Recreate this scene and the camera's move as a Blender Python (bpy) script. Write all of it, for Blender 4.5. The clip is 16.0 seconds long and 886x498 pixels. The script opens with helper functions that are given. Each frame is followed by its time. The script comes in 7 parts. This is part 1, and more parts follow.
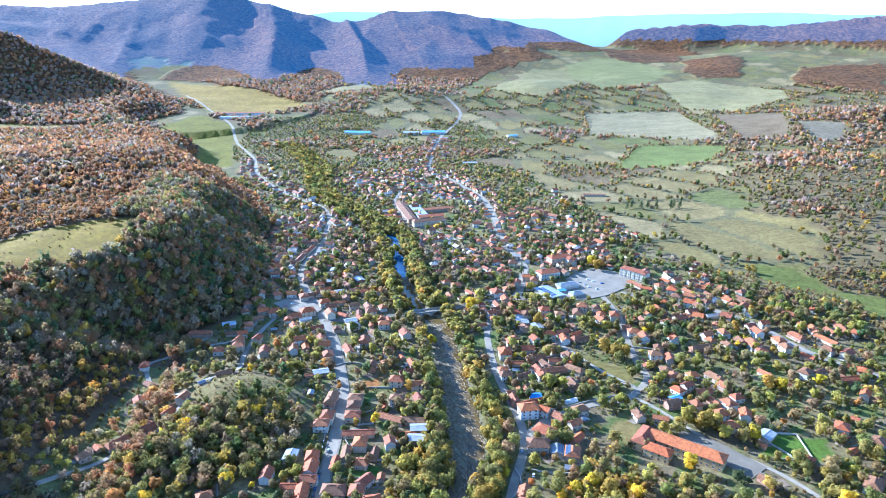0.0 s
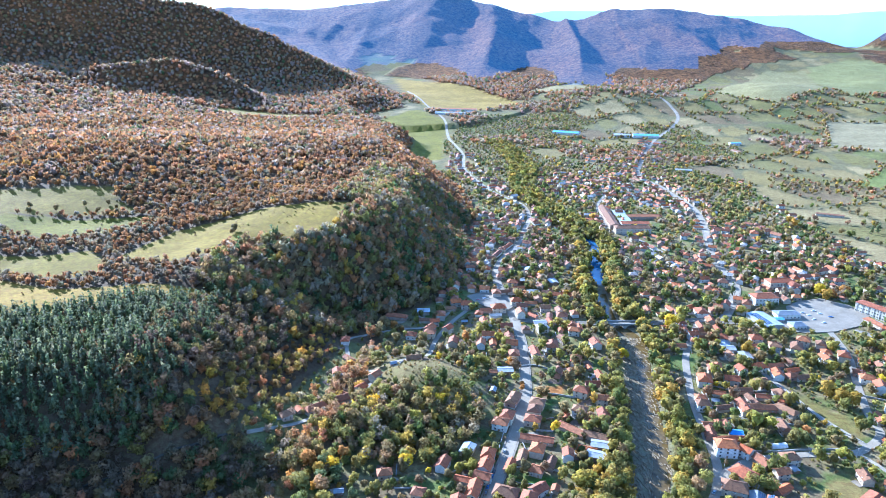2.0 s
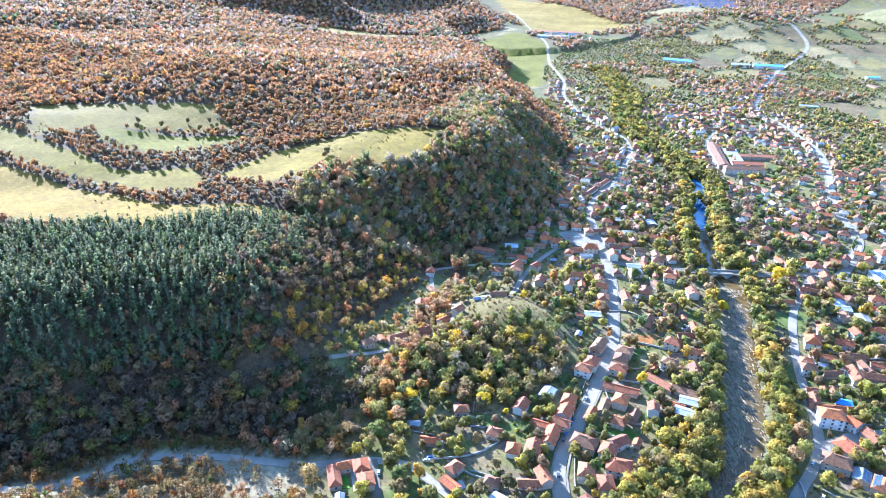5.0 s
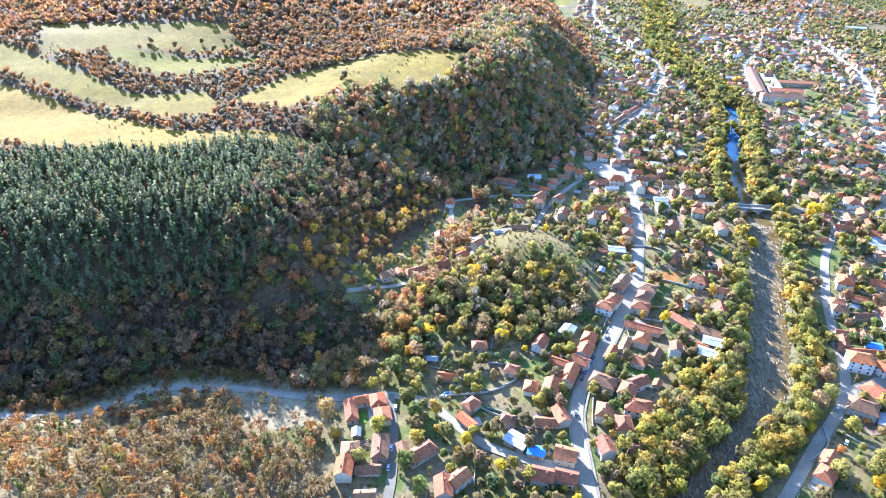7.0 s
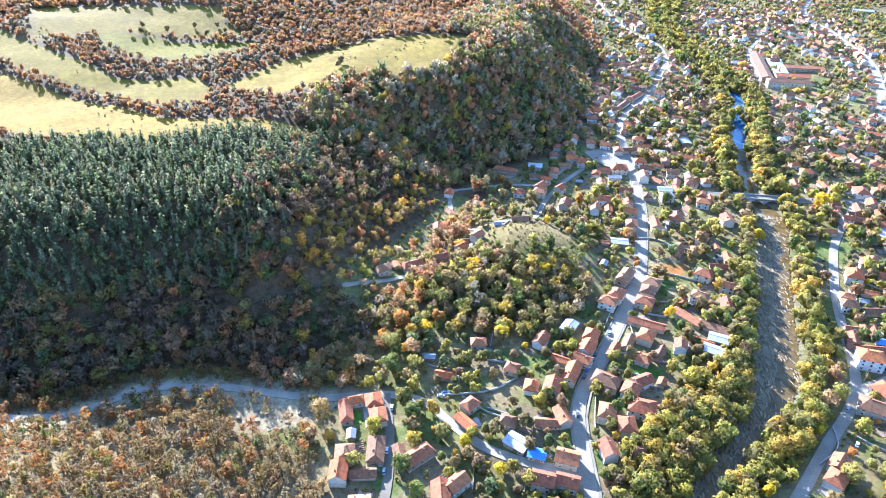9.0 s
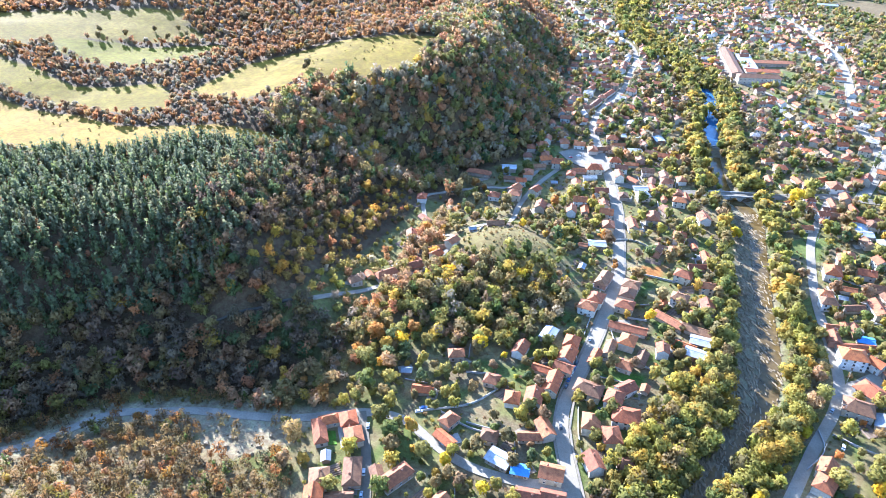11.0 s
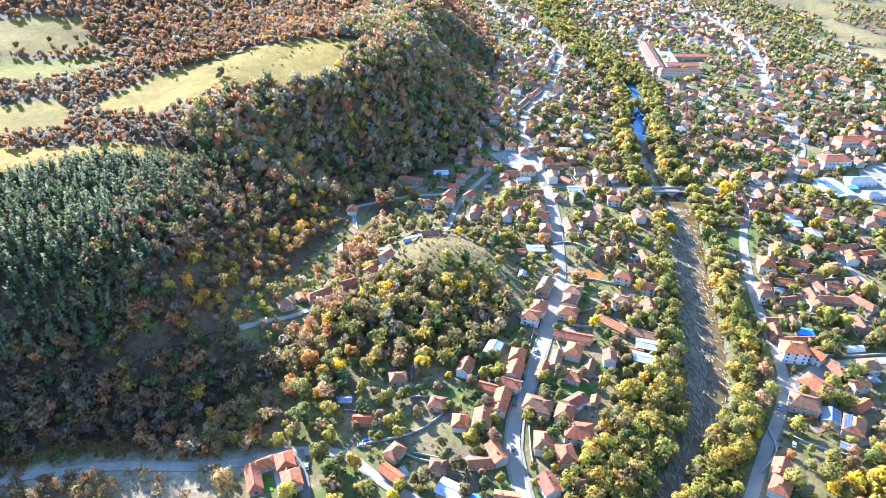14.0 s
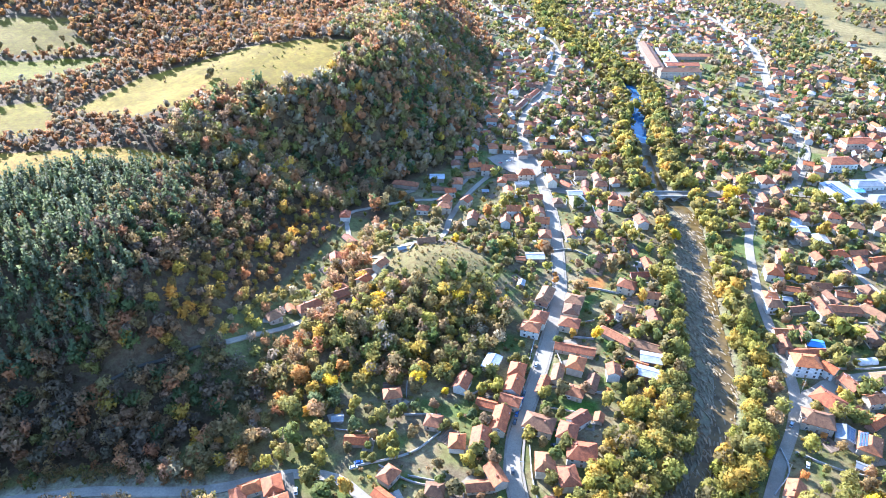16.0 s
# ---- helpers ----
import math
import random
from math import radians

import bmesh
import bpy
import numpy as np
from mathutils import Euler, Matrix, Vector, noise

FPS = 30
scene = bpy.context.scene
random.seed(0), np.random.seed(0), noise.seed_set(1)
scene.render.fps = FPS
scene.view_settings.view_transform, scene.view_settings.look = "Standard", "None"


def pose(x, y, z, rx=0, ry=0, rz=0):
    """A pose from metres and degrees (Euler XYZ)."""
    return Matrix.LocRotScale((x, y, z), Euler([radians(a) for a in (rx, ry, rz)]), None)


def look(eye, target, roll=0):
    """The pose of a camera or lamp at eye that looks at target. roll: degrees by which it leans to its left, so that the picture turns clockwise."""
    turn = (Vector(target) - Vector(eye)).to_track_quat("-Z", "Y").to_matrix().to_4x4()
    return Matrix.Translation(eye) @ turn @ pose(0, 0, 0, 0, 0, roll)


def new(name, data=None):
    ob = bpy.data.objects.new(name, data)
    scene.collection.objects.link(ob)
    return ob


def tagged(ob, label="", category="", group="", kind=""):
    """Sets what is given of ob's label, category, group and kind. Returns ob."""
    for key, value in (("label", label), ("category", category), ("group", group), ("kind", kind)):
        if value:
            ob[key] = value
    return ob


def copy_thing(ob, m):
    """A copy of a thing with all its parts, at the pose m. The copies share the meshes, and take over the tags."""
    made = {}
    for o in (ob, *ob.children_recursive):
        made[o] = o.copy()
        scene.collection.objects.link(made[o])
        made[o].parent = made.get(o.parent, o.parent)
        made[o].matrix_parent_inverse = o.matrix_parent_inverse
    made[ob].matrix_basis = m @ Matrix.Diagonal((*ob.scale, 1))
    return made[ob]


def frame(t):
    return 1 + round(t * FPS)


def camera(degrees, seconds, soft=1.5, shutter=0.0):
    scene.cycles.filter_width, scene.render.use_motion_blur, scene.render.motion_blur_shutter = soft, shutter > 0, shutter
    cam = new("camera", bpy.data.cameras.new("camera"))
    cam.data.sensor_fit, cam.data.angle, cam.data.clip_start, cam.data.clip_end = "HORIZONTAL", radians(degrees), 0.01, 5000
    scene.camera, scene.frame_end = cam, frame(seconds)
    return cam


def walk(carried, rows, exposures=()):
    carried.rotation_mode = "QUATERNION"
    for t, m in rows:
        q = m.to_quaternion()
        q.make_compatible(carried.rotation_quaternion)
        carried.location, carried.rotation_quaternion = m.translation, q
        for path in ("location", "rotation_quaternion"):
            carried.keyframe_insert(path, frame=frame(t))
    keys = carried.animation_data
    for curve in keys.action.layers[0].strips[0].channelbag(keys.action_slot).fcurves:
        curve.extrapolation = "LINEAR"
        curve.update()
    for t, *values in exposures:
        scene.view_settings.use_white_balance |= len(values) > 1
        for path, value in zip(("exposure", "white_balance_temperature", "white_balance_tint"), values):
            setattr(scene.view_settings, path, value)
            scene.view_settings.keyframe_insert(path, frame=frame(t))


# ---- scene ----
cam = camera(68.43, 16.0, soft=0.9)
PATH = [
    (0, (0.00, 0.00, 280.00), (0.01, 285.37, 187.46), 0.04),
    (0.5, (-0.36, 2.16, 279.37), (-23.85, 286.49, 186.61), 0.08),
    (1, (-0.70, 4.39, 278.83), (-50.32, 285.31, 185.96), 0.07),
    (1.5, (-1.04, 6.76, 278.42), (-70.55, 283.43, 185.54), 0.08),
    (2, (-1.43, 9.32, 278.17), (-89.71, 280.59, 185.34), 0.05),
    (2.5, (-1.92, 12.06, 278.04), (-103.07, 278.84, 185.32), 0.06),
    (3, (-2.59, 14.94, 277.97), (-111.99, 277.78, 183.38), 0.06),
    (3.5, (-3.47, 17.98, 277.92), (-117.40, 276.45, 176.87), 0.02),
    (4, (-4.52, 21.13, 277.85), (-122.06, 274.81, 169.07), 0.02),
    (6.5, (-11.88, 38.40, 277.28), (-136.06, 268.23, 129.77), -0.03),
    (7, (-13.40, 41.87, 277.01), (-136.30, 267.43, 122.04), -0.03),
    (7.5, (-14.93, 45.32, 276.67), (-136.65, 268.30, 117.09), -0.04),
    (8, (-16.46, 48.76, 276.25), (-137.93, 270.85, 115.26), -0.04),
    (10.5, (-24.10, 65.92, 273.14), (-141.10, 290.08, 111.70), -0.18),
    (11, (-25.80, 69.28, 272.51), (-136.73, 296.48, 111.04), -0.18),
    (11.5, (-27.50, 72.72, 271.87), (-136.22, 300.96, 110.36), -0.15),
    (12, (-29.15, 76.27, 271.23), (-134.44, 306.08, 109.67), -0.12),
    (12.5, (-30.75, 79.89, 270.61), (-129.85, 312.36, 108.95), -0.09),
    (13, (-32.33, 83.57, 269.99), (-124.18, 319.01, 108.34), -0.03),
    (13.5, (-33.88, 87.36, 269.34), (-119.60, 325.13, 107.74), 0.01),
    (14, (-35.38, 91.27, 268.61), (-118.71, 329.89, 107.01), 0.06),
    (14.5, (-36.82, 95.31, 267.77), (-119.36, 334.15, 106.08), 0.06),
    (15, (-38.17, 99.47, 266.83), (-120.40, 338.38, 105.08), 0.07),
    (15.5, (-39.46, 103.68, 265.81), (-121.53, 342.57, 103.95), 0.09),
    (16, (-40.71, 107.92, 264.76), (-122.59, 346.87, 102.91), 0.09),
]
walk(cam, [(t, look(e, g, r)) for t, e, g, r in PATH], [(0, 1.82, 4700, 9), (4.2, 2.22, 4750, 10), (7, 2.44, 5150, 13), (16, 2.44, 5200, 13)])

# ---------------------------------------------------------------- daylight
SUN_TO = Vector((-0.85, 0.53, 0.0)).normalized()  # towards the sun, level
SUN_HEIGHT = radians(24)
world = bpy.data.worlds.new("sky")
scene.world = world
world.use_nodes = True
sky = world.node_tree.nodes.new("ShaderNodeTexSky")
sky.sky_type, sky.sun_disc = "NISHITA", False
sky.sun_elevation, sky.sun_rotation = SUN_HEIGHT, math.atan2(SUN_TO.x, SUN_TO.y)
sky.air_density, sky.dust_density, sky.ozone_density = 1.0, 0.2, 3.0
back = world.node_tree.nodes["Background"]
back.inputs["Strength"].default_value = 0.138
world.node_tree.links.new(sky.outputs[0], back.inputs[0])
sun = new("sun", bpy.data.lights.new("sun", "SUN"))
sun.data.energy, sun.data.angle, sun.data.color = 5.0, radians(0.5), (1.0, 0.95, 0.87)
sun.matrix_world = look((0, 0, 900), Vector((0, 0, 900)) - (SUN_TO * math.cos(SUN_HEIGHT) + Vector((0, 0, math.sin(SUN_HEIGHT)))) * 100)


# ---------------------------------------------------------------- materials
def nodes_of(name):
    m = bpy.data.materials.new(name)
    m.use_nodes = True
    t = m.node_tree
    return m, t, t.nodes["Principled BSDF"]


def node(t, kind, **values):
    n = t.nodes.new(kind)
    for key, v in values.items():
        n.inputs[key.replace("_", " ")].default_value = v
    return n


def ramp(t, source, stops, step=False):
    r = t.nodes.new("ShaderNodeValToRGB")
    if step:
        r.color_ramp.interpolation = "CONSTANT"
    while len(r.color_ramp.elements) < len(stops):
        r.color_ramp.elements.new(0.5)
    for e, (p, c) in zip(r.color_ramp.elements, stops):
        e.position, e.color = p, (*c, 1)
    t.links.new(source, r.inputs[0])
    return r.outputs[0]


def mixed(t, kind, a, b, fac=1.0):
    m = t.nodes.new("ShaderNodeMix")
    m.data_type, m.blend_type = "RGBA", kind
    for socket, v in ((m.inputs[0], fac), (m.inputs[6], a), (m.inputs[7], b)):
        if hasattr(v, "links"):
            t.links.new(v, socket)
        else:
            socket.default_value = (*v, 1) if isinstance(v, tuple) else v
    return m.outputs[2]


def grain(t, scale, detail=4, rough=0.6, place="Object"):
    c = t.nodes.new("ShaderNodeTexCoord")
    n = node(t, "ShaderNodeTexNoise", Scale=scale, Detail=detail, Roughness=rough)
    t.links.new(c.outputs[place], n.inputs["Vector"])
    return n.outputs["Fac"]


def bumped(t, bsdf, source, strength, distance):
    b = node(t, "ShaderNodeBump", Strength=strength, Distance=distance)
    t.links.new(source, b.inputs["Height"])
    t.links.new(b.outputs[0], bsdf.inputs["Normal"])


def random_of(t, islands):
    """A random number for each object, or for each loose piece of a joined mesh."""
    return t.nodes.new("ShaderNodeNewGeometry").outputs["Random Per Island"] if islands else t.nodes.new("ShaderNodeObjectInfo").outputs["Random"]


def surface(name, colours, rough=0.8, fine=3.0, coarse=0.25, metal=0.0, relief=0.3, depth=0.03, islands=False):
    """A plain surface: colours picked by the object's random number, with stains and grain at two scales."""
    m, t, b = nodes_of(name)
    chance = random_of(t, islands)
    n = len(colours)
    base = ramp(t, chance, [(i / n, c) for i, c in enumerate(colours)], True) if n > 1 else None
    lo = ramp(t, grain(t, coarse), [(0.3, (0.72, 0.70, 0.68)), (0.7, (1.12, 1.1, 1.08))])
    hi_fac = grain(t, fine)
    hi = ramp(t, hi_fac, [(0.3, (0.8, 0.8, 0.8)), (0.7, (1.12, 1.12, 1.12))])
    c = mixed(t, "MULTIPLY", base if base else colours[0], lo)
    c = mixed(t, "MULTIPLY", c, hi)
    t.links.new(c, b.inputs["Base Color"])
    b.inputs["Roughness"].default_value, b.inputs["Metallic"].default_value = rough, metal
    bumped(t, b, hi_fac, relief, depth)
    return m


def ground_material(name="earth", haze_glow=0.0):
    m, t, b = nodes_of(name)
    a = t.nodes.new("ShaderNodeAttribute")
    a.attribute_name = "cover"
    canopy = node(t, "ShaderNodeMath")
    canopy.operation = "MULTIPLY"
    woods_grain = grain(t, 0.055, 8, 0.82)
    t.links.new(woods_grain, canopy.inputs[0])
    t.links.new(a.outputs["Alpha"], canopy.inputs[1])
    big, mid, small = grain(t, 0.02, 5), grain(t, 0.12, 5), grain(t, 0.9, 6, 0.7)
    c = mixed(t, "MULTIPLY", a.outputs["Color"], ramp(t, big, [(0.3, (0.8, 0.78, 0.72)), (0.7, (1.15, 1.14, 1.1))]))
    c = mixed(t, "MULTIPLY", c, ramp(t, mid, [(0.3, (0.78, 0.76, 0.7)), (0.68, (1.2, 1.18, 1.12))]))
    c = mixed(t, "MULTIPLY", c, ramp(t, small, [(0.3, (0.62, 0.6, 0.55)), (0.65, (1.2, 1.2, 1.2))]))
    patchy = ramp(t, grain(t, 0.3, 3, 0.55), [(0.36, (0.80, 0.72, 0.66)), (0.5, (0.95, 0.94, 0.90)), (0.66, (1.02, 1.08, 0.92))])
    c = mixed(t, "MULTIPLY", c, patchy)
    # far woods: shade in gaps between crowns painted into the colour
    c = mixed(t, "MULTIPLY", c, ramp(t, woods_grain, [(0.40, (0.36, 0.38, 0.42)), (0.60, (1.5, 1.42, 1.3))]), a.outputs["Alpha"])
    t.links.new(c, b.inputs["Base Color"])
    b.inputs["Roughness"].default_value = 0.95
    b.inputs["Specular IOR Level"].default_value = 0.14
    woods = node(t, "ShaderNodeBump", Strength=1.0, Distance=20.0)
    t.links.new(canopy.outputs[0], woods.inputs["Height"])
    soil = node(t, "ShaderNodeBump", Strength=0.7, Distance=0.5)
    t.links.new(small, soil.inputs["Height"])
    t.links.new(woods.outputs[0], soil.inputs["Normal"])
    t.links.new(soil.outputs[0], b.inputs["Normal"])
    # blue emission paints distance haze over the land
    if haze_glow:
        b.inputs["Emission Color"].default_value, b.inputs["Emission Strength"].default_value = (0.05, 0.37, 1.0, 1), haze_glow
    return m


def foliage_material():
    m, t, b = nodes_of("foliage")
    a = t.nodes.new("ShaderNodeAttribute")
    a.attribute_name = "tint"
    island = t.nodes.new("ShaderNodeNewGeometry")
    info = t.nodes.new("ShaderNodeObjectInfo")
    c = mixed(t, "MULTIPLY", a.outputs["Color"], ramp(t, island.outputs["Random Per Island"], [(0.0, (0.86, 0.87, 0.86)), (1.0, (1.14, 1.13, 1.1))]))
    c = mixed(t, "MULTIPLY", c, ramp(t, info.outputs["Random"], [(0.0, (0.8, 0.85, 0.8)), (1.0, (1.2, 1.12, 1.0))]))
    fine = grain(t, 1.9, 4, 0.7)
    c = mixed(t, "MULTIPLY", c, ramp(t, fine, [(0.32, (0.74, 0.74, 0.72)), (0.66, (1.22, 1.21, 1.18))]))
    t.links.new(c, b.inputs["Base Color"])
    bumped(t, b, fine, 0.5, 0.5)
    b.inputs["Roughness"].default_value = 0.75
    b.inputs["Specular IOR Level"].default_value = 0.2
    thin = t.nodes.new("ShaderNodeBsdfTranslucent")
    t.links.new(c, thin.inputs[0])
    mix = node(t, "ShaderNodeMixShader", Fac=0.5)
    t.links.new(b.outputs[0], mix.inputs[1])
    t.links.new(thin.outputs[0], mix.inputs[2])
    t.links.new(mix.outputs[0], t.nodes["Material Output"].inputs[0])
    return m


def roof_material(name, colours, islands=False):
    """Clay pantiles: courses and columns as relief, patched and weathered."""
    m, t, b = nodes_of(name)
    n = len(colours)
    base = ramp(t, random_of(t, islands), [(i / n, c) for i, c in enumerate(colours)], True)
    patch = ramp(t, grain(t, 0.5, 3), [(0.35, (0.66, 0.6, 0.56)), (0.62, (1.15, 1.12, 1.1))])
    spots = ramp(t, grain(t, 4.0, 3), [(0.3, (0.72, 0.68, 0.66)), (0.7, (1.2, 1.18, 1.14))])
    c = mixed(t, "MULTIPLY", mixed(t, "MULTIPLY", base, patch), spots)
    t.links.new(c, b.inputs["Base Color"])
    b.inputs["Roughness"].default_value = 0.8
    co = t.nodes.new("ShaderNodeTexCoord")
    w = node(t, "ShaderNodeTexWave", Scale=1.1, Distortion=0.3)
    w.bands_direction = "X"
    t.links.new(co.outputs["Object"], w.inputs["Vector"])
    bumped(t, b, w.outputs["Fac"], 0.5, 0.06)
    return m


def water_material(name="river_water", dark=(0.062, 0.040, 0.014), pale=(0.15, 0.10, 0.038), ripple=0.35):
    m, t, b = nodes_of(name)
    c = ramp(t, grain(t, 0.15, 3), [(0.3, dark), (0.7, pale)])
    t.links.new(c, b.inputs["Base Color"])
    b.inputs["Roughness"].default_value = 0.12
    b.inputs["IOR"].default_value = 1.33
    b.inputs["Specular IOR Level"].default_value = 0.3
    bumped(t, b, grain(t, 1.2, 4), ripple, 0.15)
    return m


EARTH, HAZED_EARTH, LEAF, WATER = ground_material(), ground_material("hazed_mountains", 0.07), foliage_material(), water_material()
# blue of the reflected sky painted into the water's base colour
CALM_WATER = water_material("calm_water", (0.035, 0.10, 0.20), (0.05, 0.13, 0.25), 0.06)
SOIL = surface("tilled_soil", [(0.17, 0.115, 0.075), (0.22, 0.155, 0.10), (0.14, 0.10, 0.065)], 0.95, 2.5, 0.4, relief=0.8, depth=0.1)
TRACK = surface("earth_track", [(0.08, 0.066, 0.046)], 0.95, 1.5, 0.2)
YARD = surface("yard_concrete", [(0.315, 0.277, 0.220), (0.255, 0.220, 0.165), (0.350, 0.315, 0.260), (0.225, 0.185, 0.130)], 0.9, 1.4, 0.3)
BARK = surface("bark", [(0.09, 0.07, 0.055), (0.13, 0.11, 0.09)], 0.9)
ASPHALT = surface("asphalt", [(0.170, 0.142, 0.102)], 0.9, 1.5, 0.08, relief=0.2)
PALE_ASPHALT = surface("sun_bleached_asphalt", [(0.262, 0.223, 0.166)], 0.9, 1.5, 0.06, relief=0.2)
GRAVEL = surface("gravel", [(0.29, 0.25, 0.19)], 0.95, 1.2, 0.1, relief=0.5)
PAVING = surface("paving", [(0.227, 0.193, 0.144)], 0.9, 0.8, 0.08)
ROOF = roof_material("clay_tiles", [(0.379, 0.103, 0.027), (0.319, 0.089, 0.027), (0.425, 0.130, 0.033), (0.251, 0.077, 0.030), (0.350, 0.119, 0.037), (0.410, 0.106, 0.024), (0.296, 0.092, 0.031), (0.356, 0.130, 0.045)])
OLD_ROOF = roof_material("weathered_tiles", [(0.265, 0.094, 0.034), (0.201, 0.091, 0.038), (0.321, 0.117, 0.042), (0.249, 0.121, 0.051), (0.184, 0.085, 0.036)])
TOWN_ROOF = roof_material("town_tiles", [(0.354, 0.102, 0.028), (0.227, 0.081, 0.033), (0.388, 0.128, 0.034), (0.192, 0.077, 0.033), (0.318, 0.115, 0.041), (0.367, 0.103, 0.027), (0.262, 0.086, 0.033), (0.484, 0.436, 0.378), (0.268, 0.110, 0.048)], True)
METAL = surface("sheet_metal", [(0.400, 0.413, 0.426), (0.355, 0.361, 0.367), (0.426, 0.426, 0.426)], 0.45, 1.0, 0.3, metal=0.3)
GREY_METAL = surface("grey_metal", [(0.270, 0.279, 0.288)], 0.5, 1.0, 0.3, metal=0.4)
BLUE = surface("blue_sheeting", [(0.10, 0.27, 0.62), (0.16, 0.36, 0.66)], 0.5, 1.0, 0.3)
WALL = surface("render_coat", [(0.578, 0.546, 0.472), (0.515, 0.447, 0.331), (0.609, 0.584, 0.521), (0.430, 0.364, 0.274), (0.547, 0.499, 0.393), (0.485, 0.394, 0.281), (0.586, 0.553, 0.492), (0.375, 0.318, 0.253)], 0.9, 2.0, 0.35)
TOWN_WALL = surface("town_walls", [(0.521, 0.492, 0.424), (0.465, 0.403, 0.297), (0.549, 0.526, 0.469), (0.387, 0.327, 0.247), (0.493, 0.451, 0.355), (0.296, 0.232, 0.171), (0.528, 0.498, 0.444)], 0.9, 2.0, 0.35, islands=True)
OLD_WALL = surface("old_masonry", [(0.420, 0.330, 0.243), (0.340, 0.242, 0.171), (0.500, 0.407, 0.306), (0.380, 0.213, 0.144)], 0.95, 2.5, 0.4)
STONE = surface("stone", [(0.36, 0.34, 0.30), (0.44, 0.42, 0.37)], 0.95, 1.2, 0.3, relief=0.8, depth=0.1)
CONCRETE = surface("concrete", [(0.331, 0.317, 0.289)], 0.9, 1.0, 0.15)
BRICK = surface("brick", [(0.36, 0.17, 0.10), (0.30, 0.15, 0.10)], 0.9, 3, 0.4)
OCHRE = surface("ochre_render", [(0.52, 0.37, 0.18)], 0.9, 2, 0.3)
WOOD = surface("wood", [(0.20, 0.14, 0.09), (0.28, 0.20, 0.13)], 0.85, 3, 0.5)
FRAME = surface("window_frame", [(0.72, 0.71, 0.68), (0.30, 0.19, 0.11)], 0.6)
PLASTIC = surface("white_sheet", [(0.551, 0.558, 0.551)], 0.55, 0.8, 0.2)
GLASS, _t, _b = nodes_of("window_glass")
_b.inputs["Base Color"].default_value = (0.035, 0.042, 0.05, 1)
_b.inputs["Roughness"].default_value = 0.14
SOLAR, _t, _b = nodes_of("solar_cells")
_b.inputs["Base Color"].default_value = (0.05, 0.075, 0.13, 1)
_b.inputs["Roughness"].default_value = 0.2
CAR_PAINT, _t, _b = nodes_of("car_paint")
_i = _t.nodes.new("ShaderNodeObjectInfo")
_t.links.new(ramp(_t, _i.outputs["Random"], [(0, (0.75, 0.76, 0.77)), (0.3, (0.38, 0.40, 0.42)), (0.45, (0.06, 0.065, 0.07)), (0.6, (0.72, 0.73, 0.75)), (0.75, (0.06, 0.13, 0.32)), (0.9, (0.35, 0.05, 0.04))], True), _b.inputs["Base Color"])
_b.inputs["Roughness"].default_value = 0.25
RUBBER = surface("rubber", [(0.03, 0.03, 0.03)], 0.8)
ROCK = surface("river_rock", [(0.25, 0.19, 0.11), (0.34, 0.27, 0.165), (0.16, 0.12, 0.07)], 0.85, 0.8, 0.2, relief=0.6)


# ---------------------------------------------------------------- mesh helpers
def box(x0, y0, z0, x1, y1, z1):
    v = [(x, y, z) for z in (z0, z1) for x, y in ((x0, y0), (x1, y0), (x1, y1), (x0, y1))]
    return v, [(3, 2, 1, 0), (4, 5, 6, 7), (0, 1, 5, 4), (1, 2, 6, 5), (2, 3, 7, 6), (3, 0, 4, 7)]


def joined(*geos):
    v, f = [], []
    for a, b in geos:
        k = len(v)
        v += a
        f += [tuple(i + k for i in p) for p in b]
    return v, f


def moved(geo, x=0, y=0, z=0, turn=0):
    c, s = math.cos(turn), math.sin(turn)
    return [(c * a - s * b + x, s * a + c * b + y, d + z) for a, b, d in geo[0]], geo[1]


def drum(r0, r1, z0, z1, n=8):
    v = [(r * math.cos(k * math.tau / n), r * math.sin(k * math.tau / n), z) for r, z in ((r0, z0), (r1, z1)) for k in range(n)]
    return v, [(k, (k + 1) % n, n + (k + 1) % n, n + k) for k in range(n)] + [tuple(range(n - 1, -1, -1)), tuple(range(n, 2 * n))]


def mesh_of(name, geo, *materials, slots=None):
    me = bpy.data.meshes.new(name)
    me.from_pydata(geo[0], [], geo[1])
    for m in materials:
        me.materials.append(m)
    if slots is not None:
        me.polygons.foreach_set("material_index", slots)
    me.update()
    return me


def part(name, data, parent=None, label="", at=None):
    """A mesh object under a thing or a part."""
    ob = new(name, data)
    if parent:
        ob.parent = parent
    if at is not None:
        ob.matrix_basis = at
    return tagged(ob, label)


def thing(name, label, category, group="", kind="", at=None, data=None):
    ob = new(name, data)
    if at is not None:
        ob.matrix_basis = at
    return tagged(ob, label, category, group, kind)


# ---------------------------------------------------------------- terrain
def smooth(t):
    t = np.clip(t, 0.0, 1.0)
    return t * t * (3 - 2 * t)


def line_distance(x, y, pts):
    """Distance to a polyline, and the place along it from 0 to 1."""
    best, along = np.full(x.shape, 1e9), np.zeros(x.shape)
    n = len(pts) - 1
    for i in range(n):
        (ax, ay), (bx, by) = pts[i][:2], pts[i + 1][:2]
        dx, dy = bx - ax, by - ay
        s = np.clip(((x - ax) * dx + (y - ay) * dy) / (dx * dx + dy * dy), 0, 1)
        d = np.hypot(x - ax - s * dx, y - ay - s * dy)
        near = d < best
        best, along = np.where(near, d, best), np.where(near, (i + s) / n, along)
    return best, along


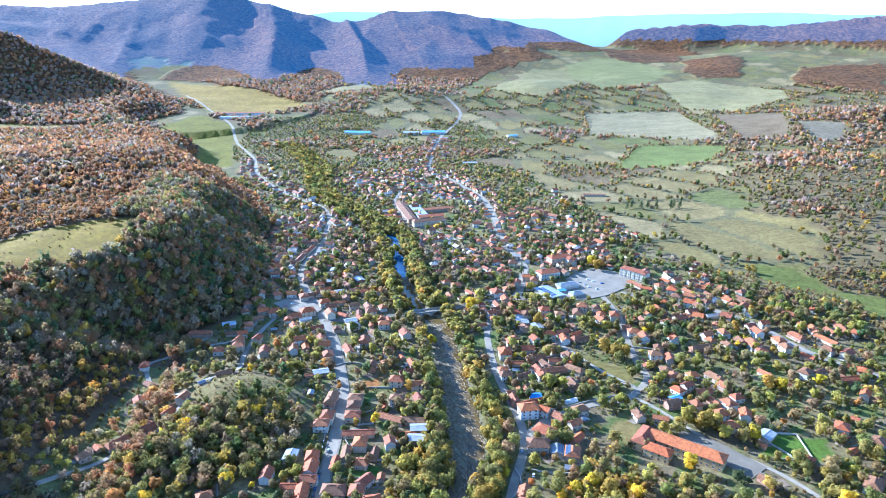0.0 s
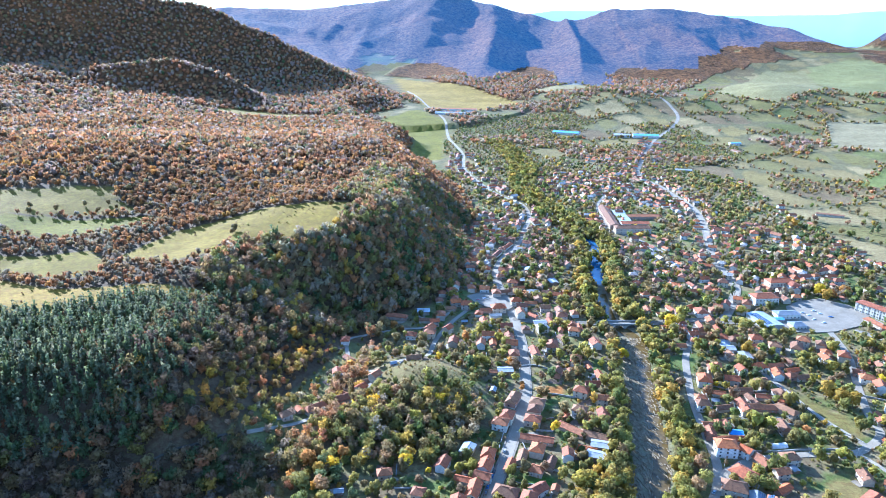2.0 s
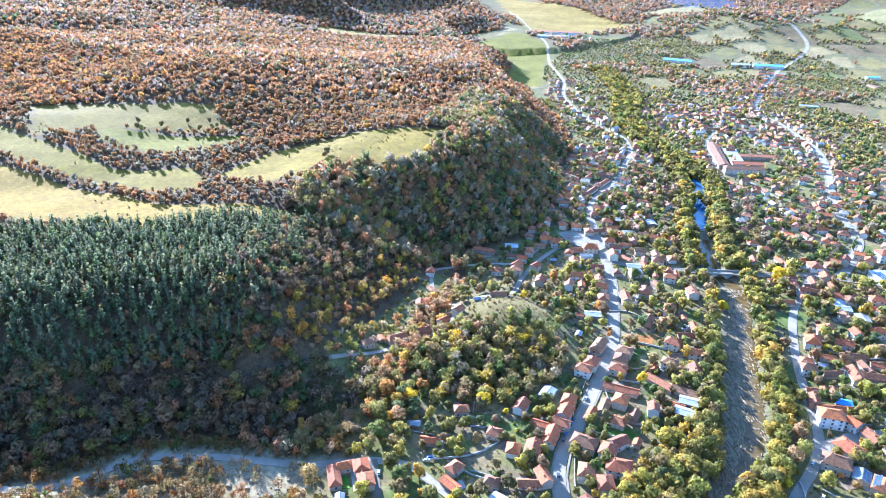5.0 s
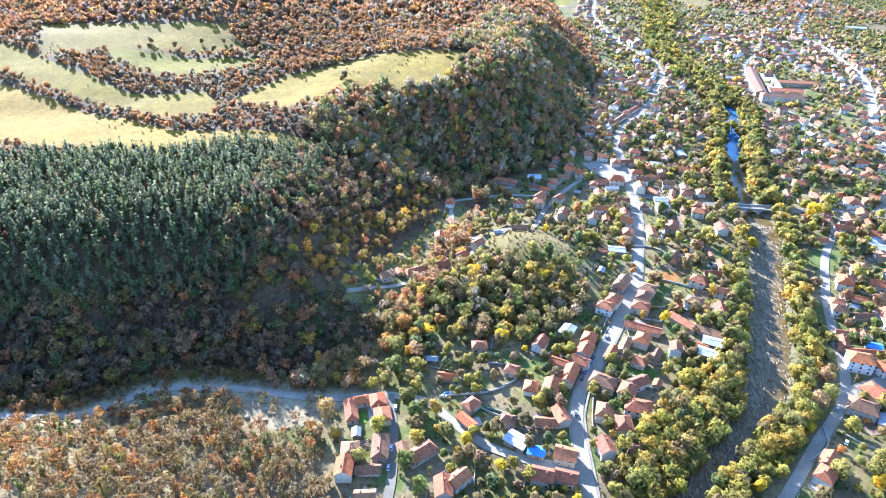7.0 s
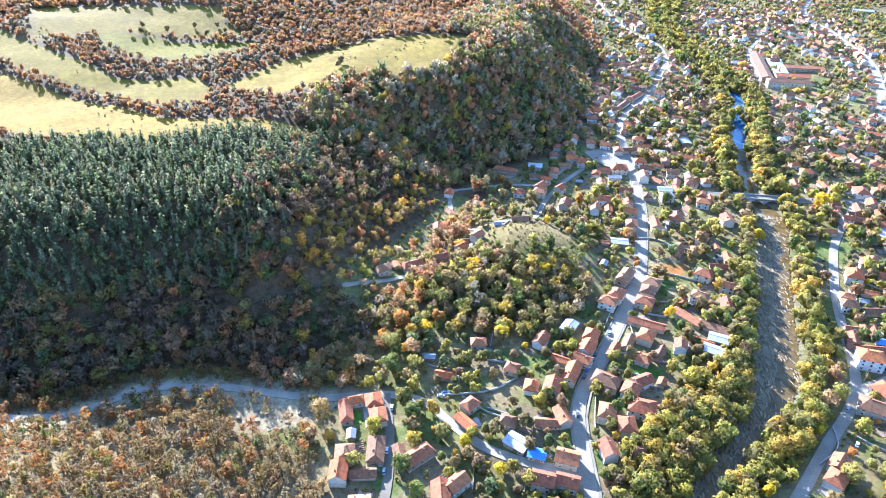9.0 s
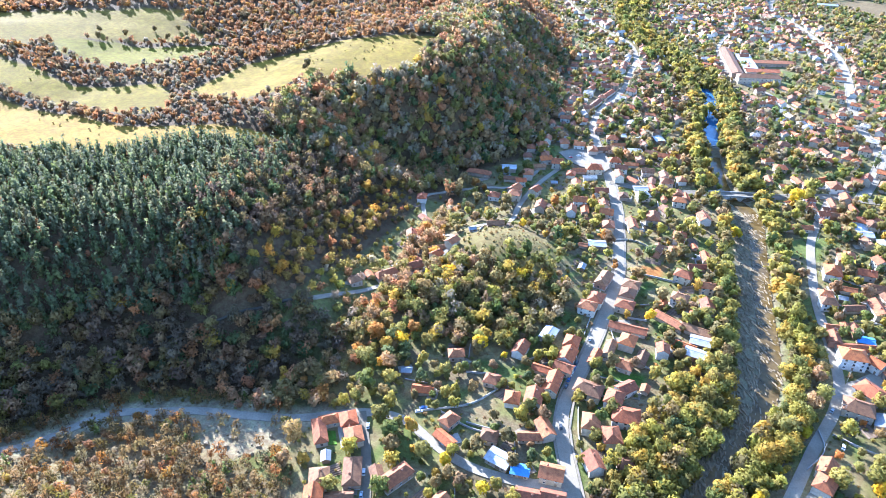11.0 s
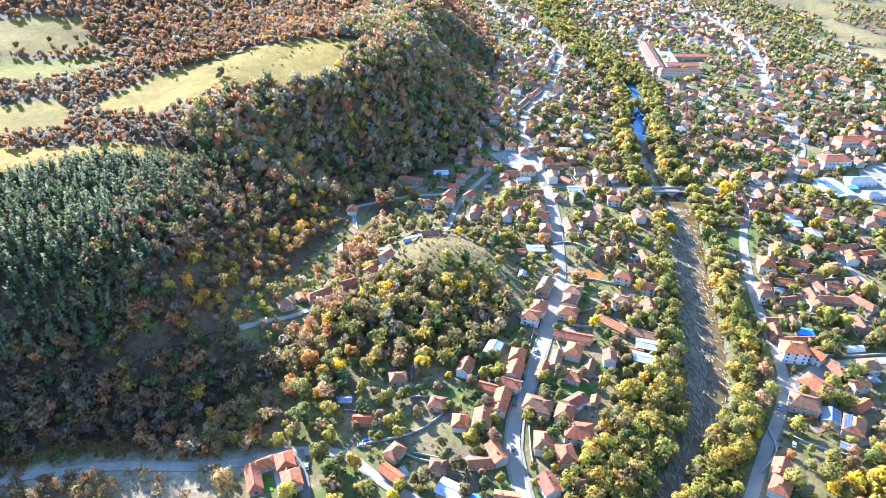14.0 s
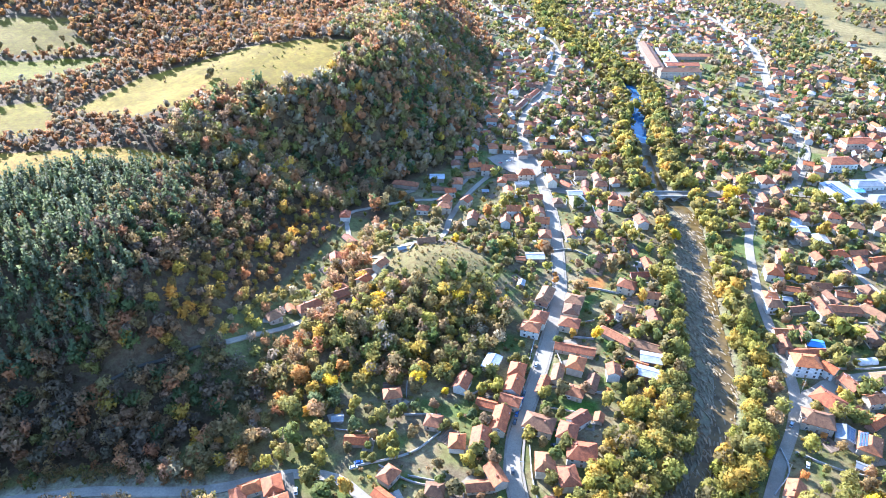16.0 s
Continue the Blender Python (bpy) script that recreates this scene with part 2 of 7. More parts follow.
def inside(x, y, poly):
    hit = np.zeros(x.shape, bool)
    for (ax, ay), (bx, by) in zip(poly, poly[1:] + poly[:1]):
        if ay == by:
            continue
        hit ^= ((ay > y) != (by > y)) & (x < (bx - ax) * (y - ay) / (by - ay) + ax)
    return hit


_hash = np.random.RandomState(7).rand(256, 256).astype(np.float64)


def lattice(x, y, size, shift=0):
    """Smooth value noise from 0 to 1 with cells of that size."""
    u, v = x / size + shift * 17.3, y / size + shift * 9.1
    i, j = np.floor(u).astype(int), np.floor(v).astype(int)
    a, b = smooth(u - i), smooth(v - j)
    h = lambda p, q: _hash[p % 256, q % 256]
    return (h(i, j) * (1 - a) + h(i + 1, j) * a) * (1 - b) + (h(i, j + 1) * (1 - a) + h(i + 1, j + 1) * a) * b


def fractal(x, y, size, shift=0, octaves=4):
    return sum(lattice(x, y, size / 2 ** k, shift + k) * 0.5 ** k for k in range(octaves)) / sum(0.5 ** k for k in range(octaves))


def ridged(x, y, size, shift=0, octaves=3):
    return sum((1 - abs(2 * lattice(x, y, size / 2 ** k, shift + k) - 1)) * 0.5 ** k for k in range(octaves)) / sum(0.5 ** k for k in range(octaves))


FOOT = [(-900, -900), (-500, 40), (-388, 160), (-338, 190), (-318, 226), (-300, 240), (-245, 264), (-215, 320), (-232, 400), (-240, 470), (-232, 530), (-255, 575),
        (-215, 625), (-205, 700), (-222, 800), (-255, 900), (-262, 1000), (-320, 1120), (-430, 1290), (-520, 1480), (-560, 1650), (-760, 1800), (-900, 2000),
        (-850, 2160), (-1000, 2500), (-1900, 3600)]
HILLS = FOOT + [(-6000, 3600), (-6000, -900)]
RIVER = [(-60, 60), (-30, 200), (-10, 285), (4, 334), (12, 358), (17, 380), (19, 403), (19, 429), (15, 461), (10, 498), (5, 542), (0, 594), (-7, 622), (-24, 652), (-34, 681),
         (-45, 731), (-53, 770), (-58, 815), (-66, 879), (-78, 925), (-110, 990), (-170, 1080), (-230, 1200), (-260, 1350), (-300, 1500), (-420, 1750)]
BUMPS = [(-285, 96, 80, 60, 42), (-165, 458, 48, 40, 19), (-385, 745, 150, 120, 20), (-262, 352, 60, 35, 8), (-200, 393, 40, 22, 7),
         (640, 900, 160, 200, 30), (820, 1300, 260, 260, 45), (1250, 1900, 400, 300, 60), (-640, 1130, 260, 180, 30), (-820, 860, 220, 200, 25),
         (430, 2700, 260, 300, 40), (-130, 2550, 260, 200, 45)]
RIDGES = [  # crest points x, y, height, then half width
    ([(-3400, 1500, 470), (-2400, 2050, 480), (-1720, 2280, 395), (-1320, 2330, 225), (-1000, 2330, 70)], 560),
    ([(-1750, 1750, 190), (-1480, 1800, 215), (-1250, 1780, 150)], 230),
    ([(-3600, 3300, 470), (-2150, 3800, 435), (-1530, 4000, 500), (-1330, 4050, 555), (-1120, 4050, 480), (-780, 4060, 405), (-560, 4010, 350), (-330, 4110, 425), (-60, 4150, 430), (240, 4200, 400), (480, 4250, 355)], 1400),
    ([(-1000, 4050, 440), (-860, 3500, 300), (-780, 2960, 130)], 520),
    ([(-560, 4000, 370), (-420, 3500, 250), (-330, 2950, 130)], 480),
    ([(-1700, 3950, 430), (-1560, 3400, 270), (-1420, 2850, 110)], 520),
    ([(1900, 4100, 340), (2400, 3900, 390), (3000, 3500, 440), (3900, 2700, 480)], 800),
    ([(1150, 4250, 330), (1500, 4150, 360), (1900, 4100, 345)], 420),
]


def plain(x, y):
    """The valley floor, which climbs gently far off."""
    return 3.5e-5 * np.clip(np.hypot(x + 20, y) - 1500, 0, 2350) ** 2


def ground(x, y):
    """Height of the ground."""
    x, y = np.asarray(x, float), np.asarray(y, float)
    far = np.hypot(x + 20, y)
    z = plain(x, y)
    z += (fractal(x, y, 420, 3) - 0.5) * 46 * smooth((far - 1300) / 1500) + (fractal(x, y, 120, 5) - 0.5) * 3 * smooth((far - 500) / 500)
    foot, _ = line_distance(x, y, FOOT)
    deep = np.where(inside(x, y, HILLS), foot, 0.0)
    wave = fractal(x, y, 330, 1, 4) - 0.5
    z += 58 * smooth(deep / (122 + 95 * np.exp(-((y - 490) / 62) ** 2))) + 0.085 * np.maximum(deep - 380, 0) + wave * 70 * smooth((deep - 260) / 700) + (fractal(x, y, 90, 9) - 0.5) * 9 * smooth(deep / 120)
    for bx, by, rx, ry, h in BUMPS:
        z += h * np.exp(-((x - bx) / rx) ** 2 - ((y - by) / ry) ** 2)
    gully, s = line_distance(x, y, [(-228, 568), (-330, 560), (-440, 590)])
    z -= 26 * (1 - s) * np.exp(-(gully / 34) ** 2) * smooth(deep / 60)
    spur = ridged(x, y, 620, 2) - 0.45
    fine = ridged(x, y, 230, 6) - 0.45
    spine = ridged(x * 0.85 + y * 0.53, (y * 0.85 - x * 0.53) * 0.28, 380, 14, 3)  # long spurs down the mountain sides
    for pts, wide in RIDGES:
        d, s = line_distance(x, y, pts)
        crest = np.interp(s * (len(pts) - 1), range(len(pts)), [p[2] for p in pts])
        t = np.clip(1 - d / wide, 0, 1)
        if wide > 700:
            crest = crest + 4 * (spine - 0.5) * 105 * t * (1 - t)
        bump = crest * t ** 1.35 * (1 + 0.35 * spur * (1 - t) * 2 + 0.16 * fine * (1 - t * 0.7))
        z = np.where(bump > 0, np.log(np.exp(np.clip(z / 25, -20, 30)) + np.exp(np.clip(bump / 25, -20, 30))) * 25, z)
    bed, _ = line_distance(x, y, RIVER)
    z -= 4.2 * smooth((np.where(y > 745, 18, np.where(y > 650, 17, 23)) - bed) / 11) * smooth((1050 - y) / 120)
    return z


# ---------------------------------------------------------------- plan of roads and fields
MAIN_ROAD = [(-40, 240), (-52, 268), (-66, 296), (-76, 318), (-80, 340), (-79, 379), (-79, 411), (-80, 448), (-83, 480), (-102, 561), (-122, 619), (-140, 663), (-166, 722),
             (-176, 775), (-176, 814), (-171, 887), (-178, 955), (-184, 1022), (-212, 1096), (-266, 1148), (-327, 1237), (-398, 1377), (-455, 1560), (-560, 1780), (-650, 2010), (-780, 2230), (-1000, 2600)]
EAST_ROAD = [(20, 270), (35, 315), (47, 361), (57, 395), (60, 425), (54, 465), (48, 502), (45, 539), (44, 590), (52, 640), (59, 680)]
BRIDGE_ROAD = [(-124, 622), (-95, 622), (-74, 626), (-36, 639), (9, 654), (59, 678), (86, 682), (125, 690), (165, 715)]
SIDE_ROAD = [(59, 409), (70, 425), (84, 440), (119, 458), (150, 468), (176, 500), (176, 532), (181, 592), (186, 640), (180, 700)]
FAR_STREET = [(82, 682), (96, 740), (104, 800), (88, 880), (84, 960), (82, 1068), (69, 1171), (19, 1320), (-30, 1441), (-23, 1700), (-5, 1915), (60, 2300), (-40, 2600)]
LANE_PARK = [(100, 590), (118, 555), (138, 516), (164, 482)]
SCHOOL_LANE = [(152, 474), (170, 452), (198, 403), (215, 386), (232, 365), (250, 330)]
TOP_STREET = [(205, 700), (245, 675), (290, 650), (320, 610), (339, 555), (362, 522), (383, 502), (440, 470)]
STREAM_ROAD = [(-420, 110), (-362, 154), (-342, 163), (-324, 177), (-316, 194), (-311, 208), (-301, 221), (-284, 230), (-264, 241), (-235, 251), (-210, 261), (-179, 281), (-156, 286), (-136, 279), (-112, 273), (-86, 275), (-62, 283)]
COURT_LANE = [(-180, 281), (-159, 252), (-144, 225), (-135, 200)]
BEND_LANE = [(-190, 620), (-200, 575), (-225, 560), (-262, 527), (-252, 496), (-228, 468), (-206, 458), (-205, 432), (-214, 404), (-236, 368), (-252, 338)]
HILL_TRACK = [(-252, 338), (-278, 305), (-322, 264)]
KNOLL_LANE = [(-172, 640), (-182, 590), (-184, 545), (-180, 510), (-200, 478)]
UPPER_LANE = [(-30, 1441), (-90, 1400), (-150, 1330), (-200, 1270)]
FACTORY_LANE = [(-80, 1240), (-85, 1120), (-55, 1000), (-10, 950), (30, 890)]
ROADS = [(MAIN_ROAD, 7.4, "PALE"), (EAST_ROAD, 6.2, "PALE"), (BRIDGE_ROAD, 6.6, "GREY"), (SIDE_ROAD, 6.0, "PALE"), (FAR_STREET, 8.0, "PALE"), (LANE_PARK, 4.5, "GRAVEL"), (SCHOOL_LANE, 3.2, "GRAVEL"),
         (TOP_STREET, 6.5, "PALE"), (STREAM_ROAD, 5.6, "GRAVEL"), (COURT_LANE, 5.0, "GREY"), (BEND_LANE, 3.6, "GRAVEL"), (KNOLL_LANE, 4.5, "PALE"), (UPPER_LANE, 6, "PALE"), (FACTORY_LANE, 5, "PALE"), (HILL_TRACK, 1.6, "TRACK")]
VILLAGE = [(-235, 540), (-215, 625), (-210, 700), (-215, 800), (-250, 900), (-262, 1000), (-320, 1130), (-430, 1300), (-380, 1460), (-200, 1560), (60, 1560), (170, 1430), (215, 1200), (270, 1020), (300, 880),
           (350, 740), (440, 640), (520, 520), (520, 300), (250, 220), (-60, 180), (-150, 190), (-205, 240), (-200, 300), (-205, 400), (-215, 470)]
MEADOWS = [  # outline, base colour
    ([(-980, 420), (-676, 425), (-521, 428), (-465, 456), (-404, 484), (-372, 497), (-388, 466), (-441, 420), (-463, 378), (-571, 342), (-960, 260)], (0.251, 0.161, 0.024)),
    ([(-900, 500), (-640, 480), (-600, 497), (-566, 525), (-526, 504), (-507, 477), (-527, 458), (-560, 445), (-640, 440), (-900, 445)], (0.193, 0.142, 0.017)),
    ([(-531, 524), (-528, 611), (-479, 690), (-401, 735), (-345, 748), (-350, 699), (-340, 655), (-361, 627), (-412, 608), (-428, 576), (-463, 518), (-515, 514)], (0.213, 0.150, 0.020)),
    ([(-760, 560), (-698, 590), (-666, 600), (-600, 656), (-580, 637), (-598, 580), (-621, 553), (-649, 535), (-730, 530)], (0.170, 0.142, 0.013)),
    ([(-905, 570), (-709, 712), (-674, 675), (-610, 668), (-680, 610), (-740, 570), (-792, 492)], (0.193, 0.138, 0.023)),
    ([(-1272, 1604), (-1127, 1665), (-885, 1725), (-860, 1690), (-979, 1650), (-1126, 1585)], (0.280, 0.202, 0.050)),
    ([(-846, 1827), (-790, 2150), (-640, 2000), (-542, 1669), (-480, 1480), (-545, 1400), (-600, 1600)], (0.163, 0.148, 0.018)),
    ([(-1186, 2900), (-760, 2700), (-477, 2427), (-600, 2230), (-718, 2195), (-825, 2261)], (0.266, 0.187, 0.044)),
    ([(-208, 486), (-168, 497), (-132, 478), (-138, 456), (-162, 443), (-196, 442)], (0.185, 0.150, 0.068)),
    ([(400, 790), (440, 770), (455, 690), (415, 700), (385, 745)], (0.110, 0.121, 0.030)),
    ([(450, 700), (520, 660), (490, 600), (440, 640)], (0.110, 0.121, 0.030)),
    ([(228, 420), (262, 415), (258, 385), (226, 388)], (0.094, 0.131, 0.017)),
    ([(128, 430), (148, 440), (150, 415), (130, 400)], (0.209, 0.165, 0.069)),
    ([(120, 550), (160, 520), (165, 490), (140, 512)], (0.176, 0.145, 0.050)),
    ([(-262, 234), (-232, 246), (-206, 256), (-200, 246), (-222, 224), (-246, 220)], (0.25, 0.205, 0.145)),
    ([(612, 3393), (823, 3583), (994, 3445), (1079, 3172), (860, 2868), (626, 2687), (587, 3090)], (0.20, 0.195, 0.085)),
    ([(884, 2867), (1101, 3004), (1400, 2734), (1321, 2529), (992, 2251), (846, 2329)], (0.27, 0.235, 0.12)),
    ([(173, 2699), (430, 3299), (600, 3330), (575, 2773), (371, 2489)], (0.225, 0.20, 0.10)),
    ([(488, 2324), (823, 2318), (768, 1753), (429, 1944)], (0.25, 0.215, 0.135)),
    ([(885, 2224), (1117, 2159), (933, 1756), (800, 1759)], (0.175, 0.13, 0.085)),
    ([(1006, 1905), (1111, 1811), (1034, 1670), (954, 1682)], (0.175, 0.15, 0.115)),
    ([(528, 1762), (757, 1691), (582, 1429), (373, 1438)], (0.15, 0.17, 0.052)),
    ([(-57, 370), (-49, 381), (-40, 377), (-43, 367), (-55, 366)], (0.085, 0.15, 0.028)),
    ([(-24, 386), (-14, 388), (-10, 369), (-16, 363), (-25, 369)], (0.08, 0.14, 0.028)),
    ([(-64, 346), (-62, 350), (-54, 342), (-56, 334), (-63, 336)], (0.085, 0.13, 0.03)),
    ([(-49, 438), (-40, 434), (-38, 429), (-47, 430)], (0.085, 0.15, 0.03)),
    ([(-73, 492), (-54, 502), (-49, 490), (-65, 479)], (0.27, 0.12, 0.04)),
    ([(-66, 473), (-57, 474), (-57, 458), (-65, 457)], (0.085, 0.14, 0.03)),
    ([(246, 416), (281, 414), (277, 392), (255, 382), (239, 389)], (0.095, 0.15, 0.024)),
    ([(-134, 319), (-126, 327), (-113, 318), (-113, 308), (-125, 309)], (0.22, 0.17, 0.10)),
    ([(-128, 301), (-111, 300), (-112, 294), (-125, 295)], (0.10, 0.13, 0.035)),
    ([(-509, 2625), (-400, 2760), (-330, 2810), (-250, 2700), (-270, 2577)], (0.26, 0.215, 0.115)),
]
PARCELS = np.array([(0.205, 0.165, 0.068), (0.155, 0.138, 0.050), (0.215, 0.170, 0.080), (0.255, 0.205, 0.110), (0.160, 0.118, 0.068), (0.130, 0.135, 0.046), (0.185, 0.148, 0.064), (0.165, 0.145, 0.056)])


FAR_WOODS = [  # forest on the foothills and across the plain
    [(-1208, 2969), (-998, 2861), (-803, 2683), (-524, 2529), (-200, 2813), (-9, 2609), (113, 2937), (232, 3228), (414, 3398), (614, 3582), (349, 3637), (48, 3750), (-200, 4000), (-1200, 4000)],
    [(1200, 3418), (1481, 3522), (1449, 3174), (1308, 3018), (1149, 3070)], [(716, 2870), (929, 3112), (883, 2785), (737, 2677)],
    [(1471, 2834), (1690, 3183), (2007, 3066), (1723, 2601), (1540, 2615)], [(899, 3652), (1369, 3963), (1200, 3418), (966, 3447)],
    [(666, 3714), (354, 3691), (600, 4100), (1368, 4079), (1503, 3882), (973, 3707)],
]


def parcel(x, y):
    """Uneven fields on the open land: which one a place lies in, and how near it is to the next."""
    a = radians(24)
    u, v = (x * math.cos(a) + y * math.sin(a)) / 85, (-x * math.sin(a) + y * math.cos(a)) / 150
    u, v = u + 0.5 * (fractal(x, y, 240, 4, 2) - 0.5), v + 0.5 * (fractal(x, y, 240, 8, 2) - 0.5)
    i, j = np.floor(u).astype(int), np.floor(v).astype(int)
    first, second, pick = np.full(x.shape, 9.0), np.full(x.shape, 9.0), np.zeros(x.shape)
    for p in (-1, 0, 1):
        for q in (-1, 0, 1):
            h = _hash[(i + p) % 256, (j + q) % 256]
            d = np.hypot(i + p + 0.15 + 0.7 * h - u, j + q + 0.15 + 0.7 * _hash[(j + q) % 256, (i + p + 77) % 256] - v)
            second = np.where(d < first, first, np.minimum(second, d))
            pick = np.where(d < first, (h * 7.31) % 1, pick)
            first = np.minimum(first, d)
    return pick, (second - first) * 50


def woods(x, y):
    hit = np.zeros(x.shape, bool)
    for outline in FAR_WOODS:
        hit |= inside(x + 120 * (fractal(x, y, 200, 61, 3) - 0.5), y + 160 * (fractal(x, y, 200, 65, 3) - 0.5), outline)
    return hit


def cover(x, y):
    """The colour of what covers the ground, one slope lightened for haze."""
    n = x.shape
    out = np.zeros((*n, 4))
    tone = fractal(x, y, 260, 80)[..., None]
    pick, edge = parcel(x, y)
    out[..., :3] = PARCELS[(pick * len(PARCELS)).astype(int) % len(PARCELS)]
    out[edge < 3 + np.hypot(x, y) * 0.003, :3] = (0.14, 0.125, 0.065)
    scrub = fractal(x, y, 240, 12) + 0.36 * smooth((x - 360) / 400) * smooth((1500 - y) / 500)
    out[scrub > 0.60, :3] = (0.15, 0.115, 0.062)
    foot, _ = line_distance(x, y, FOOT)
    hill = inside(x, y, HILLS)
    rise = ground(x, y) - plain(x, y)
    wooded = hill | (rise + 70 * (fractal(x, y, 180, 63) - 0.5) > 45) | woods(x, y)
    out[wooded] = (0.105, 0.072, 0.046, 0)
    # litter painted lighter here, for haze over the second slope
    out[hill & (y > 500), :3] = (0.12, 0.084, 0.052)
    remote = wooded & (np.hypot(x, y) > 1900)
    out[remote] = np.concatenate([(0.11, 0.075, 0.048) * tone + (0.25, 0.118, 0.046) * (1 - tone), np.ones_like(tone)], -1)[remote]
    town = inside(x, y, VILLAGE)
    plot = lattice(np.floor(x / 9) * 9, np.floor(y / 13) * 13, 14, 15)
    green = np.array([(0.125, 0.13, 0.048), (0.155, 0.145, 0.06), (0.20, 0.165, 0.092), (0.165, 0.13, 0.085), (0.11, 0.135, 0.042), (0.22, 0.18, 0.115)])
    out[town, :3] = green[(plot[town] * 6).astype(int) % 6]
    low = (np.abs(x + 300) < 190) & (y < 225) & (foot > 4) & ~hill
    out[low, :3] = (0.205, 0.16, 0.098)
    slope = hill & (x > -262) & (y < 520) & (y > 300)
    out[slope, :3] = (0.15, 0.145, 0.062)
    for outline, colour in MEADOWS:
        box_hit = inside(x, y, outline)
        out[box_hit] = (*colour, 0)
    dust = line_distance(x, y, STREAM_ROAD)[0] + 7 * (fractal(x, y, 22, 71) - 0.5)
    out[(dust < 9) & (x < -186), :3] = (0.30, 0.26, 0.19)
    bed, _ = line_distance(x, y, RIVER)
    out[bed < 22, :3] = (0.12, 0.125, 0.05)
    out[bed < 13.5, :3] = (0.20, 0.172, 0.125)
    return out


def stretched(lo, hi, a, b, step, grow):
    """Grid lines: even between a and b, ever wider beyond."""
    core = list(np.arange(a, b + step, step))
    s, up = step, []
    while (core + up)[-1] < hi:
        s = min(s * grow, 24)
        up.append((core + up)[-1] + s)
    s, down = step, []
    while (down[-1] if down else core[0]) > lo:
        s = min(s * grow, 24)
        down.append((down[-1] if down else core[0]) - s)
    return np.array(down[::-1] + core + up)


LAND = {}


def land(x, y):
    """Height of the built ground sheet."""
    x, y = np.asarray(x, float), np.asarray(y, float)
    gx, gy, z = LAND["x"], LAND["y"], LAND["z"]
    i, j = np.clip(np.searchsorted(gx, x) - 1, 0, len(gx) - 2), np.clip(np.searchsorted(gy, y) - 1, 0, len(gy) - 2)
    u, v = (x - gx[i]) / (gx[i + 1] - gx[i]), (y - gy[j]) / (gy[j + 1] - gy[j])
    return (z[i, j] * (1 - u) + z[i + 1, j] * u) * (1 - v) + (z[i, j + 1] * (1 - u) + z[i + 1, j + 1] * u) * v


def build_ground():
    gx, gy = stretched(-3900, 3400, -560, 400, 5.6, 1.06), stretched(-500, 4850, 130, 960, 5.6, 1.05)
    X, Y = np.meshgrid(gx, gy, indexing="ij")
    Z = ground(X, Y)
    LAND.update(x=gx, y=gy, z=Z)
    n, k = X.shape
    i, j = np.meshgrid(np.arange(n - 1), np.arange(k - 1), indexing="ij")
    quads = np.stack([i * k + j, (i + 1) * k + j, (i + 1) * k + j + 1, i * k + j + 1], -1).reshape(-1, 4)
    colour = cover(X, Y).reshape(-1, 4).astype(np.float32)
    co = np.stack([X, Y, Z], -1).reshape(-1, 3)
    # mountain faces split off, to carry the painted blue haze
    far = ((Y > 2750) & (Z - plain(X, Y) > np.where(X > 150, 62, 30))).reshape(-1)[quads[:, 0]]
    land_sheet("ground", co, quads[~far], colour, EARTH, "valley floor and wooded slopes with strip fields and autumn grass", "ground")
    land_sheet("backdrop", co, quads[far], colour, HAZED_EARTH, "far mountains under bare autumn forest, blue haze painted as glow", "backdrop")


def land_sheet(name, co, quads, colour, material, label, category):
    """Part of the land as one mesh, without the points that it does not use."""
    used, q = np.unique(quads.ravel(), return_inverse=True)
    co, colour = co[used], colour[used]
    me = bpy.data.meshes.new(name)
    me.vertices.add(len(co))
    me.vertices.foreach_set("co", co.astype(np.float32).ravel())
    me.loops.add(len(q))
    me.loops.foreach_set("vertex_index", q)
    me.polygons.add(len(q) // 4)
    me.polygons.foreach_set("loop_start", np.arange(0, len(q), 4))
    me.update(calc_edges=True)
    me.polygons.foreach_set("use_smooth", np.ones(len(q) // 4, bool))
    me.color_attributes.new("cover", "FLOAT_COLOR", "POINT").data.foreach_set("color", colour.ravel())
    me.materials.append(material)
    tagged(new(name, me), label, category, kind="structure")


build_ground()


def dense(pts, step=6.0):
    """A smooth line through the points, about a step apart."""
    out = []
    p = [np.array(q[:2], float) for q in pts]
    p = [2 * p[0] - p[1]] + p + [2 * p[-1] - p[-2]]
    for a, b, c, d in zip(p, p[1:], p[2:], p[3:]):
        n = max(1, int(np.hypot(*(c - b)) / step))
        for k in range(n):
            t = k / n
            out.append(0.5 * (2 * b + (c - a) * t + (2 * a - 5 * b + 4 * c - d) * t * t + (3 * b - a - 3 * c + d) * t ** 3))
    return np.array(out + [p[-2]])


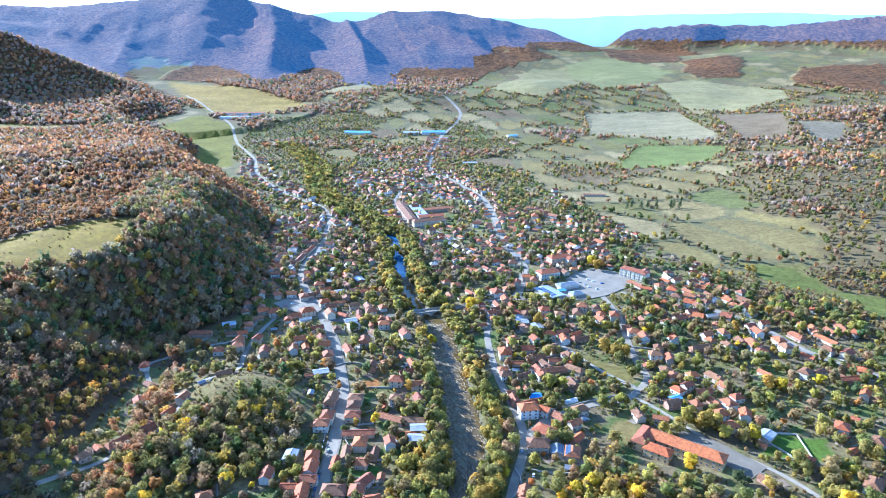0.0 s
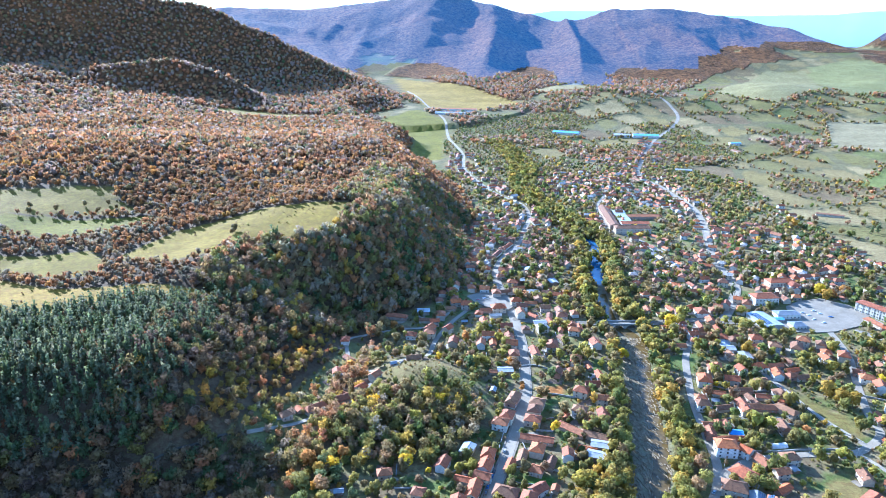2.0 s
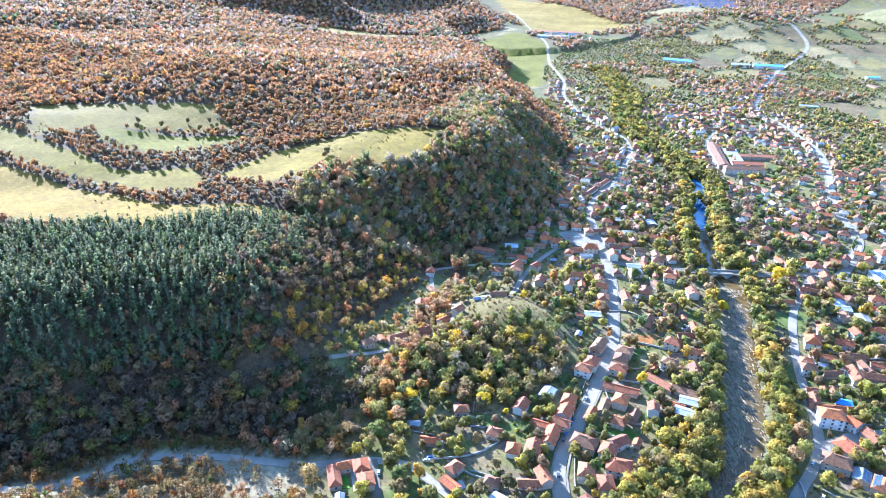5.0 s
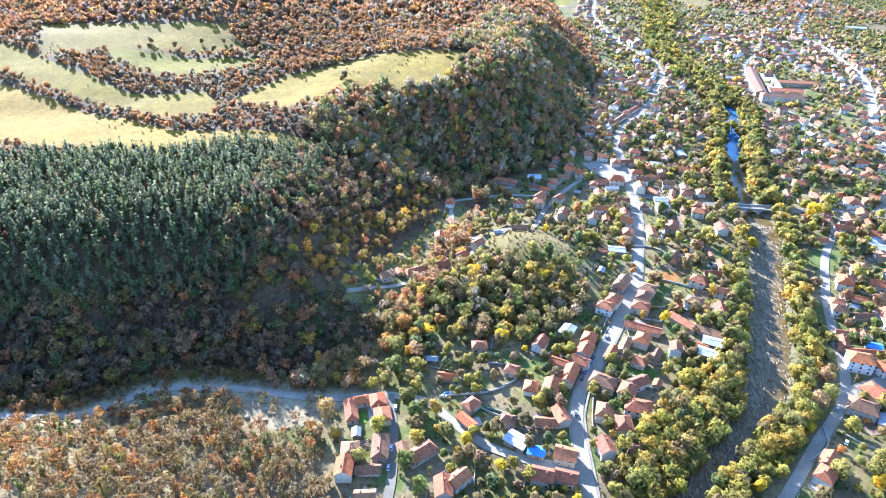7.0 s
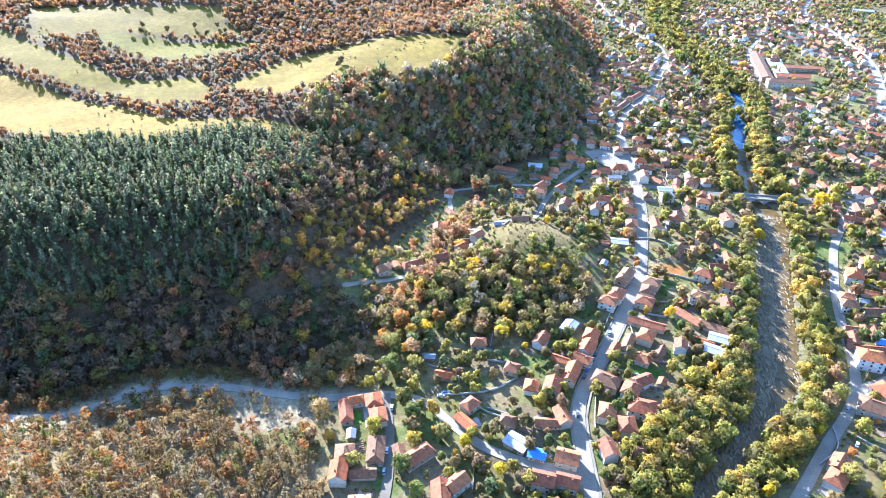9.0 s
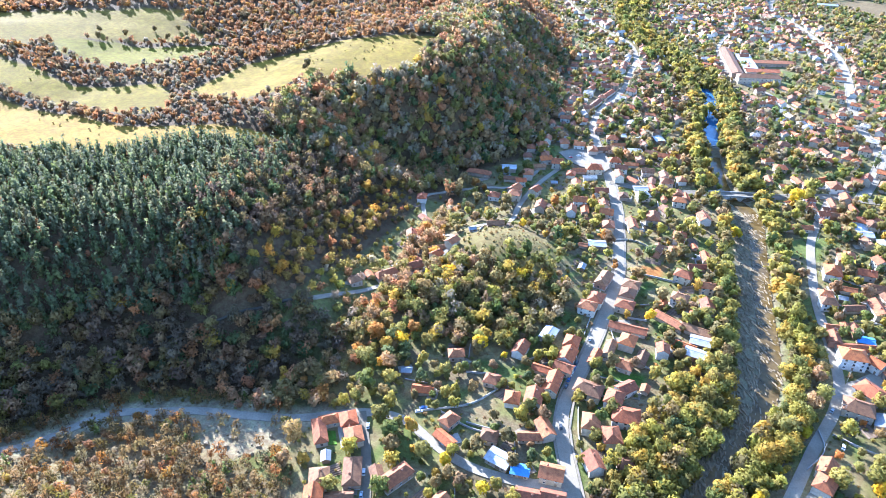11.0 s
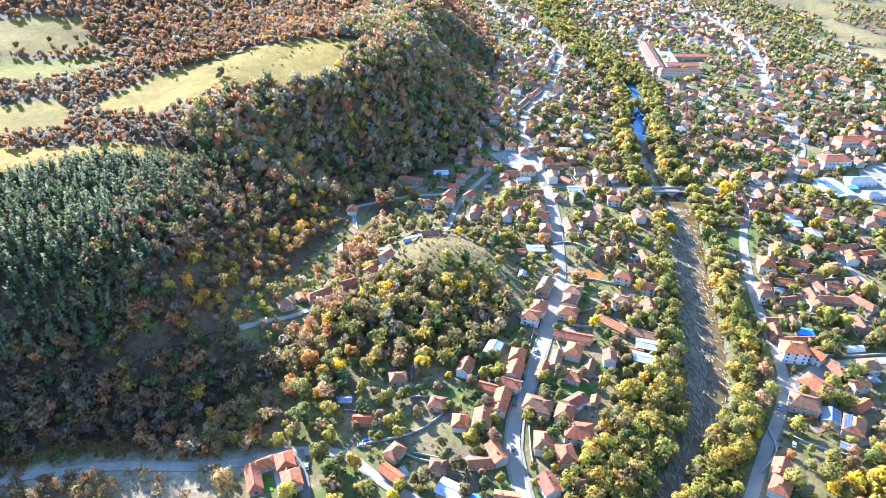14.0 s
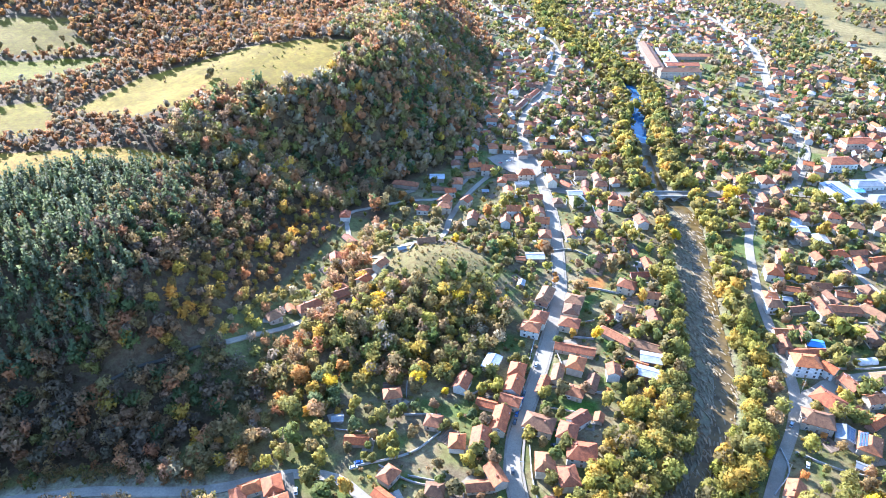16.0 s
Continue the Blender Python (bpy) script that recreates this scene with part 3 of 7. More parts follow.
def ribbon(pts, wide, lift, level=None, cols=3):
    """A strip along a line that lies on the ground; its edges fall away a little."""
    p = dense(pts)
    tan = np.gradient(p, axis=0)
    tan /= np.linalg.norm(tan, axis=1)[:, None]
    side = np.stack([tan[:, 1], -tan[:, 0]], 1)
    wide = np.broadcast_to(wide, len(p))
    rows = []
    for s in np.linspace(-0.5, 0.5, cols):
        q = p + side * (s * wide)[:, None]
        z = land(q[:, 0], q[:, 1]) + lift if level is None else np.full(len(p), level)
        rows.append(np.column_stack([q, z]))
    if level is None:
        top = np.max([r[:, 2] for r in rows], 0)
        for r in rows:
            r[:, 2] = 0.6 * top + 0.4 * r[:, 2]
    low = [rows[0].copy(), rows[-1].copy()]
    for r in low:
        r[:, 2] -= 0.8
    rows = [low[0]] + rows + [low[1]]
    v = [tuple(q) for r in rows for q in r]
    n = len(p)
    f = [(a * n + i, a * n + i + 1, (a + 1) * n + i + 1, (a + 1) * n + i) for a in range(len(rows) - 1) for i in range(n - 1)]
    return v, f


for _k, (_pts, _wide, _kind) in enumerate(ROADS):
    _m = {"PALE": PALE_ASPHALT, "GREY": ASPHALT, "GRAVEL": GRAVEL, "TRACK": TRACK}[_kind]
    _l = {"PALE": "sun-bleached asphalt village road between houses", "GREY": "grey asphalt road", "GRAVEL": "pale gravel lane with worn wheel tracks", "TRACK": "narrow earth track across the wooded slope"}[_kind]
    tagged(new("road", mesh_of("road", ribbon(_pts, _wide, 0.3 + 0.02 * _k), _m)), _l, "road", kind="structure")
    if _wide > 6.4:
        for _side in (-1, 1):
            _p = dense(_pts[:16], 12)
            _t = np.gradient(_p, axis=0)
            _t /= np.linalg.norm(_t, axis=1)[:, None]
            _q = _p + np.stack([_t[:, 1], -_t[:, 0]], 1) * _side * (_wide / 2 + 0.75)
            tagged(new("pavement", mesh_of("pavement", ribbon([tuple(a) for a in _q], 1.2, 0.48 + 0.02 * _k, cols=2), PAVING)), "pale concrete pavement with a kerb beside the road", "pavement", kind="structure")


def patch(name, outline, lift, material, label, kind="structure"):
    """A flat paved area with a low kerb."""
    n = len(outline)
    z = float(max(land(np.array([p[0] for p in outline]), np.array([p[1] for p in outline])))) + lift
    v = [(x, y, z) for x, y in outline] + [(x, y, z - 1.5) for x, y in outline]
    f = [tuple(range(n))] + [(i, i + n, (i + 1) % n + n, (i + 1) % n) for i in range(n)]
    return tagged(new(name, mesh_of(name, (v, f), material)), label, name.replace("_", " "), kind=kind)


patch("square", [(-186, 662), (-176, 676), (-160, 682), (-142, 664), (-130, 648), (-134, 636), (-158, 640), (-172, 648)], 0.42, PAVING, "open paved village square at a road junction")
patch("plaza", [(150, 745), (165, 765), (190, 782), (216, 770), (230, 745), (216, 715), (186, 690), (160, 678), (128, 676), (124, 700), (150, 705)], 0.5, PAVING, "wide pale paved town plaza with parked cars")
patch("schoolyard", [(178, 425), (200, 408), (222, 378), (206, 366), (192, 384), (172, 408)], 0.45, ASPHALT, "grey asphalt schoolyard")
patch("forecourt", [(60, 412), (64, 424), (80, 438), (90, 432), (72, 412), (66, 400)], 0.5, PALE_ASPHALT, "wide pale road fork")

# river: calm water above the weir, a stony run below
_upper = [(-51, 758)] + [p for p in RIVER if 765 < p[1] < 1000]
_lower = [p for p in RIVER if p[1] < 765]
tagged(new("river", mesh_of("river", ribbon(_upper, 15.0, 0, -2.4, 4), CALM_WATER)), "calm river water above the bridge, reflected sky painted into its blue", "river", kind="structure")
tagged(new("river", mesh_of("river", ribbon([(x + (5.0 if y < 640 else 0), y) for x, y in _lower], 12.0, 0, -3.75, 4), WATER)), "shallow brown river between rock ledges", "river", kind="structure")


# ---------------------------------------------------------------- buildings
def wall_geo(l, w, h, rise=0.0):
    """Walls down into the ground; with a rise, gables at the two ends."""
    x, y = l / 2, w / 2
    v = [(-x, -y, -2), (x, -y, -2), (x, y, -2), (-x, y, -2), (-x, -y, h), (x, -y, h), (x, y, h), (-x, y, h)]
    f = [(0, 1, 5, 4), (2, 3, 7, 6), (3, 2, 1, 0)]
    if rise:
        v += [(x, 0, h + rise), (-x, 0, h + rise)]
        f += [(1, 2, 6, 8, 5), (3, 0, 4, 9, 7), (4, 5, 8, 9), (6, 7, 9, 8)]
    else:
        f += [(1, 2, 6, 5), (3, 0, 4, 7), (4, 5, 6, 7)]
    return v, f


def roof_geo(l, w, h, rise, hip, over=0.7, thick=0.22):
    """A tiled roof with an overhang and a thickness; hip: how far the ridge ends stand in."""
    x, y = l / 2 + over, w / 2 + over
    drop = over * rise / (w / 2)
    z = h - drop
    r = max(x - hip - (over if not hip else 0), 0.2) if hip else x
    v = [(-x, -y, z), (x, -y, z), (x, y, z), (-x, y, z), (-x, -y, z + thick), (x, -y, z + thick), (x, y, z + thick), (-x, y, z + thick),
         (-r, 0, h + rise + thick), (r, 0, h + rise + thick), (-r, 0, h + rise), (r, 0, h + rise)]
    f = [(0, 1, 5, 4), (1, 2, 6, 5), (2, 3, 7, 6), (3, 0, 4, 7), (4, 5, 9, 8), (6, 7, 8, 9), (0, 10, 11, 1), (2, 11, 10, 3)]
    if hip:
        f += [(5, 6, 9), (7, 4, 8), (1, 11, 2), (3, 10, 0)]
    else:
        f = [(0, 1, 5, 4), (2, 3, 7, 6), (4, 5, 9, 8), (6, 7, 8, 9), (0, 10, 11, 1), (2, 11, 10, 3), (1, 11, 9, 5), (11, 2, 6, 9), (3, 10, 8, 7), (10, 0, 4, 8)]
    return v, f


def ridge_geo(l, w, h, rise, hip, over=0.7):
    """Round ridge tiles along the top."""
    x = l / 2 + over
    r = max(x - hip - over, 0.2) if hip else x
    return moved(box(-r - 0.1, -0.16, 0, r + 0.1, 0.16, 0.16), z=h + rise + 0.2)


def window_mesh(w, h):
    geo = joined(box(-w / 2, -0.02, 0, w / 2, 0.06, h), box(-w / 2 + 0.1, 0.03, 0.1, -0.04, 0.075, h - 0.1), box(0.04, 0.03, 0.1, w / 2 - 0.1, 0.075, h - 0.1), box(-w / 2 - 0.1, 0, -0.1, w / 2 + 0.1, 0.16, 0))
    return mesh_of("window", geo, FRAME, GLASS, slots=[0] * 6 + [1] * 12 + [0] * 6)


WINDOW, SMALL_WINDOW = window_mesh(1.3, 1.45), window_mesh(0.9, 0.9)
DOOR = mesh_of("door", joined(box(-0.5, -0.02, 0, 0.5, 0.07, 2.05), box(-0.6, -0.02, 0, -0.5, 0.1, 2.15), box(0.5, -0.02, 0, 0.6, 0.1, 2.15)), WOOD)
HANDLE = mesh_of("handle", joined(box(0.3, 0.07, 0.95, 0.36, 0.1, 1.12), box(0.22, 0.1, 1.02, 0.36, 0.13, 1.06)), GREY_METAL)
POT = mesh_of("chimney_pot", drum(0.2, 0.17, 1.05, 1.5, 8), ROOF)
GATE = mesh_of("barn_door", joined(box(-1.3, -0.02, 0, -0.03, 0.07, 2.5), box(0.03, -0.02, 0, 1.3, 0.07, 2.5), box(-1.2, 0.07, 1.2, 1.2, 0.11, 1.35)), WOOD)
CHIMNEY = mesh_of("chimney", joined(box(-0.4, -0.35, -1.6, 0.4, 0.35, 0.9), box(-0.5, -0.45, 0.9, 0.5, 0.45, 1.05)), BRICK)


def put_windows(house, l, w, storeys, rows, mesh=None, base=0.95, floor=2.8, ends=True):
    """Windows along the walls: how many on each long side of each storey."""
    mesh = mesh or WINDOW
    for s in range(storeys):
        z = base + s * floor
        for side in (-1, 1):
            for k in range(rows):
                x = (k + 0.5) / rows * l - l / 2
                if s == 0 and side == -1 and k == rows // 2:
                    part("handle", HANDLE, part("door", DOOR, house, at=pose(x, -w / 2, 0.1, 0, 0, 180)))
                    continue
                part("window", mesh, house, at=pose(x, side * w / 2, z, 0, 0, 0 if side > 0 else 180))
            if ends:
                part("window", mesh, house, at=pose(side * l / 2, 0.12 * w * (-1) ** s, z, 0, 0, -90 if side > 0 else 90))


def build_house(name, label, l, w, storeys, rise, hip, wall, roof, rows=2, low=False, chimneys=1, category="house", panels=False, floor=2.8):
    h = storeys * floor + 0.2
    house = thing(name, label, category, "village houses")
    part("wall", mesh_of("wall", wall_geo(l, w, h, 0 if hip else rise), wall), house)
    part("roof", mesh_of("roof", joined(roof_geo(l, w, h, rise, hip), ridge_geo(l, w, h, rise, hip)), roof), house)
    if l > 13 and not low:
        part("plinth", mesh_of("plinth", box(-l / 2 - 0.06, -w / 2 - 0.06, -2, l / 2 + 0.06, w / 2 + 0.06, 0.5), STONE), house)
    for k in range(chimneys):
        part("chimney_pot", POT, part("chimney", CHIMNEY, house, at=pose((-0.2 + 0.45 * k) * l, 0.12 * w, h + rise * 0.8, 0, 0, 0)))
    if low:
        part("barn_door", GATE, house, at=pose(0.1 * l, -w / 2, 0, 0, 0, 180))
        for x in (-0.3, 0.35):
            part("window", SMALL_WINDOW, house, at=pose(x * l, -w / 2, 1.1, 0, 0, 180))
            if l > 20:
                part("window", SMALL_WINDOW, house, at=pose(x * l, w / 2, 1.1))
    else:
        put_windows(house, l, w, int(storeys + 0.4), rows, floor=floor, ends=rows > 2)
    if panels:
        lean = math.degrees(math.atan2(rise, w / 2))
        pm = mesh_of("solar_panel", joined(box(-0.82, -0.5, 0, 0.82, 0.5, 0.05)), SOLAR)
        n = int(l // 1.9)
        for i in range(n):
            for j in range(int(w / 2 // 1.35)):
                y = -w / 2 + 0.5 + j * 1.15
                part("solar_panel", pm, house, at=pose((i - (n - 1) / 2) * 1.75, y, h + rise * (1 - abs(y) / (w / 2)) + 0.42, lean, 0, 0))
    return house


HOUSE_KINDS = {
    "h": [("house", "two-storey rendered village house under a hipped clay tile roof", 11, 9, 2, 2.6, 4.2, WALL, ROOF), ("house", "two-storey village house with weathered hipped tile roof", 10.5, 9, 2, 2.3, 3.6, WALL, OLD_ROOF),
          ("house", "two-storey rendered house with a gabled clay tile roof", 11, 8.6, 2, 2.8, 0, WALL, ROOF)],
    "H": [("house", "large two-storey house under a broad hipped clay roof", 14, 11, 2, 3.0, 5.0, WALL, ROOF, 3), ("house", "large village house with a long hipped brown roof", 15, 10.5, 1.8, 3.0, 4.6, WALL, OLD_ROOF, 3)],
    "n": [("house", "small village house under a hipped red tile roof", 9, 7.6, 1.5, 2.1, 3.4, WALL, ROOF), ("house", "small old house with faded hipped tile roof", 8.6, 7.4, 1.4, 2.0, 3.0, OLD_WALL, OLD_ROOF),
          ("house", "small two-storey house with a gabled tile roof", 8.6, 7.0, 2, 2.0, 0, WALL, ROOF)],
    "g": [("house", "rendered house with a gabled orange tile roof", 11, 7.6, 1.8, 2.4, 0, WALL, ROOF), ("house", "old masonry house with a gabled brown tile roof", 10.5, 7.4, 1.6, 2.3, 0, OLD_WALL, OLD_ROOF)],
    "G": [("house", "long house with a gabled clay tile roof", 16, 7.8, 1.7, 2.4, 0, WALL, ROOF, 3), ("house", "long old house with a gabled weathered tile roof", 16.5, 7.8, 1.5, 2.3, 2.5, OLD_WALL, OLD_ROOF, 3)],
    "b": [("barn", "low masonry farm building with a dull tile roof", 12.5, 5.6, 1, 1.6, 0, OLD_WALL, OLD_ROOF, 2, True, 0, "barn"), ("barn", "low outbuilding with a brick-red tile roof", 11.5, 5.4, 1, 1.4, 0, OLD_WALL, ROOF, 2, True, 0, "barn")],
    "B": [("barn", "very long low farm building with red tile roof", 23, 6.6, 1.1, 1.8, 0, OLD_WALL, ROOF, 2, True, 0, "barn"), ("barn", "long low outbuilding with weathered brown tiles", 22, 6.8, 1.1, 1.9, 2.5, OLD_WALL, OLD_ROOF, 2, True, 0, "barn")],
    "s": [("shed", "small garden shed with a tiled roof", 5.6, 4.2, 0.9, 1.0, 0, OLD_WALL, ROOF, 2, True, 0, "shed"), ("shed", "small wooden shed under a metal roof", 5.2, 4.0, 0.85, 0.8, 0, WOOD, GREY_METAL, 2, True, 0, "shed")],
    "m": [("workshop", "workshop with a pale sheet-metal roof", 12, 8.6, 1.2, 0.9, 0, OLD_WALL, METAL, 2, True, 0, "workshop")],
    "u": [("shed", "outbuilding with a bright blue sheet roof", 8.5, 6.2, 1.1, 0.8, 0, OLD_WALL, BLUE, 2, True, 0, "shed")],
    "w": [("house", "tall white three-storey house with a dark red hipped roof", 14, 11, 3, 2.8, 4.6, PLASTIC, ROOF, 3)],
    "p": [("shed", "shed roofed with rows of solar panels", 10, 8.4, 1.0, 1.4, 0, OLD_WALL, GREY_METAL, 2, True, 0, "shed", True)],
    "P": [("house", "house with solar panels on its hipped roof", 12.5, 10, 1.6, 2.6, 3.5, WALL, OLD_ROOF, 2, False, 0, "house", True)],
}
LANE_A = [
    (-89, 459, 84, 'G'), (-88, 434, 88, 'h'), (-91, 423, 0, 'h'), (-107, 466, 92, 's'), (-106, 505, 18, 'm'),
    (-115, 498, 11, 's'), (-70, 461, 178, 'h'), (-70, 449, 93, 'h'), (-69, 436, 1, 'h'), (-62, 415, 3, 'B'), (-59, 400, 88, 'h'),
    (-68, 391, 91, 'b'), (-38, 401, 102, 'n'), (-26, 414, 174, 'b'), (-18, 421, 3, 'm'), (-19, 408, 177, 'm'),
    (-40, 435, 155, 'B'), (-22, 432, 173, 'B'), (-37, 460, 176, 'h'), (-46, 452, 92, 's'), (-39, 489, 172, 'h'),
    (-22, 481, 9, 'n'), (-19, 459, 108, 'g'), (-26, 452, 86, 's'), (-32, 508, 21, 'b'), (-28, 524, 110, 'b'),
    (-38, 536, 116, 's'), (-63, 516, 84, 'g'),
]
LANE_B = [
    (-50, 524, 27, 'n'), (-50, 543, 95, 'h'), (-106, 387, 85, 'm'), (-90, 383, 93, 'h'), (-89, 371, 88, 'h'),
    (-88, 360, 175, 'g'), (-90, 345, 92, 'G'), (-100, 355, 1, 'b'), (-96, 329, 99, 'h'), (-83, 310, 132, 'g'),
    (-89, 303, 25, 'b'), (-70, 349, 178, 'H'), (-55, 348, 89, 'h'), (-51, 359, 54, 'g'), (-46, 337, 10, 'H'),
    (-62, 324, 102, 'h'), (-50, 320, 115, 'h'), (-54, 299, 127, 'g'), (-39, 306, 26, 'n'), (-56, 379, 176, 'n'),
    (-74, 379, 87, 'b'), (-48, 390, 87, 'b'), (-41, 365, 88, 's'),
]
LOWER_VILLAGE = [
    (-98, 282, 171, 'm'), (-86, 280, 12, 'u'), (-71, 284, 10, 'h'), (-66, 270, 12, 'g'), (-77, 265, 13, 'h'),
    (-123, 333, 6, 'n'), (-151, 344, 29, 'n'), (-117, 365, 88, 'g'), (-107, 324, 104, 'n'), (-108, 293, 12, 'n'),
    (-132, 294, 73, 'n'), (-129, 282, 159, 'b'), (-172, 319, 23, 's'), (-156, 309, 17, 'b'),
    (-179, 245, 123, 's'), (-161, 242, 119, 'G'), (-173, 231, 123, 'h'),
    (-169, 220, 118, 'h'), (-159, 227, 31, 'b'), (-140, 249, 67, 'G'), (-148, 245, 132, 'b'), (-114, 243, 72, 'g'),
    (-118, 234, 122, 'h'), (-150, 211, 32, 'g'),
]
EAST_BANK_A = [
    (65, 562, 94, 'h'), (57, 540, 94, 'H'), (79, 549, 5, 'g'), (88, 568, 115, 'n'), (103, 578, 28, 'h'), (103, 550, 30, 'h'),
    (117, 571, 99, 'g'), (129, 573, 29, 'n'), (66, 524, 4, 'b'), (87, 535, 13, 'b'), (53, 510, 8, 'n'), (54, 498, 12, 'h'),
    (64, 512, 4, 's'), (70, 502, 27, 'b'), (84, 505, 107, 'G'), (92, 522, 117, 'b'), (101, 529, 4, 'b'), (114, 534, 116, 'h'),
    (97, 511, 12, 'B'), (115, 512, 139, 'G'), (115, 524, 117, 's'), (109, 486, 106, 'G'), (59, 474, 15, 'b'),
    (70, 476, 103, 'b'), (64, 478, 99, 's'), (75, 467, 6, 'u'), (57, 460, 99, 'g'), (69, 457, 21, 'B'),
]
EAST_BANK_B = [
    (66, 442, 10, 'w'), (79, 443, 147, 'n'), (89, 435, 128, 'g'), (107, 444, 24, 'h'), (109, 435, 115, 's'), (75, 416, 144, 'H'),
    (68, 399, 177, 'H'), (99, 425, 28, 'n'), (92, 415, 141, 's'), (98, 409, 49, 'b'), (81, 395, 81, 'p'), (91, 390, 77, 'P'),
    (86, 375, 166, 's'), (52, 347, 74, 'g'), (51, 335, 73, 'h'),
]
CROSSROADS_A = [
    (-185, 678, 112, 'h'), (-203, 662, 36, 'h'), (-212, 653, 110, 'n'), (-190, 633, 32, 'g'), (-192, 619, 31, 'b'),
    (-177, 630, 13, 'h'), (-195, 597, 107, 'h'), (-196, 580, 25, 'n'), (-192, 554, 8, 'h'), (-165, 544, 99, 'g'),
    (-169, 595, 23, 's'), (-149, 597, 112, 'g'), (-155, 628, 22, 'b'), (-143, 635, 25, 'H'), (-118, 628, 113, 'h'),
    (-105, 630, 148, 'b'), (-96, 651, 20, 'g'), (-86, 621, 112, 'b'), (-95, 615, 23, 'm'), (-108, 676, 111, 'g'),
    (-129, 658, 21, 'h'), (-124, 687, 116, 'b'), (-138, 688, 22, 'g'), (-155, 674, 114, 'h'), (-147, 684, 28, 'b'),
    (-64, 620, 112, 'n'), (-76, 635, 17, 'h'), (-65, 649, 116, 'n'),
]
CROSSROADS_B = [
    (-82, 681, 32, 'b'), (-56, 616, 106, 'b'), (-137, 567, 17, 'g'), (-130, 557, 109, 'b'), (-139, 548, 103, 'g'),
    (-123, 539, 13, 'b'), (-117, 571, 111, 'g'), (-125, 593, 22, 'g'), (-111, 554, 11, 'h'), (-105, 536, 106, 'h'),
    (-106, 595, 111, 'n'), (-88, 547, 113, 'G'), (-75, 565, 102, 'H'), (-67, 583, 132, 'g'), (-73, 606, 109, 's'),
    (-37, 582, 114, 'h'),
]
UPPER_STREET_A = [
    (-117, 695, 27, 'm'), (-125, 723, 21, 'm'), (-140, 725, 28, 'm'), (-136, 751, 89, 'b'), (-136, 767, 90, 'm'),
    (-125, 755, 171, 'b'), (-128, 789, 17, 'b'), (-148, 780, 3, 'b'), (-147, 810, 7, 'h'), (-134, 825, 173, 'H'),
    (-111, 823, 173, 'n'), (-107, 753, 87, 'n'), (-101, 736, 117, 'm'), (-163, 747, 1, 'h'), (-163, 728, 23, 'n'),
    (-187, 810, 83, 'B'), (-182, 850, 80, 'B'), (-170, 809, 89, 'n'), (-213, 796, 96, 'h'), (-204, 813, 0, 'b'),
    (-230, 831, 80, 'b'), (-203, 835, 177, 'g'), (-181, 878, 178, 'n'), (-158, 867, 172, 'h'), (-142, 873, 88, 'b'),
    (-139, 897, 6, 'm'), (-134, 910, 8, 'n'), (-184, 745, 95, 'n'),
]
UPPER_STREET_B = [
    (-179, 715, 26, 'g'), (-192, 695, 118, 'h'), (-212, 722, 116, 'b'), (-203, 895, 7, 'g'), (-207, 867, 172, 'n'),
    (-156, 914, 2, 'n'), (-189, 932, 6, 'n'), (-208, 949, 3, 'g'), (-154, 944, 8, 'n'), (-172, 920, 4, 'b'),
]
HILLSIDE_QUARTER_A = [
    (-24, 895, 88, 'n'), (-2, 902, 82, 'n'), (8, 875, 2, 'g'), (26, 892, 82, 'b'), (44, 899, 171, 'g'), (52, 890, 85, 'n'),
    (59, 866, 175, 'g'), (37, 832, 84, 'h'), (31, 804, 174, 'h'), (-7, 833, 171, 'n'), (-6, 805, 168, 'h'), (9, 793, 82, 's'),
    (45, 797, 78, 'h'), (56, 804, 80, 'n'), (66, 813, 85, 'n'), (36, 774, 171, 'b'), (20, 760, 105, 'n'), (60, 764, 82, 'b'),
    (73, 765, 85, 'h'), (80, 759, 170, 'n'), (90, 792, 174, 'h'), (98, 819, 171, 'n'), (107, 856, 76, 'g'), (94, 869, 171, 'n'),
    (87, 885, 172, 'n'), (73, 855, 175, 'B'), (76, 831, 169, 'm'), (73, 908, 79, 'g'),
]
HILLSIDE_QUARTER_B = [
    (87, 934, 173, 'g'), (93, 906, 83, 'n'), (72, 949, 175, 'n'), (86, 975, 83, 'g'), (107, 950, 159, 'n'), (120, 924, 170, 'b'),
    (129, 959, 81, 'n'), (149, 1021, 86, 'H'), (127, 1002, 174, 'n'), (124, 1036, 83, 'g'), (95, 1051, 172, 'u'),
    (159, 1074, 81, 'n'), (128, 821, 80, 'n'), (137, 850, 75, 'b'), (110, 808, 82, 'g'), (140, 814, 165, 'b'),
    (158, 831, 79, 'h'), (163, 815, 70, 'b'), (184, 855, 74, 'h'), (181, 825, 87, 'n'), (168, 796, 91, 'g'), (127, 776, 79, 'g'),
]
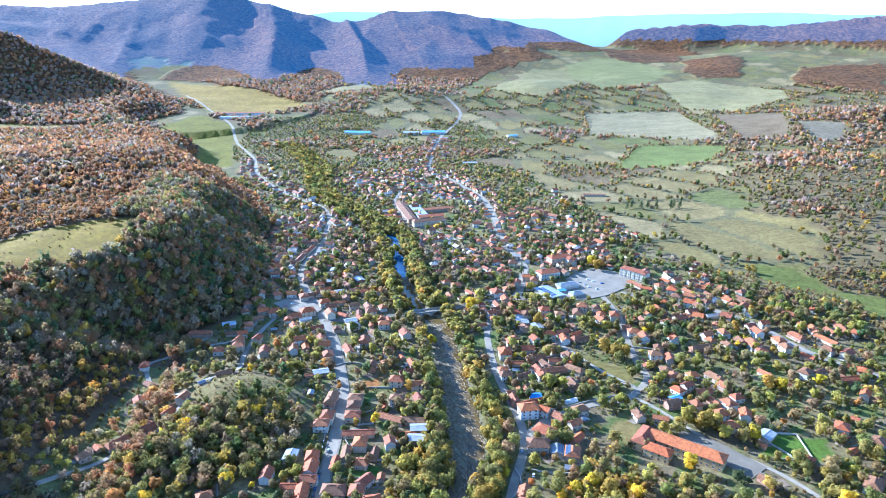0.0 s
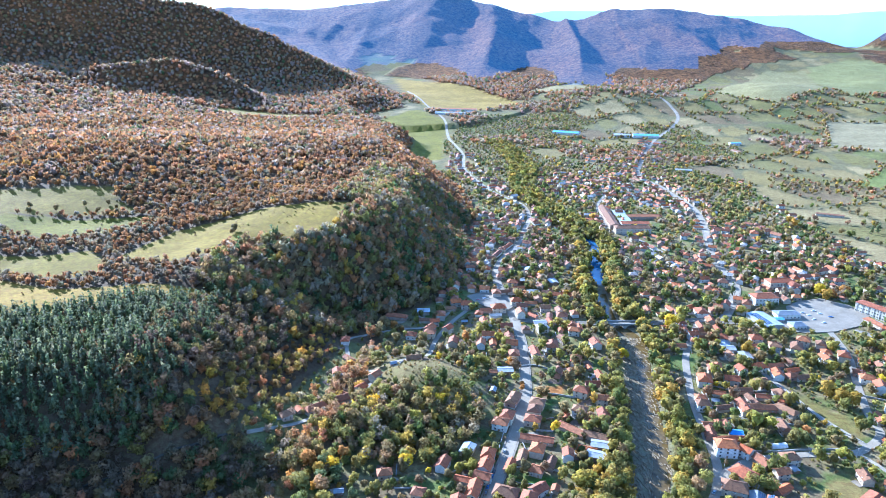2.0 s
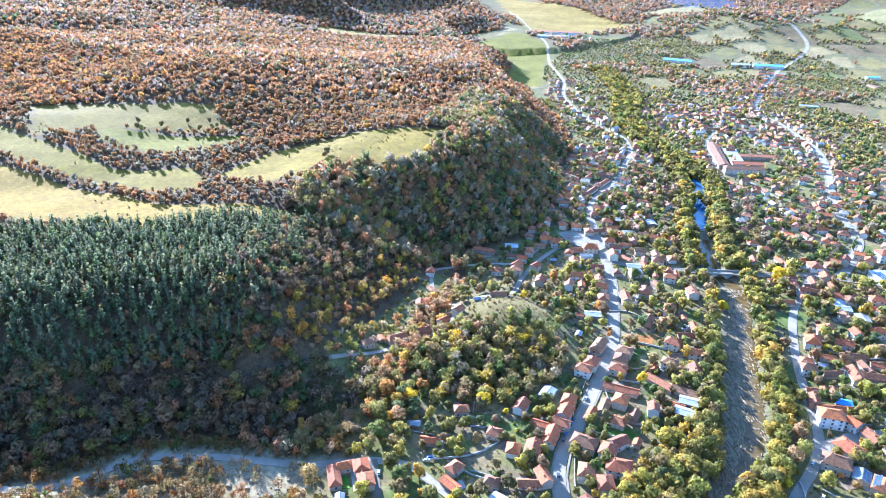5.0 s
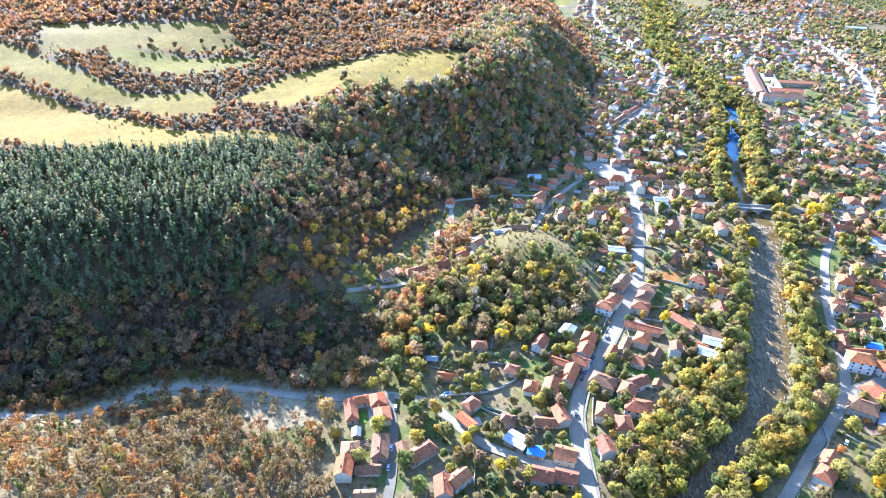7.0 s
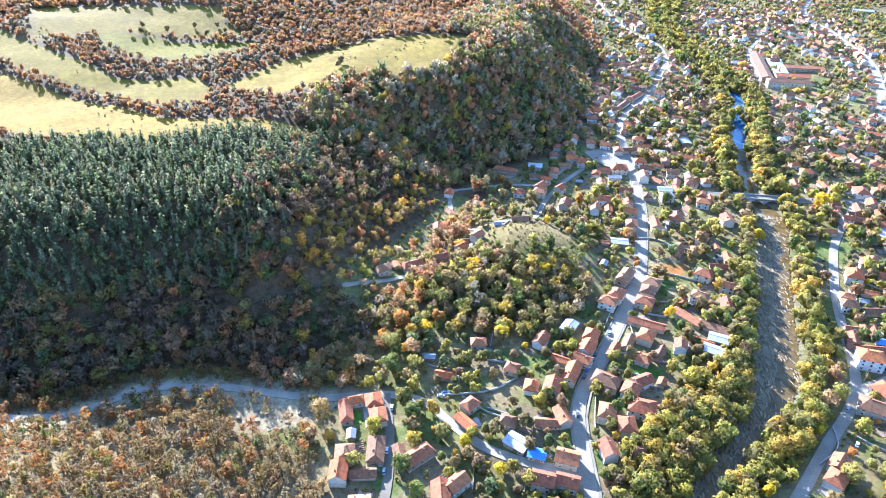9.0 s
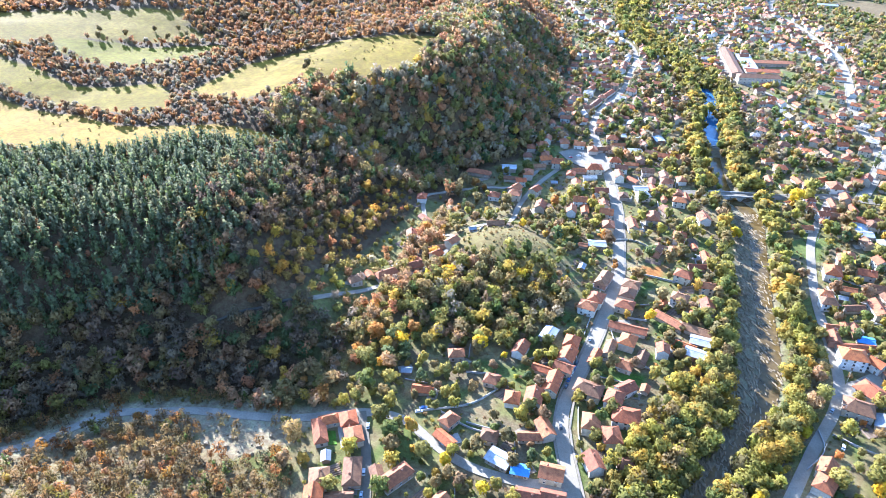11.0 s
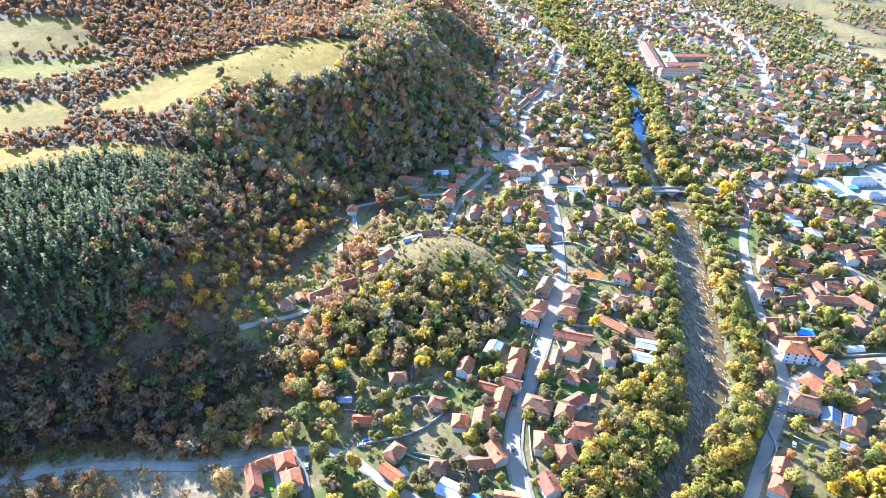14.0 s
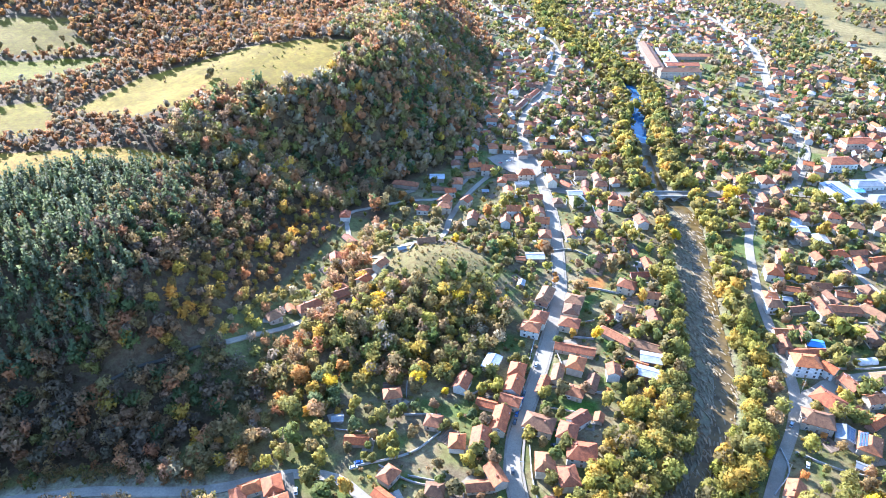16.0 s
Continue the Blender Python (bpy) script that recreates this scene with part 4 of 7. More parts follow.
MARKET_STREET = [
    (101, 740, 172, 'n'), (87, 718, 81, 'h'), (79, 711, 170, 'n'), (109, 729, 82, 'h'), (102, 711, 76, 'h'), (61, 692, 108, 'H'),
    (74, 703, 104, 'n'), (49, 703, 46, 'B'), (39, 686, 106, 'n'), (33, 602, 20, 'B'), (69, 671, 100, 'g'), (59, 659, 104, 'b'),
    (60, 637, 10, 'b'), (51, 629, 26, 'n'), (53, 620, 3, 'n'), (77, 633, 1, 'h'), (87, 629, 107, 'h'), (68, 608, 5, 'h'),
    (82, 597, 114, 'g'), (81, 612, 13, 'm'), (95, 601, 104, 'm'), (108, 640, 9, 'h'), (111, 620, 33, 'n'), (123, 629, 0, 'h'),
    (142, 634, 83, 'H'),
]
EAST_STREETS_A = [
    (251, 759, 64, 'g'), (228, 720, 121, 'B'), (237, 706, 150, 'b'), (263, 696, 149, 'h'), (241, 677, 144, 'n'),
    (243, 663, 149, 'n'), (260, 675, 147, 'h'), (277, 680, 144, 'g'), (299, 705, 142, 'g'), (313, 715, 47, 'n'),
    (269, 658, 148, 'h'), (335, 674, 118, 'B'), (317, 655, 143, 'n'), (323, 647, 50, 'h'), (361, 631, 139, 'G'),
    (396, 643, 133, 'n'), (265, 622, 149, 'h'), (255, 626, 144, 'n'), (294, 621, 138, 'h'), (277, 604, 60, 'n'),
    (276, 584, 100, 'h'), (257, 578, 25, 'h'), (243, 555, 18, 'B'), (257, 568, 112, 'n'), (269, 560, 99, 'g'),
    (284, 565, 92, 'g'), (293, 560, 101, 'H'), (309, 584, 100, 'h'),
]
EAST_STREETS_B = [
    (325, 604, 11, 'n'), (308, 597, 14, 'n'), (296, 546, 3, 'n'), (322, 567, 102, 'h'), (321, 552, 103, 'h'),
    (345, 578, 109, 'G'), (368, 590, 79, 'G'), (370, 571, 113, 'B'), (364, 604, 100, 'n'), (385, 591, 99, 'b'),
    (398, 593, 88, 'G'), (405, 584, 114, 'n'), (358, 547, 124, 'h'), (371, 539, 37, 'h'), (334, 537, 128, 'b'),
    (361, 517, 137, 'b'), (314, 503, 38, 'h'), (327, 505, 32, 'g'), (341, 503, 124, 'b'), (348, 496, 6, 'B'),
    (366, 505, 138, 'h'),
]
SCHOOL_QUARTER_A = [
    (285, 484, 178, 'b'), (280, 505, 119, 'b'), (233, 498, 118, 'G'), (235, 481, 116, 'g'), (203, 480, 28, 'n'),
    (215, 475, 5, 'b'), (215, 500, 11, 'n'), (194, 476, 123, 'n'), (194, 505, 90, 'h'), (178, 490, 133, 's'),
    (151, 438, 99, 'g'), (167, 435, 161, 'b'), (182, 454, 16, 'g'), (188, 464, 28, 'u'), (201, 454, 111, 'n'),
    (217, 459, 104, 'b'), (227, 454, 105, 'h'), (238, 464, 16, 'n'), (233, 438, 73, 'g'), (214, 438, 19, 'h'),
    (214, 422, 20, 'h'), (237, 412, 42, 'm'), (229, 401, 133, 's'), (251, 382, 134, 'n'), (297, 420, 55, 'h'),
    (290, 408, 44, 'b'), (290, 394, 28, 's'), (313, 402, 40, 'h'),
]
SCHOOL_QUARTER_B = [
    (343, 467, 53, 'n'), (316, 434, 127, 's'), (280, 355, 49, 'H'), (214, 360, 117, 'b'),
]
PARK_STREET = [
    (150, 648, 166, 'h'), (165, 648, 84, 'n'), (166, 630, 88, 'n'), (179, 625, 83, 'h'), (193, 618, 171, 'n'),
    (185, 598, 177, 'n'), (188, 585, 177, 'h'), (194, 572, 87, 'h'), (232, 644, 99, 'B'), (229, 603, 97, 'g'),
    (222, 571, 97, 'h'), (194, 536, 177, 'h'), (202, 553, 81, 'n'), (205, 530, 83, 'g'), (181, 523, 90, 'b'),
    (197, 497, 91, 'h'), (131, 585, 31, 'b'), (138, 574, 26, 'b'), (129, 603, 129, 'b'), (79, 621, 87, 'm'), (91, 637, 3, 'n'),
    (69, 571, 94, 'n'), (58, 647, 17, 'b'), (75, 656, 106, 'b'), (70, 637, 24, 'n'), (104, 626, 23, 'b'), (118, 590, 24, 'b'),
]
HILL_ROW = [
    (-202, 446, 75, 'n'), (-212, 440, 40, 'b'), (-207, 429, 70, 'n'), (-221, 424, 150, 's'), (-216, 412, 50, 'g'), (-229, 409, 60, 's'), (-228, 393, 55, 'G'), (-240, 388, 145, 's'), (-243, 374, 60, 'n'), (-262, 512, 110, 'n'),
    (-244, 483, 150, 'b'), (-196, 470, 40, 's'), (-184, 488, 30, 'b'), (-240, 452, 120, 'n'), (-238, 582, 5, 'B'), (-216, 603, 20, 'm'), (-207, 584, 15, 'b'), (-195, 562, 80, 'h'), (-208, 545, 10, 'n'), (-178, 568, 75, 'n'),
]

ROAD_LINES = [(dense(pts, 22), wide) for pts, wide, _ in ROADS]
RIVER_LINE = dense(RIVER, 18)


def off_roads(x, y, room):
    ok = np.ones(len(x), bool)
    for pts, wide in ROAD_LINES:
        lo, hi = pts.min(0) - wide - room, pts.max(0) + wide + room
        k = np.nonzero((x > lo[0]) & (x < hi[0]) & (y > lo[1]) & (y < hi[1]))[0]
        if len(k):
            ok[k] &= line_distance(x[k], y[k], pts)[0] > wide / 2 + room
    return ok


def in_meadow(x, y):
    hit = np.zeros(len(x), bool)
    for outline, _ in MEADOWS:
        hit |= inside(x, y, outline)
    return hit


def in_squares(x, y):
    return inside(x, y, [(145, 745), (165, 770), (190, 786), (220, 772), (234, 745), (216, 710), (186, 686), (160, 674), (124, 672), (120, 704)]) | inside(x, y, [(-190, 660), (-160, 686), (-126, 650), (-134, 632), (-176, 644)]) | inside(x, y, [(172, 425), (204, 412), (226, 378), (206, 362), (190, 380)]) | inside(x, y, [(120, 440), (150, 445), (152, 410), (126, 396)])


rng = random.Random(11)
MODELS = {}
HOMES = []  # x, y, radius of every building


def settle(x, y):
    return float(land(np.array([x]), np.array([y]))[0])


def put_house(x, y, turn, kind):
    """One building of a kind; the first of each model is built, the rest are copies."""
    kinds = HOUSE_KINDS[kind]
    k = rng.randrange(len(kinds))
    at = pose(x, y, settle(x, y) + 0.15, 0, 0, turn + (180 if rng.random() < 0.5 else 0))
    s = (rng.uniform(0.94, 1.06), rng.uniform(0.94, 1.06), rng.uniform(0.93, 1.1))
    if (kind, k) not in MODELS:
        ob = MODELS[kind, k] = build_house(*kinds[k])
        ob.matrix_basis = at
    else:
        ob = copy_thing(MODELS[kind, k], at)
        ob.scale = s
    l, w = kinds[k][2:4]
    HOMES.append((x, y, (l + w) / 4 + 0.5))
    return ob


FAR_GEO, FAR_SLOTS = ([], []), []


def add_far_house(x, y, turn, kind):
    """A house of the distant streets, joined into one mesh with its neighbours."""
    _, _, l, w, storeys, rise, hip = rng.choice(HOUSE_KINDS[kind])[:7]
    h, z, a = storeys * 2.8 + 0.2, settle(x, y) + 0.1, radians(turn)
    pieces = [(wall_geo(l, w, h, 0 if hip else rise), 0), (roof_geo(l, w, h, rise, hip), 1)]
    if kind not in "bBs":
        for side in (-1, 1):
            for k in (-0.28, 0.24):
                for s in range(int(storeys + 0.4)):
                    pieces.append((box(k * l - 0.6, side * w / 2 - 0.06, 0.9 + 2.8 * s, k * l + 0.6, side * w / 2 + 0.06, 2.3 + 2.8 * s), 2))
        pieces.append((box(0.15 * l, 0.3, h + 0.4 * rise, 0.15 * l + 0.8, 1.1, h + rise + 0.7), 0))
    for geo, slot in pieces:
        v, f = moved(geo, x, y, z, a)
        k = len(FAR_GEO[0])
        FAR_GEO[0].extend(v)
        FAR_GEO[1].extend(tuple(q + k for q in p) for p in f)
        FAR_SLOTS.extend([slot] * len(f))
    HOMES.append((x, y, (l + w) / 4 + 0.5))


NEAREST = 330
ALL_HOMES = [h for quarter in (LANE_A, LANE_B, LOWER_VILLAGE, EAST_BANK_A, EAST_BANK_B, CROSSROADS_A, CROSSROADS_B, UPPER_STREET_A, UPPER_STREET_B, HILLSIDE_QUARTER_A, HILLSIDE_QUARTER_B,
                               MARKET_STREET, EAST_STREETS_A, EAST_STREETS_B, SCHOOL_QUARTER_A, SCHOOL_QUARTER_B, PARK_STREET, HILL_ROW) for h in quarter]
ALL_HOMES.sort(key=lambda h: math.hypot(h[0], h[1] - 250))
for k, (hx, hy, turn, kind) in enumerate(ALL_HOMES):
    (put_house if k < NEAREST else add_far_house)(hx, hy, turn, kind)

# farther streets, houses in rows on both sides
for line, first, last, gap in ((MAIN_ROAD, 14, 22, 15), (FAR_STREET, 4, 10, 14), (UPPER_LANE, 0, 3, 18), (FACTORY_LANE, 1, 4, 20), ([(-150, 1330), (-60, 1250), (20, 1180), (90, 1100)], 0, 3, 16),
                                ([(84, 960), (150, 930), (200, 870), (240, 800)], 0, 3, 15), ([(82, 1068), (150, 1040), (215, 960)], 0, 2, 15), ([(-171, 960), (-130, 1000), (-120, 1060)], 0, 2, 16),
                                ([(104, 800), (170, 830), (230, 850)], 0, 2, 15), ([(60, 900), (0, 880), (20, 800), (60, 780)], 0, 3, 15), ([(19, 1320), (-60, 1500), (-160, 1600)], 0, 2, 22)):
    path = dense(line[first:last + 1], gap)
    for i in range(1, len(path) - 1):
        tx, ty = path[i + 1] - path[i - 1]
        turn = math.degrees(math.atan2(ty, tx))
        for side in (-1, 1):
            for row in (0, 1):
                off = side * (rng.uniform(9, 13) + row * rng.uniform(15, 22))
                n = math.hypot(tx, ty)
                x, y = path[i][0] + ty / n * off + rng.uniform(-2, 2), path[i][1] - tx / n * off + rng.uniform(-2, 2)
                if rng.random() < 0.15 + 0.25 * row or any(math.hypot(x - a, y - b) < r + 6.5 for a, b, r in HOMES):
                    continue
                if min(line_distance(np.array([x]), np.array([y]), q)[0][0] for q in (RIVER, MAIN_ROAD, FAR_STREET)) < 9:
                    continue
                add_far_house(x, y, turn + rng.uniform(-10, 10) + rng.choice((0, 90)), rng.choice("hnngGbbbns"))
# houses and outbuildings close together behind the street fronts
spots = np.random.RandomState(12).uniform((-330, 600), (420, 1420), (9000, 2))
a, b = spots.T
keep = inside(a, b, VILLAGE) & ~inside(a, b, HILLS) & (fractal(a, b, 130, 77) > 0.42 + 0.13 * (b > 920)) & ~in_squares(a, b) & ~in_meadow(a, b) & (line_distance(a, b, RIVER)[0] > 36)
spots = spots[keep]
spots = spots[off_roads(spots[:, 0], spots[:, 1], 6.5)]
near = np.min([line_distance(spots[:, 0], spots[:, 1], q[0])[0] for q in ROADS], 0)
for (x, y), d in zip(spots, near):
    if d > 70 and rng.random() < 0.6 or min(math.hypot(x - p, y - q) - r for p, q, r in HOMES) < 7.2:
        continue
    add_far_house(float(x), float(y), 20 + 90 * rng.randrange(2) + rng.uniform(-14, 14), rng.choice("nngbbbhgss"))
tagged(new("far_houses", mesh_of("far_houses", FAR_GEO, TOWN_WALL, TOWN_ROOF, GLASS, slots=FAR_SLOTS)), "distant village houses with pale walls and red tile roofs", "houses", kind="stuff")


# ---------------------------------------------------------------- larger buildings
def wing(house, x, y, turn, l, w, h, rise, hip, wall, roof, storeys, rows, ends=2, base=1.0):
    """One wing of a larger building, as parts of it."""
    m = pose(x, y, 0, 0, 0, turn)
    part("wall", mesh_of("wall", wall_geo(l, w, h, 0 if hip else rise), wall), house, at=m)
    part("roof", mesh_of("roof", roof_geo(l, w, h, rise, hip), roof), house, at=m)
    part("ridge", mesh_of("ridge", ridge_geo(l, w, h, rise, hip), roof), house, at=m)
    for s in range(storeys):
        z = base + s * (h - 0.4) / storeys
        for side in (-1, 1):
            for k in range(rows):
                part("window", WINDOW, house, at=m @ pose((k + 0.5) / rows * l - l / 2, side * w / 2, z, 0, 0, 0 if side > 0 else 180))
            for k in range(ends):
                part("window", WINDOW, house, at=m @ pose(side * l / 2, ((k + 0.5) / ends - 0.5) * w, z, 0, 0, -90 if side > 0 else 90))


def big_building(label, x, y, turn, category="building"):
    HOMES.append((x, y, 14))
    return thing("building", label, category, at=pose(x, y, settle(x, y) + 0.1, 0, 0, turn))


school = big_building("long ochre school with orange-red hipped tile roofs", 168, 395, -37, "school")
wing(school, 2, 1, 0, 56, 12.5, 7.2, 3.4, 6, OCHRE, ROOF, 2, 14)
wing(school, -24, -4, 90, 24, 12, 7.0, 3.4, 5.5, OCHRE, ROOF, 2, 5)
wing(school, -11, -14, 0, 18, 10, 6.4, 3.0, 4.6, OCHRE, ROOF, 2, 4)
for hx, hy in ((150, 408), (185, 382), (140, 385), (158, 380), (196, 374)):
    HOMES.append((hx, hy, 11))
farmstead = thing("farmstead", "farmhouse wings with orange hipped roofs round a green courtyard", "house", at=pose(-183, 262, settle(-183, 262) + 0.2, 0, 0, -49))
for _x, _y, _turn, _l, _w, _h, _n in ((-1.6, -9.4, 0, 17, 6.4, 3.9, 4), (-8.2, -3.6, 90, 10, 6.0, 3.9, 2), (-4.8, 6.6, 0, 9.5, 8.4, 5.2, 2), (7.3, 7.7, 0, 10, 8.6, 5.2, 2), (1.4, 6.4, 0, 5, 5.6, 3.6, 1)):
    wing(farmstead, _x, _y, _turn, _l, _w, _h, 2.1, 2.8 if _l > 6 else 0, WALL, ROOF, 1, _n, 1)
part("canopy", mesh_of("canopy", joined(box(-3, -2.4, 2.7, 3, 2.4, 2.85), box(-2.9, -2.3, -1, -2.7, -2.1, 2.7), box(2.7, -2.3, -1, 2.9, -2.1, 2.7)), GREY_METAL), farmstead, "grey sheet canopy", at=pose(-8.6, 3.4, 0, 0, 0, 90))
part("yard", mesh_of("yard", box(-8, -1.4, -1.5, 10, 1.4, 0.1), YARD), farmstead, at=pose(0, 1.6, 0))
HOMES += [(-191, 257, 8), (-182, 271, 7), (-172, 262, 7), (-185, 259, 9), (-178, 266, 7)]
_lawn = patch("lawn", [(-189.5, 261), (-185.5, 263), (-179.5, 255.5), (-183.5, 253.5)], 0.3, EARTH, "small bright green lawn in a farm courtyard")
_lawn.data.color_attributes.new("cover", "FLOAT_COLOR", "POINT").data.foreach_set("color", [0.10, 0.19, 0.03, 0] * len(_lawn.data.vertices))
town_hall = big_building("white three-storey office block with a low red roof", 234, 748, -46)
wing(town_hall, 0, 0, 0, 34, 12, 10.2, 1.6, 5.5, WALL, ROOF, 3, 12, 3)
for k in range(6):
    part("pier", mesh_of("pier", box(-0.2, -0.25, 0, 0.2, 0.25, 10), PLASTIC), town_hall, at=pose(-15 + 6 * k, -6.15, 0))
HOMES += [(225, 757, 10), (244, 738, 10)]
culture_house = big_building("pale public building with red hipped roof beside the plaza", 152, 806, 22)
wing(culture_house, 0, 0, 0, 30, 14, 9, 2.6, 5, WALL, ROOF, 2, 8, 3)
wing(culture_house, 10, -10, 90, 14, 12, 8, 2.2, 5, WALL, ROOF, 2, 4, 2)
library = big_building("cream two-storey public building with a red hipped roof", 128, 750, 22)
wing(library, 0, 0, 0, 26, 16, 8.4, 2.8, 6, WALL, ROOF, 2, 7, 3)
HOMES += [(138, 812, 10), (165, 800, 10), (120, 745, 9), (137, 756, 9)]
hall = big_building("market hall with solar panels on a pale shallow roof", 122, 690, 118, "market hall")
part("wall", mesh_of("wall", wall_geo(34, 19, 5.0, 1.3), CONCRETE), hall)
part("roof", mesh_of("roof", roof_geo(34, 19, 5.0, 1.3, 0, 0.5), METAL), hall)
_panel = mesh_of("solar_panel", box(-1.55, -0.9, 0, 1.55, 0.9, 0.06), SOLAR)
for i in range(8):
    for j in range(3):
        part("solar_panel", _panel, hall, at=pose(-12 + 3.3 * i, 2.2 + 2.2 * j, 6.75 - 0.137 * (2.2 + 2.2 * j), -7.8, 0, 0))
annex = big_building("grey metal-roofed hall on the plaza edge", 146, 716, 20, "hall")
wing(annex, 0, 0, 0, 24, 12, 4.6, 1.8, 5, WALL, GREY_METAL, 1, 6)
annex = big_building("small grey-roofed pavilion by the green", 152, 690, 20, "hall")
wing(annex, 0, 0, 0, 14, 11, 4.0, 2.0, 5, WALL, GREY_METAL, 1, 4)
annex = big_building("stall under a bright blue awning", 137, 701, 20, "stall")
wing(annex, 0, 0, 0, 8, 6, 3.0, 0.8, 0, OLD_WALL, BLUE, 1, 2)
_green = patch("lawn", [(158, 712), (178, 702), (172, 692), (154, 700)], 0.62, EARTH, "small green lawn on the plaza")
me = _green.data
me.color_attributes.new("cover", "FLOAT_COLOR", "POINT").data.foreach_set("color", [0.13, 0.21, 0.05, 1] * len(me.vertices))
HOMES += [(110, 700, 9), (130, 678, 9), (160, 722, 8)]

factory = big_building("old factory range with red tile roofs round a yard", -40, 1010, 0, "factory")
wing(factory, -22, 42, 104, 120, 14, 7, 2.6, 0, OLD_WALL, OLD_ROOF, 2, 16)
wing(factory, 18, -22, 18, 52, 15, 8.5, 2.8, 5, OLD_WALL, OLD_ROOF, 2, 10)
wing(factory, 20, 14, 18, 42, 15, 6, 2.0, 0, OLD_WALL, ROOF, 1, 8)
wing(factory, 32, 64, 18, 54, 14, 5.5, 2.0, 0, OLD_WALL, OLD_ROOF, 1, 8)
part("flat_roof", mesh_of("flat_roof", joined(box(-9, -34, -2, 9, 34, 5.6), box(-9.4, -34.4, 5.6, 9.4, 34.4, 6.0)), METAL), factory, "pale flat roof", at=pose(-2, 52, 0, 0, 0, 14))
part("awning", mesh_of("awning", joined(box(-16, -3, 3.4, 16, 3, 3.6), box(-15, -2.5, -1, -14.6, -2.1, 3.4), box(14.6, -2.5, -1, 15, -2.1, 3.4)), BLUE), factory, "blue sheet canopy", at=pose(14, 2, 0, 0, 0, 18))
for k in range(-3, 6):
    HOMES.append((-40 - 22 - 12 * k * 0.25, 1052 + 12 * k, 11))
HOMES += [(-20 + 9 * k, 985 + 3 * k, 12) for k in range(-2, 4)] + [(-25 + 9 * k, 1030 + 3 * k, 14) for k in range(-1, 5)] + [(-10, 1072, 20)]


def long_shed(label, x, y, turn, l, w, h, wall, roof, bays):
    shed = big_building(label, x, y, turn, "shed")
    part("wall", mesh_of("wall", wall_geo(l, w, h, w * 0.1), wall), shed)
    part("roof", mesh_of("roof", roof_geo(l, w, h, w * 0.1, 0, 0.6), roof), shed)
    for k in range(bays):
        part("window", WINDOW, shed, at=pose((k + 0.5) / bays * l - l / 2, -w / 2, h * 0.4, 0, 0, 180))


long_shed("long white farm shed with a faded red roof in the valley", -668, 2190, 8, 150, 26, 7, PLASTIC, OLD_ROOF, 20)
long_shed("white farm shed with blue stripes below the long barn", -660, 2110, 8, 100, 24, 6, PLASTIC, METAL, 12)
long_shed("blue metal-roofed workshop at the village edge", -249, 1925, -8, 75, 30, 6, WALL, BLUE, 10)
long_shed("blue and grey roofed workshop hall", -30, 1960, 8, 70, 30, 7, WALL, BLUE, 10)
long_shed("grey metal-roofed workshop hall", -95, 1950, 5, 45, 26, 6, WALL, METAL, 6)
long_shed("small blue-roofed field barn", 200, 1900, 20, 28, 16, 6, WALL, BLUE, 4)
long_shed("white-roofed low shed at the field edge", 63, 1510, 0, 34, 14, 4, WALL, METAL, 5)
long_shed("brown-roofed low stable at the field edge", 280, 1180, -8, 40, 9, 3.5, OLD_WALL, OLD_ROOF, 5)
long_shed("red-roofed byre standing in the fields", 196, 1800, -65, 40, 10, 3.5, OLD_WALL, OLD_ROOF, 5)

# arched bridge over the river
bridge = thing("bridge", "stone road bridge with arches and pale parapets over the river", "bridge", at=pose(-14, 646.5, 0, 0, 0, 18.4))
_l, _r = 52.0, 4.2
for side in (-1, 1):
    v, f = [], []
    n = 96
    for k in range(n + 1):
        x = -_l / 2 + _l * k / n
        u = (x + _l / 2) % 13 - 6.5
        arch = math.sqrt(max(0, 5.4 ** 2 - u * u)) * 0.78 - 4.6
        low = arch if abs(u) < 5.4 and abs(x) < 25.5 else -6.0
        for y in (side * _r, side * (_r - 0.7)):
            v += [(x, y, low), (x, y, 0.4)]
    for k in range(n):
        a, b = 4 * k, 4 * k + 4
        f += [(a, b, b + 1, a + 1), (a + 2, a + 3, b + 3, b + 2), (a, a + 2, b + 2, b), (a + 1, b + 1, b + 3, a + 3)]
    part("spandrel", mesh_of("spandrel", (v, f), STONE), bridge)
    part("parapet", mesh_of("parapet", joined(box(-_l / 2, side * _r - 0.22, 0.4, _l / 2, side * _r + 0.22, 1.45), box(-_l / 2, side * _r - 0.3, 1.45, _l / 2, side * _r + 0.3, 1.6)), CONCRETE), bridge)
part("deck", mesh_of("deck", box(-_l / 2, -_r, -0.5, _l / 2, _r, 0.42), ASPHALT), bridge)
for k in range(5):
    x = -26 + 13 * k
    if 0 < k < 4:
        part("pier", mesh_of("pier", joined(box(-1.1, -_r + 0.1, -6, 1.1, _r - 0.1, -1.5), moved(drum(1.1, 1.1, -6, -2.2), y=-_r), moved(drum(1.1, 1.1, -6, -2.2), y=_r)), STONE), bridge, at=pose(x, 0, 0))
weir = thing("weir", "low concrete weir across the river", "weir", at=pose(-51, 757, 0, 0, 0, 12), data=mesh_of("weir", joined(box(-11, -1, -6, 11, 1, -2.3), box(-11, -3, -6, 11, -1, -3.2)), CONCRETE))


# ---------------------------------------------------------------- trees
npr = np.random.RandomState(5)


def unit(v):
    return v / np.maximum(np.linalg.norm(v, axis=-1, keepdims=True), 1e-6)


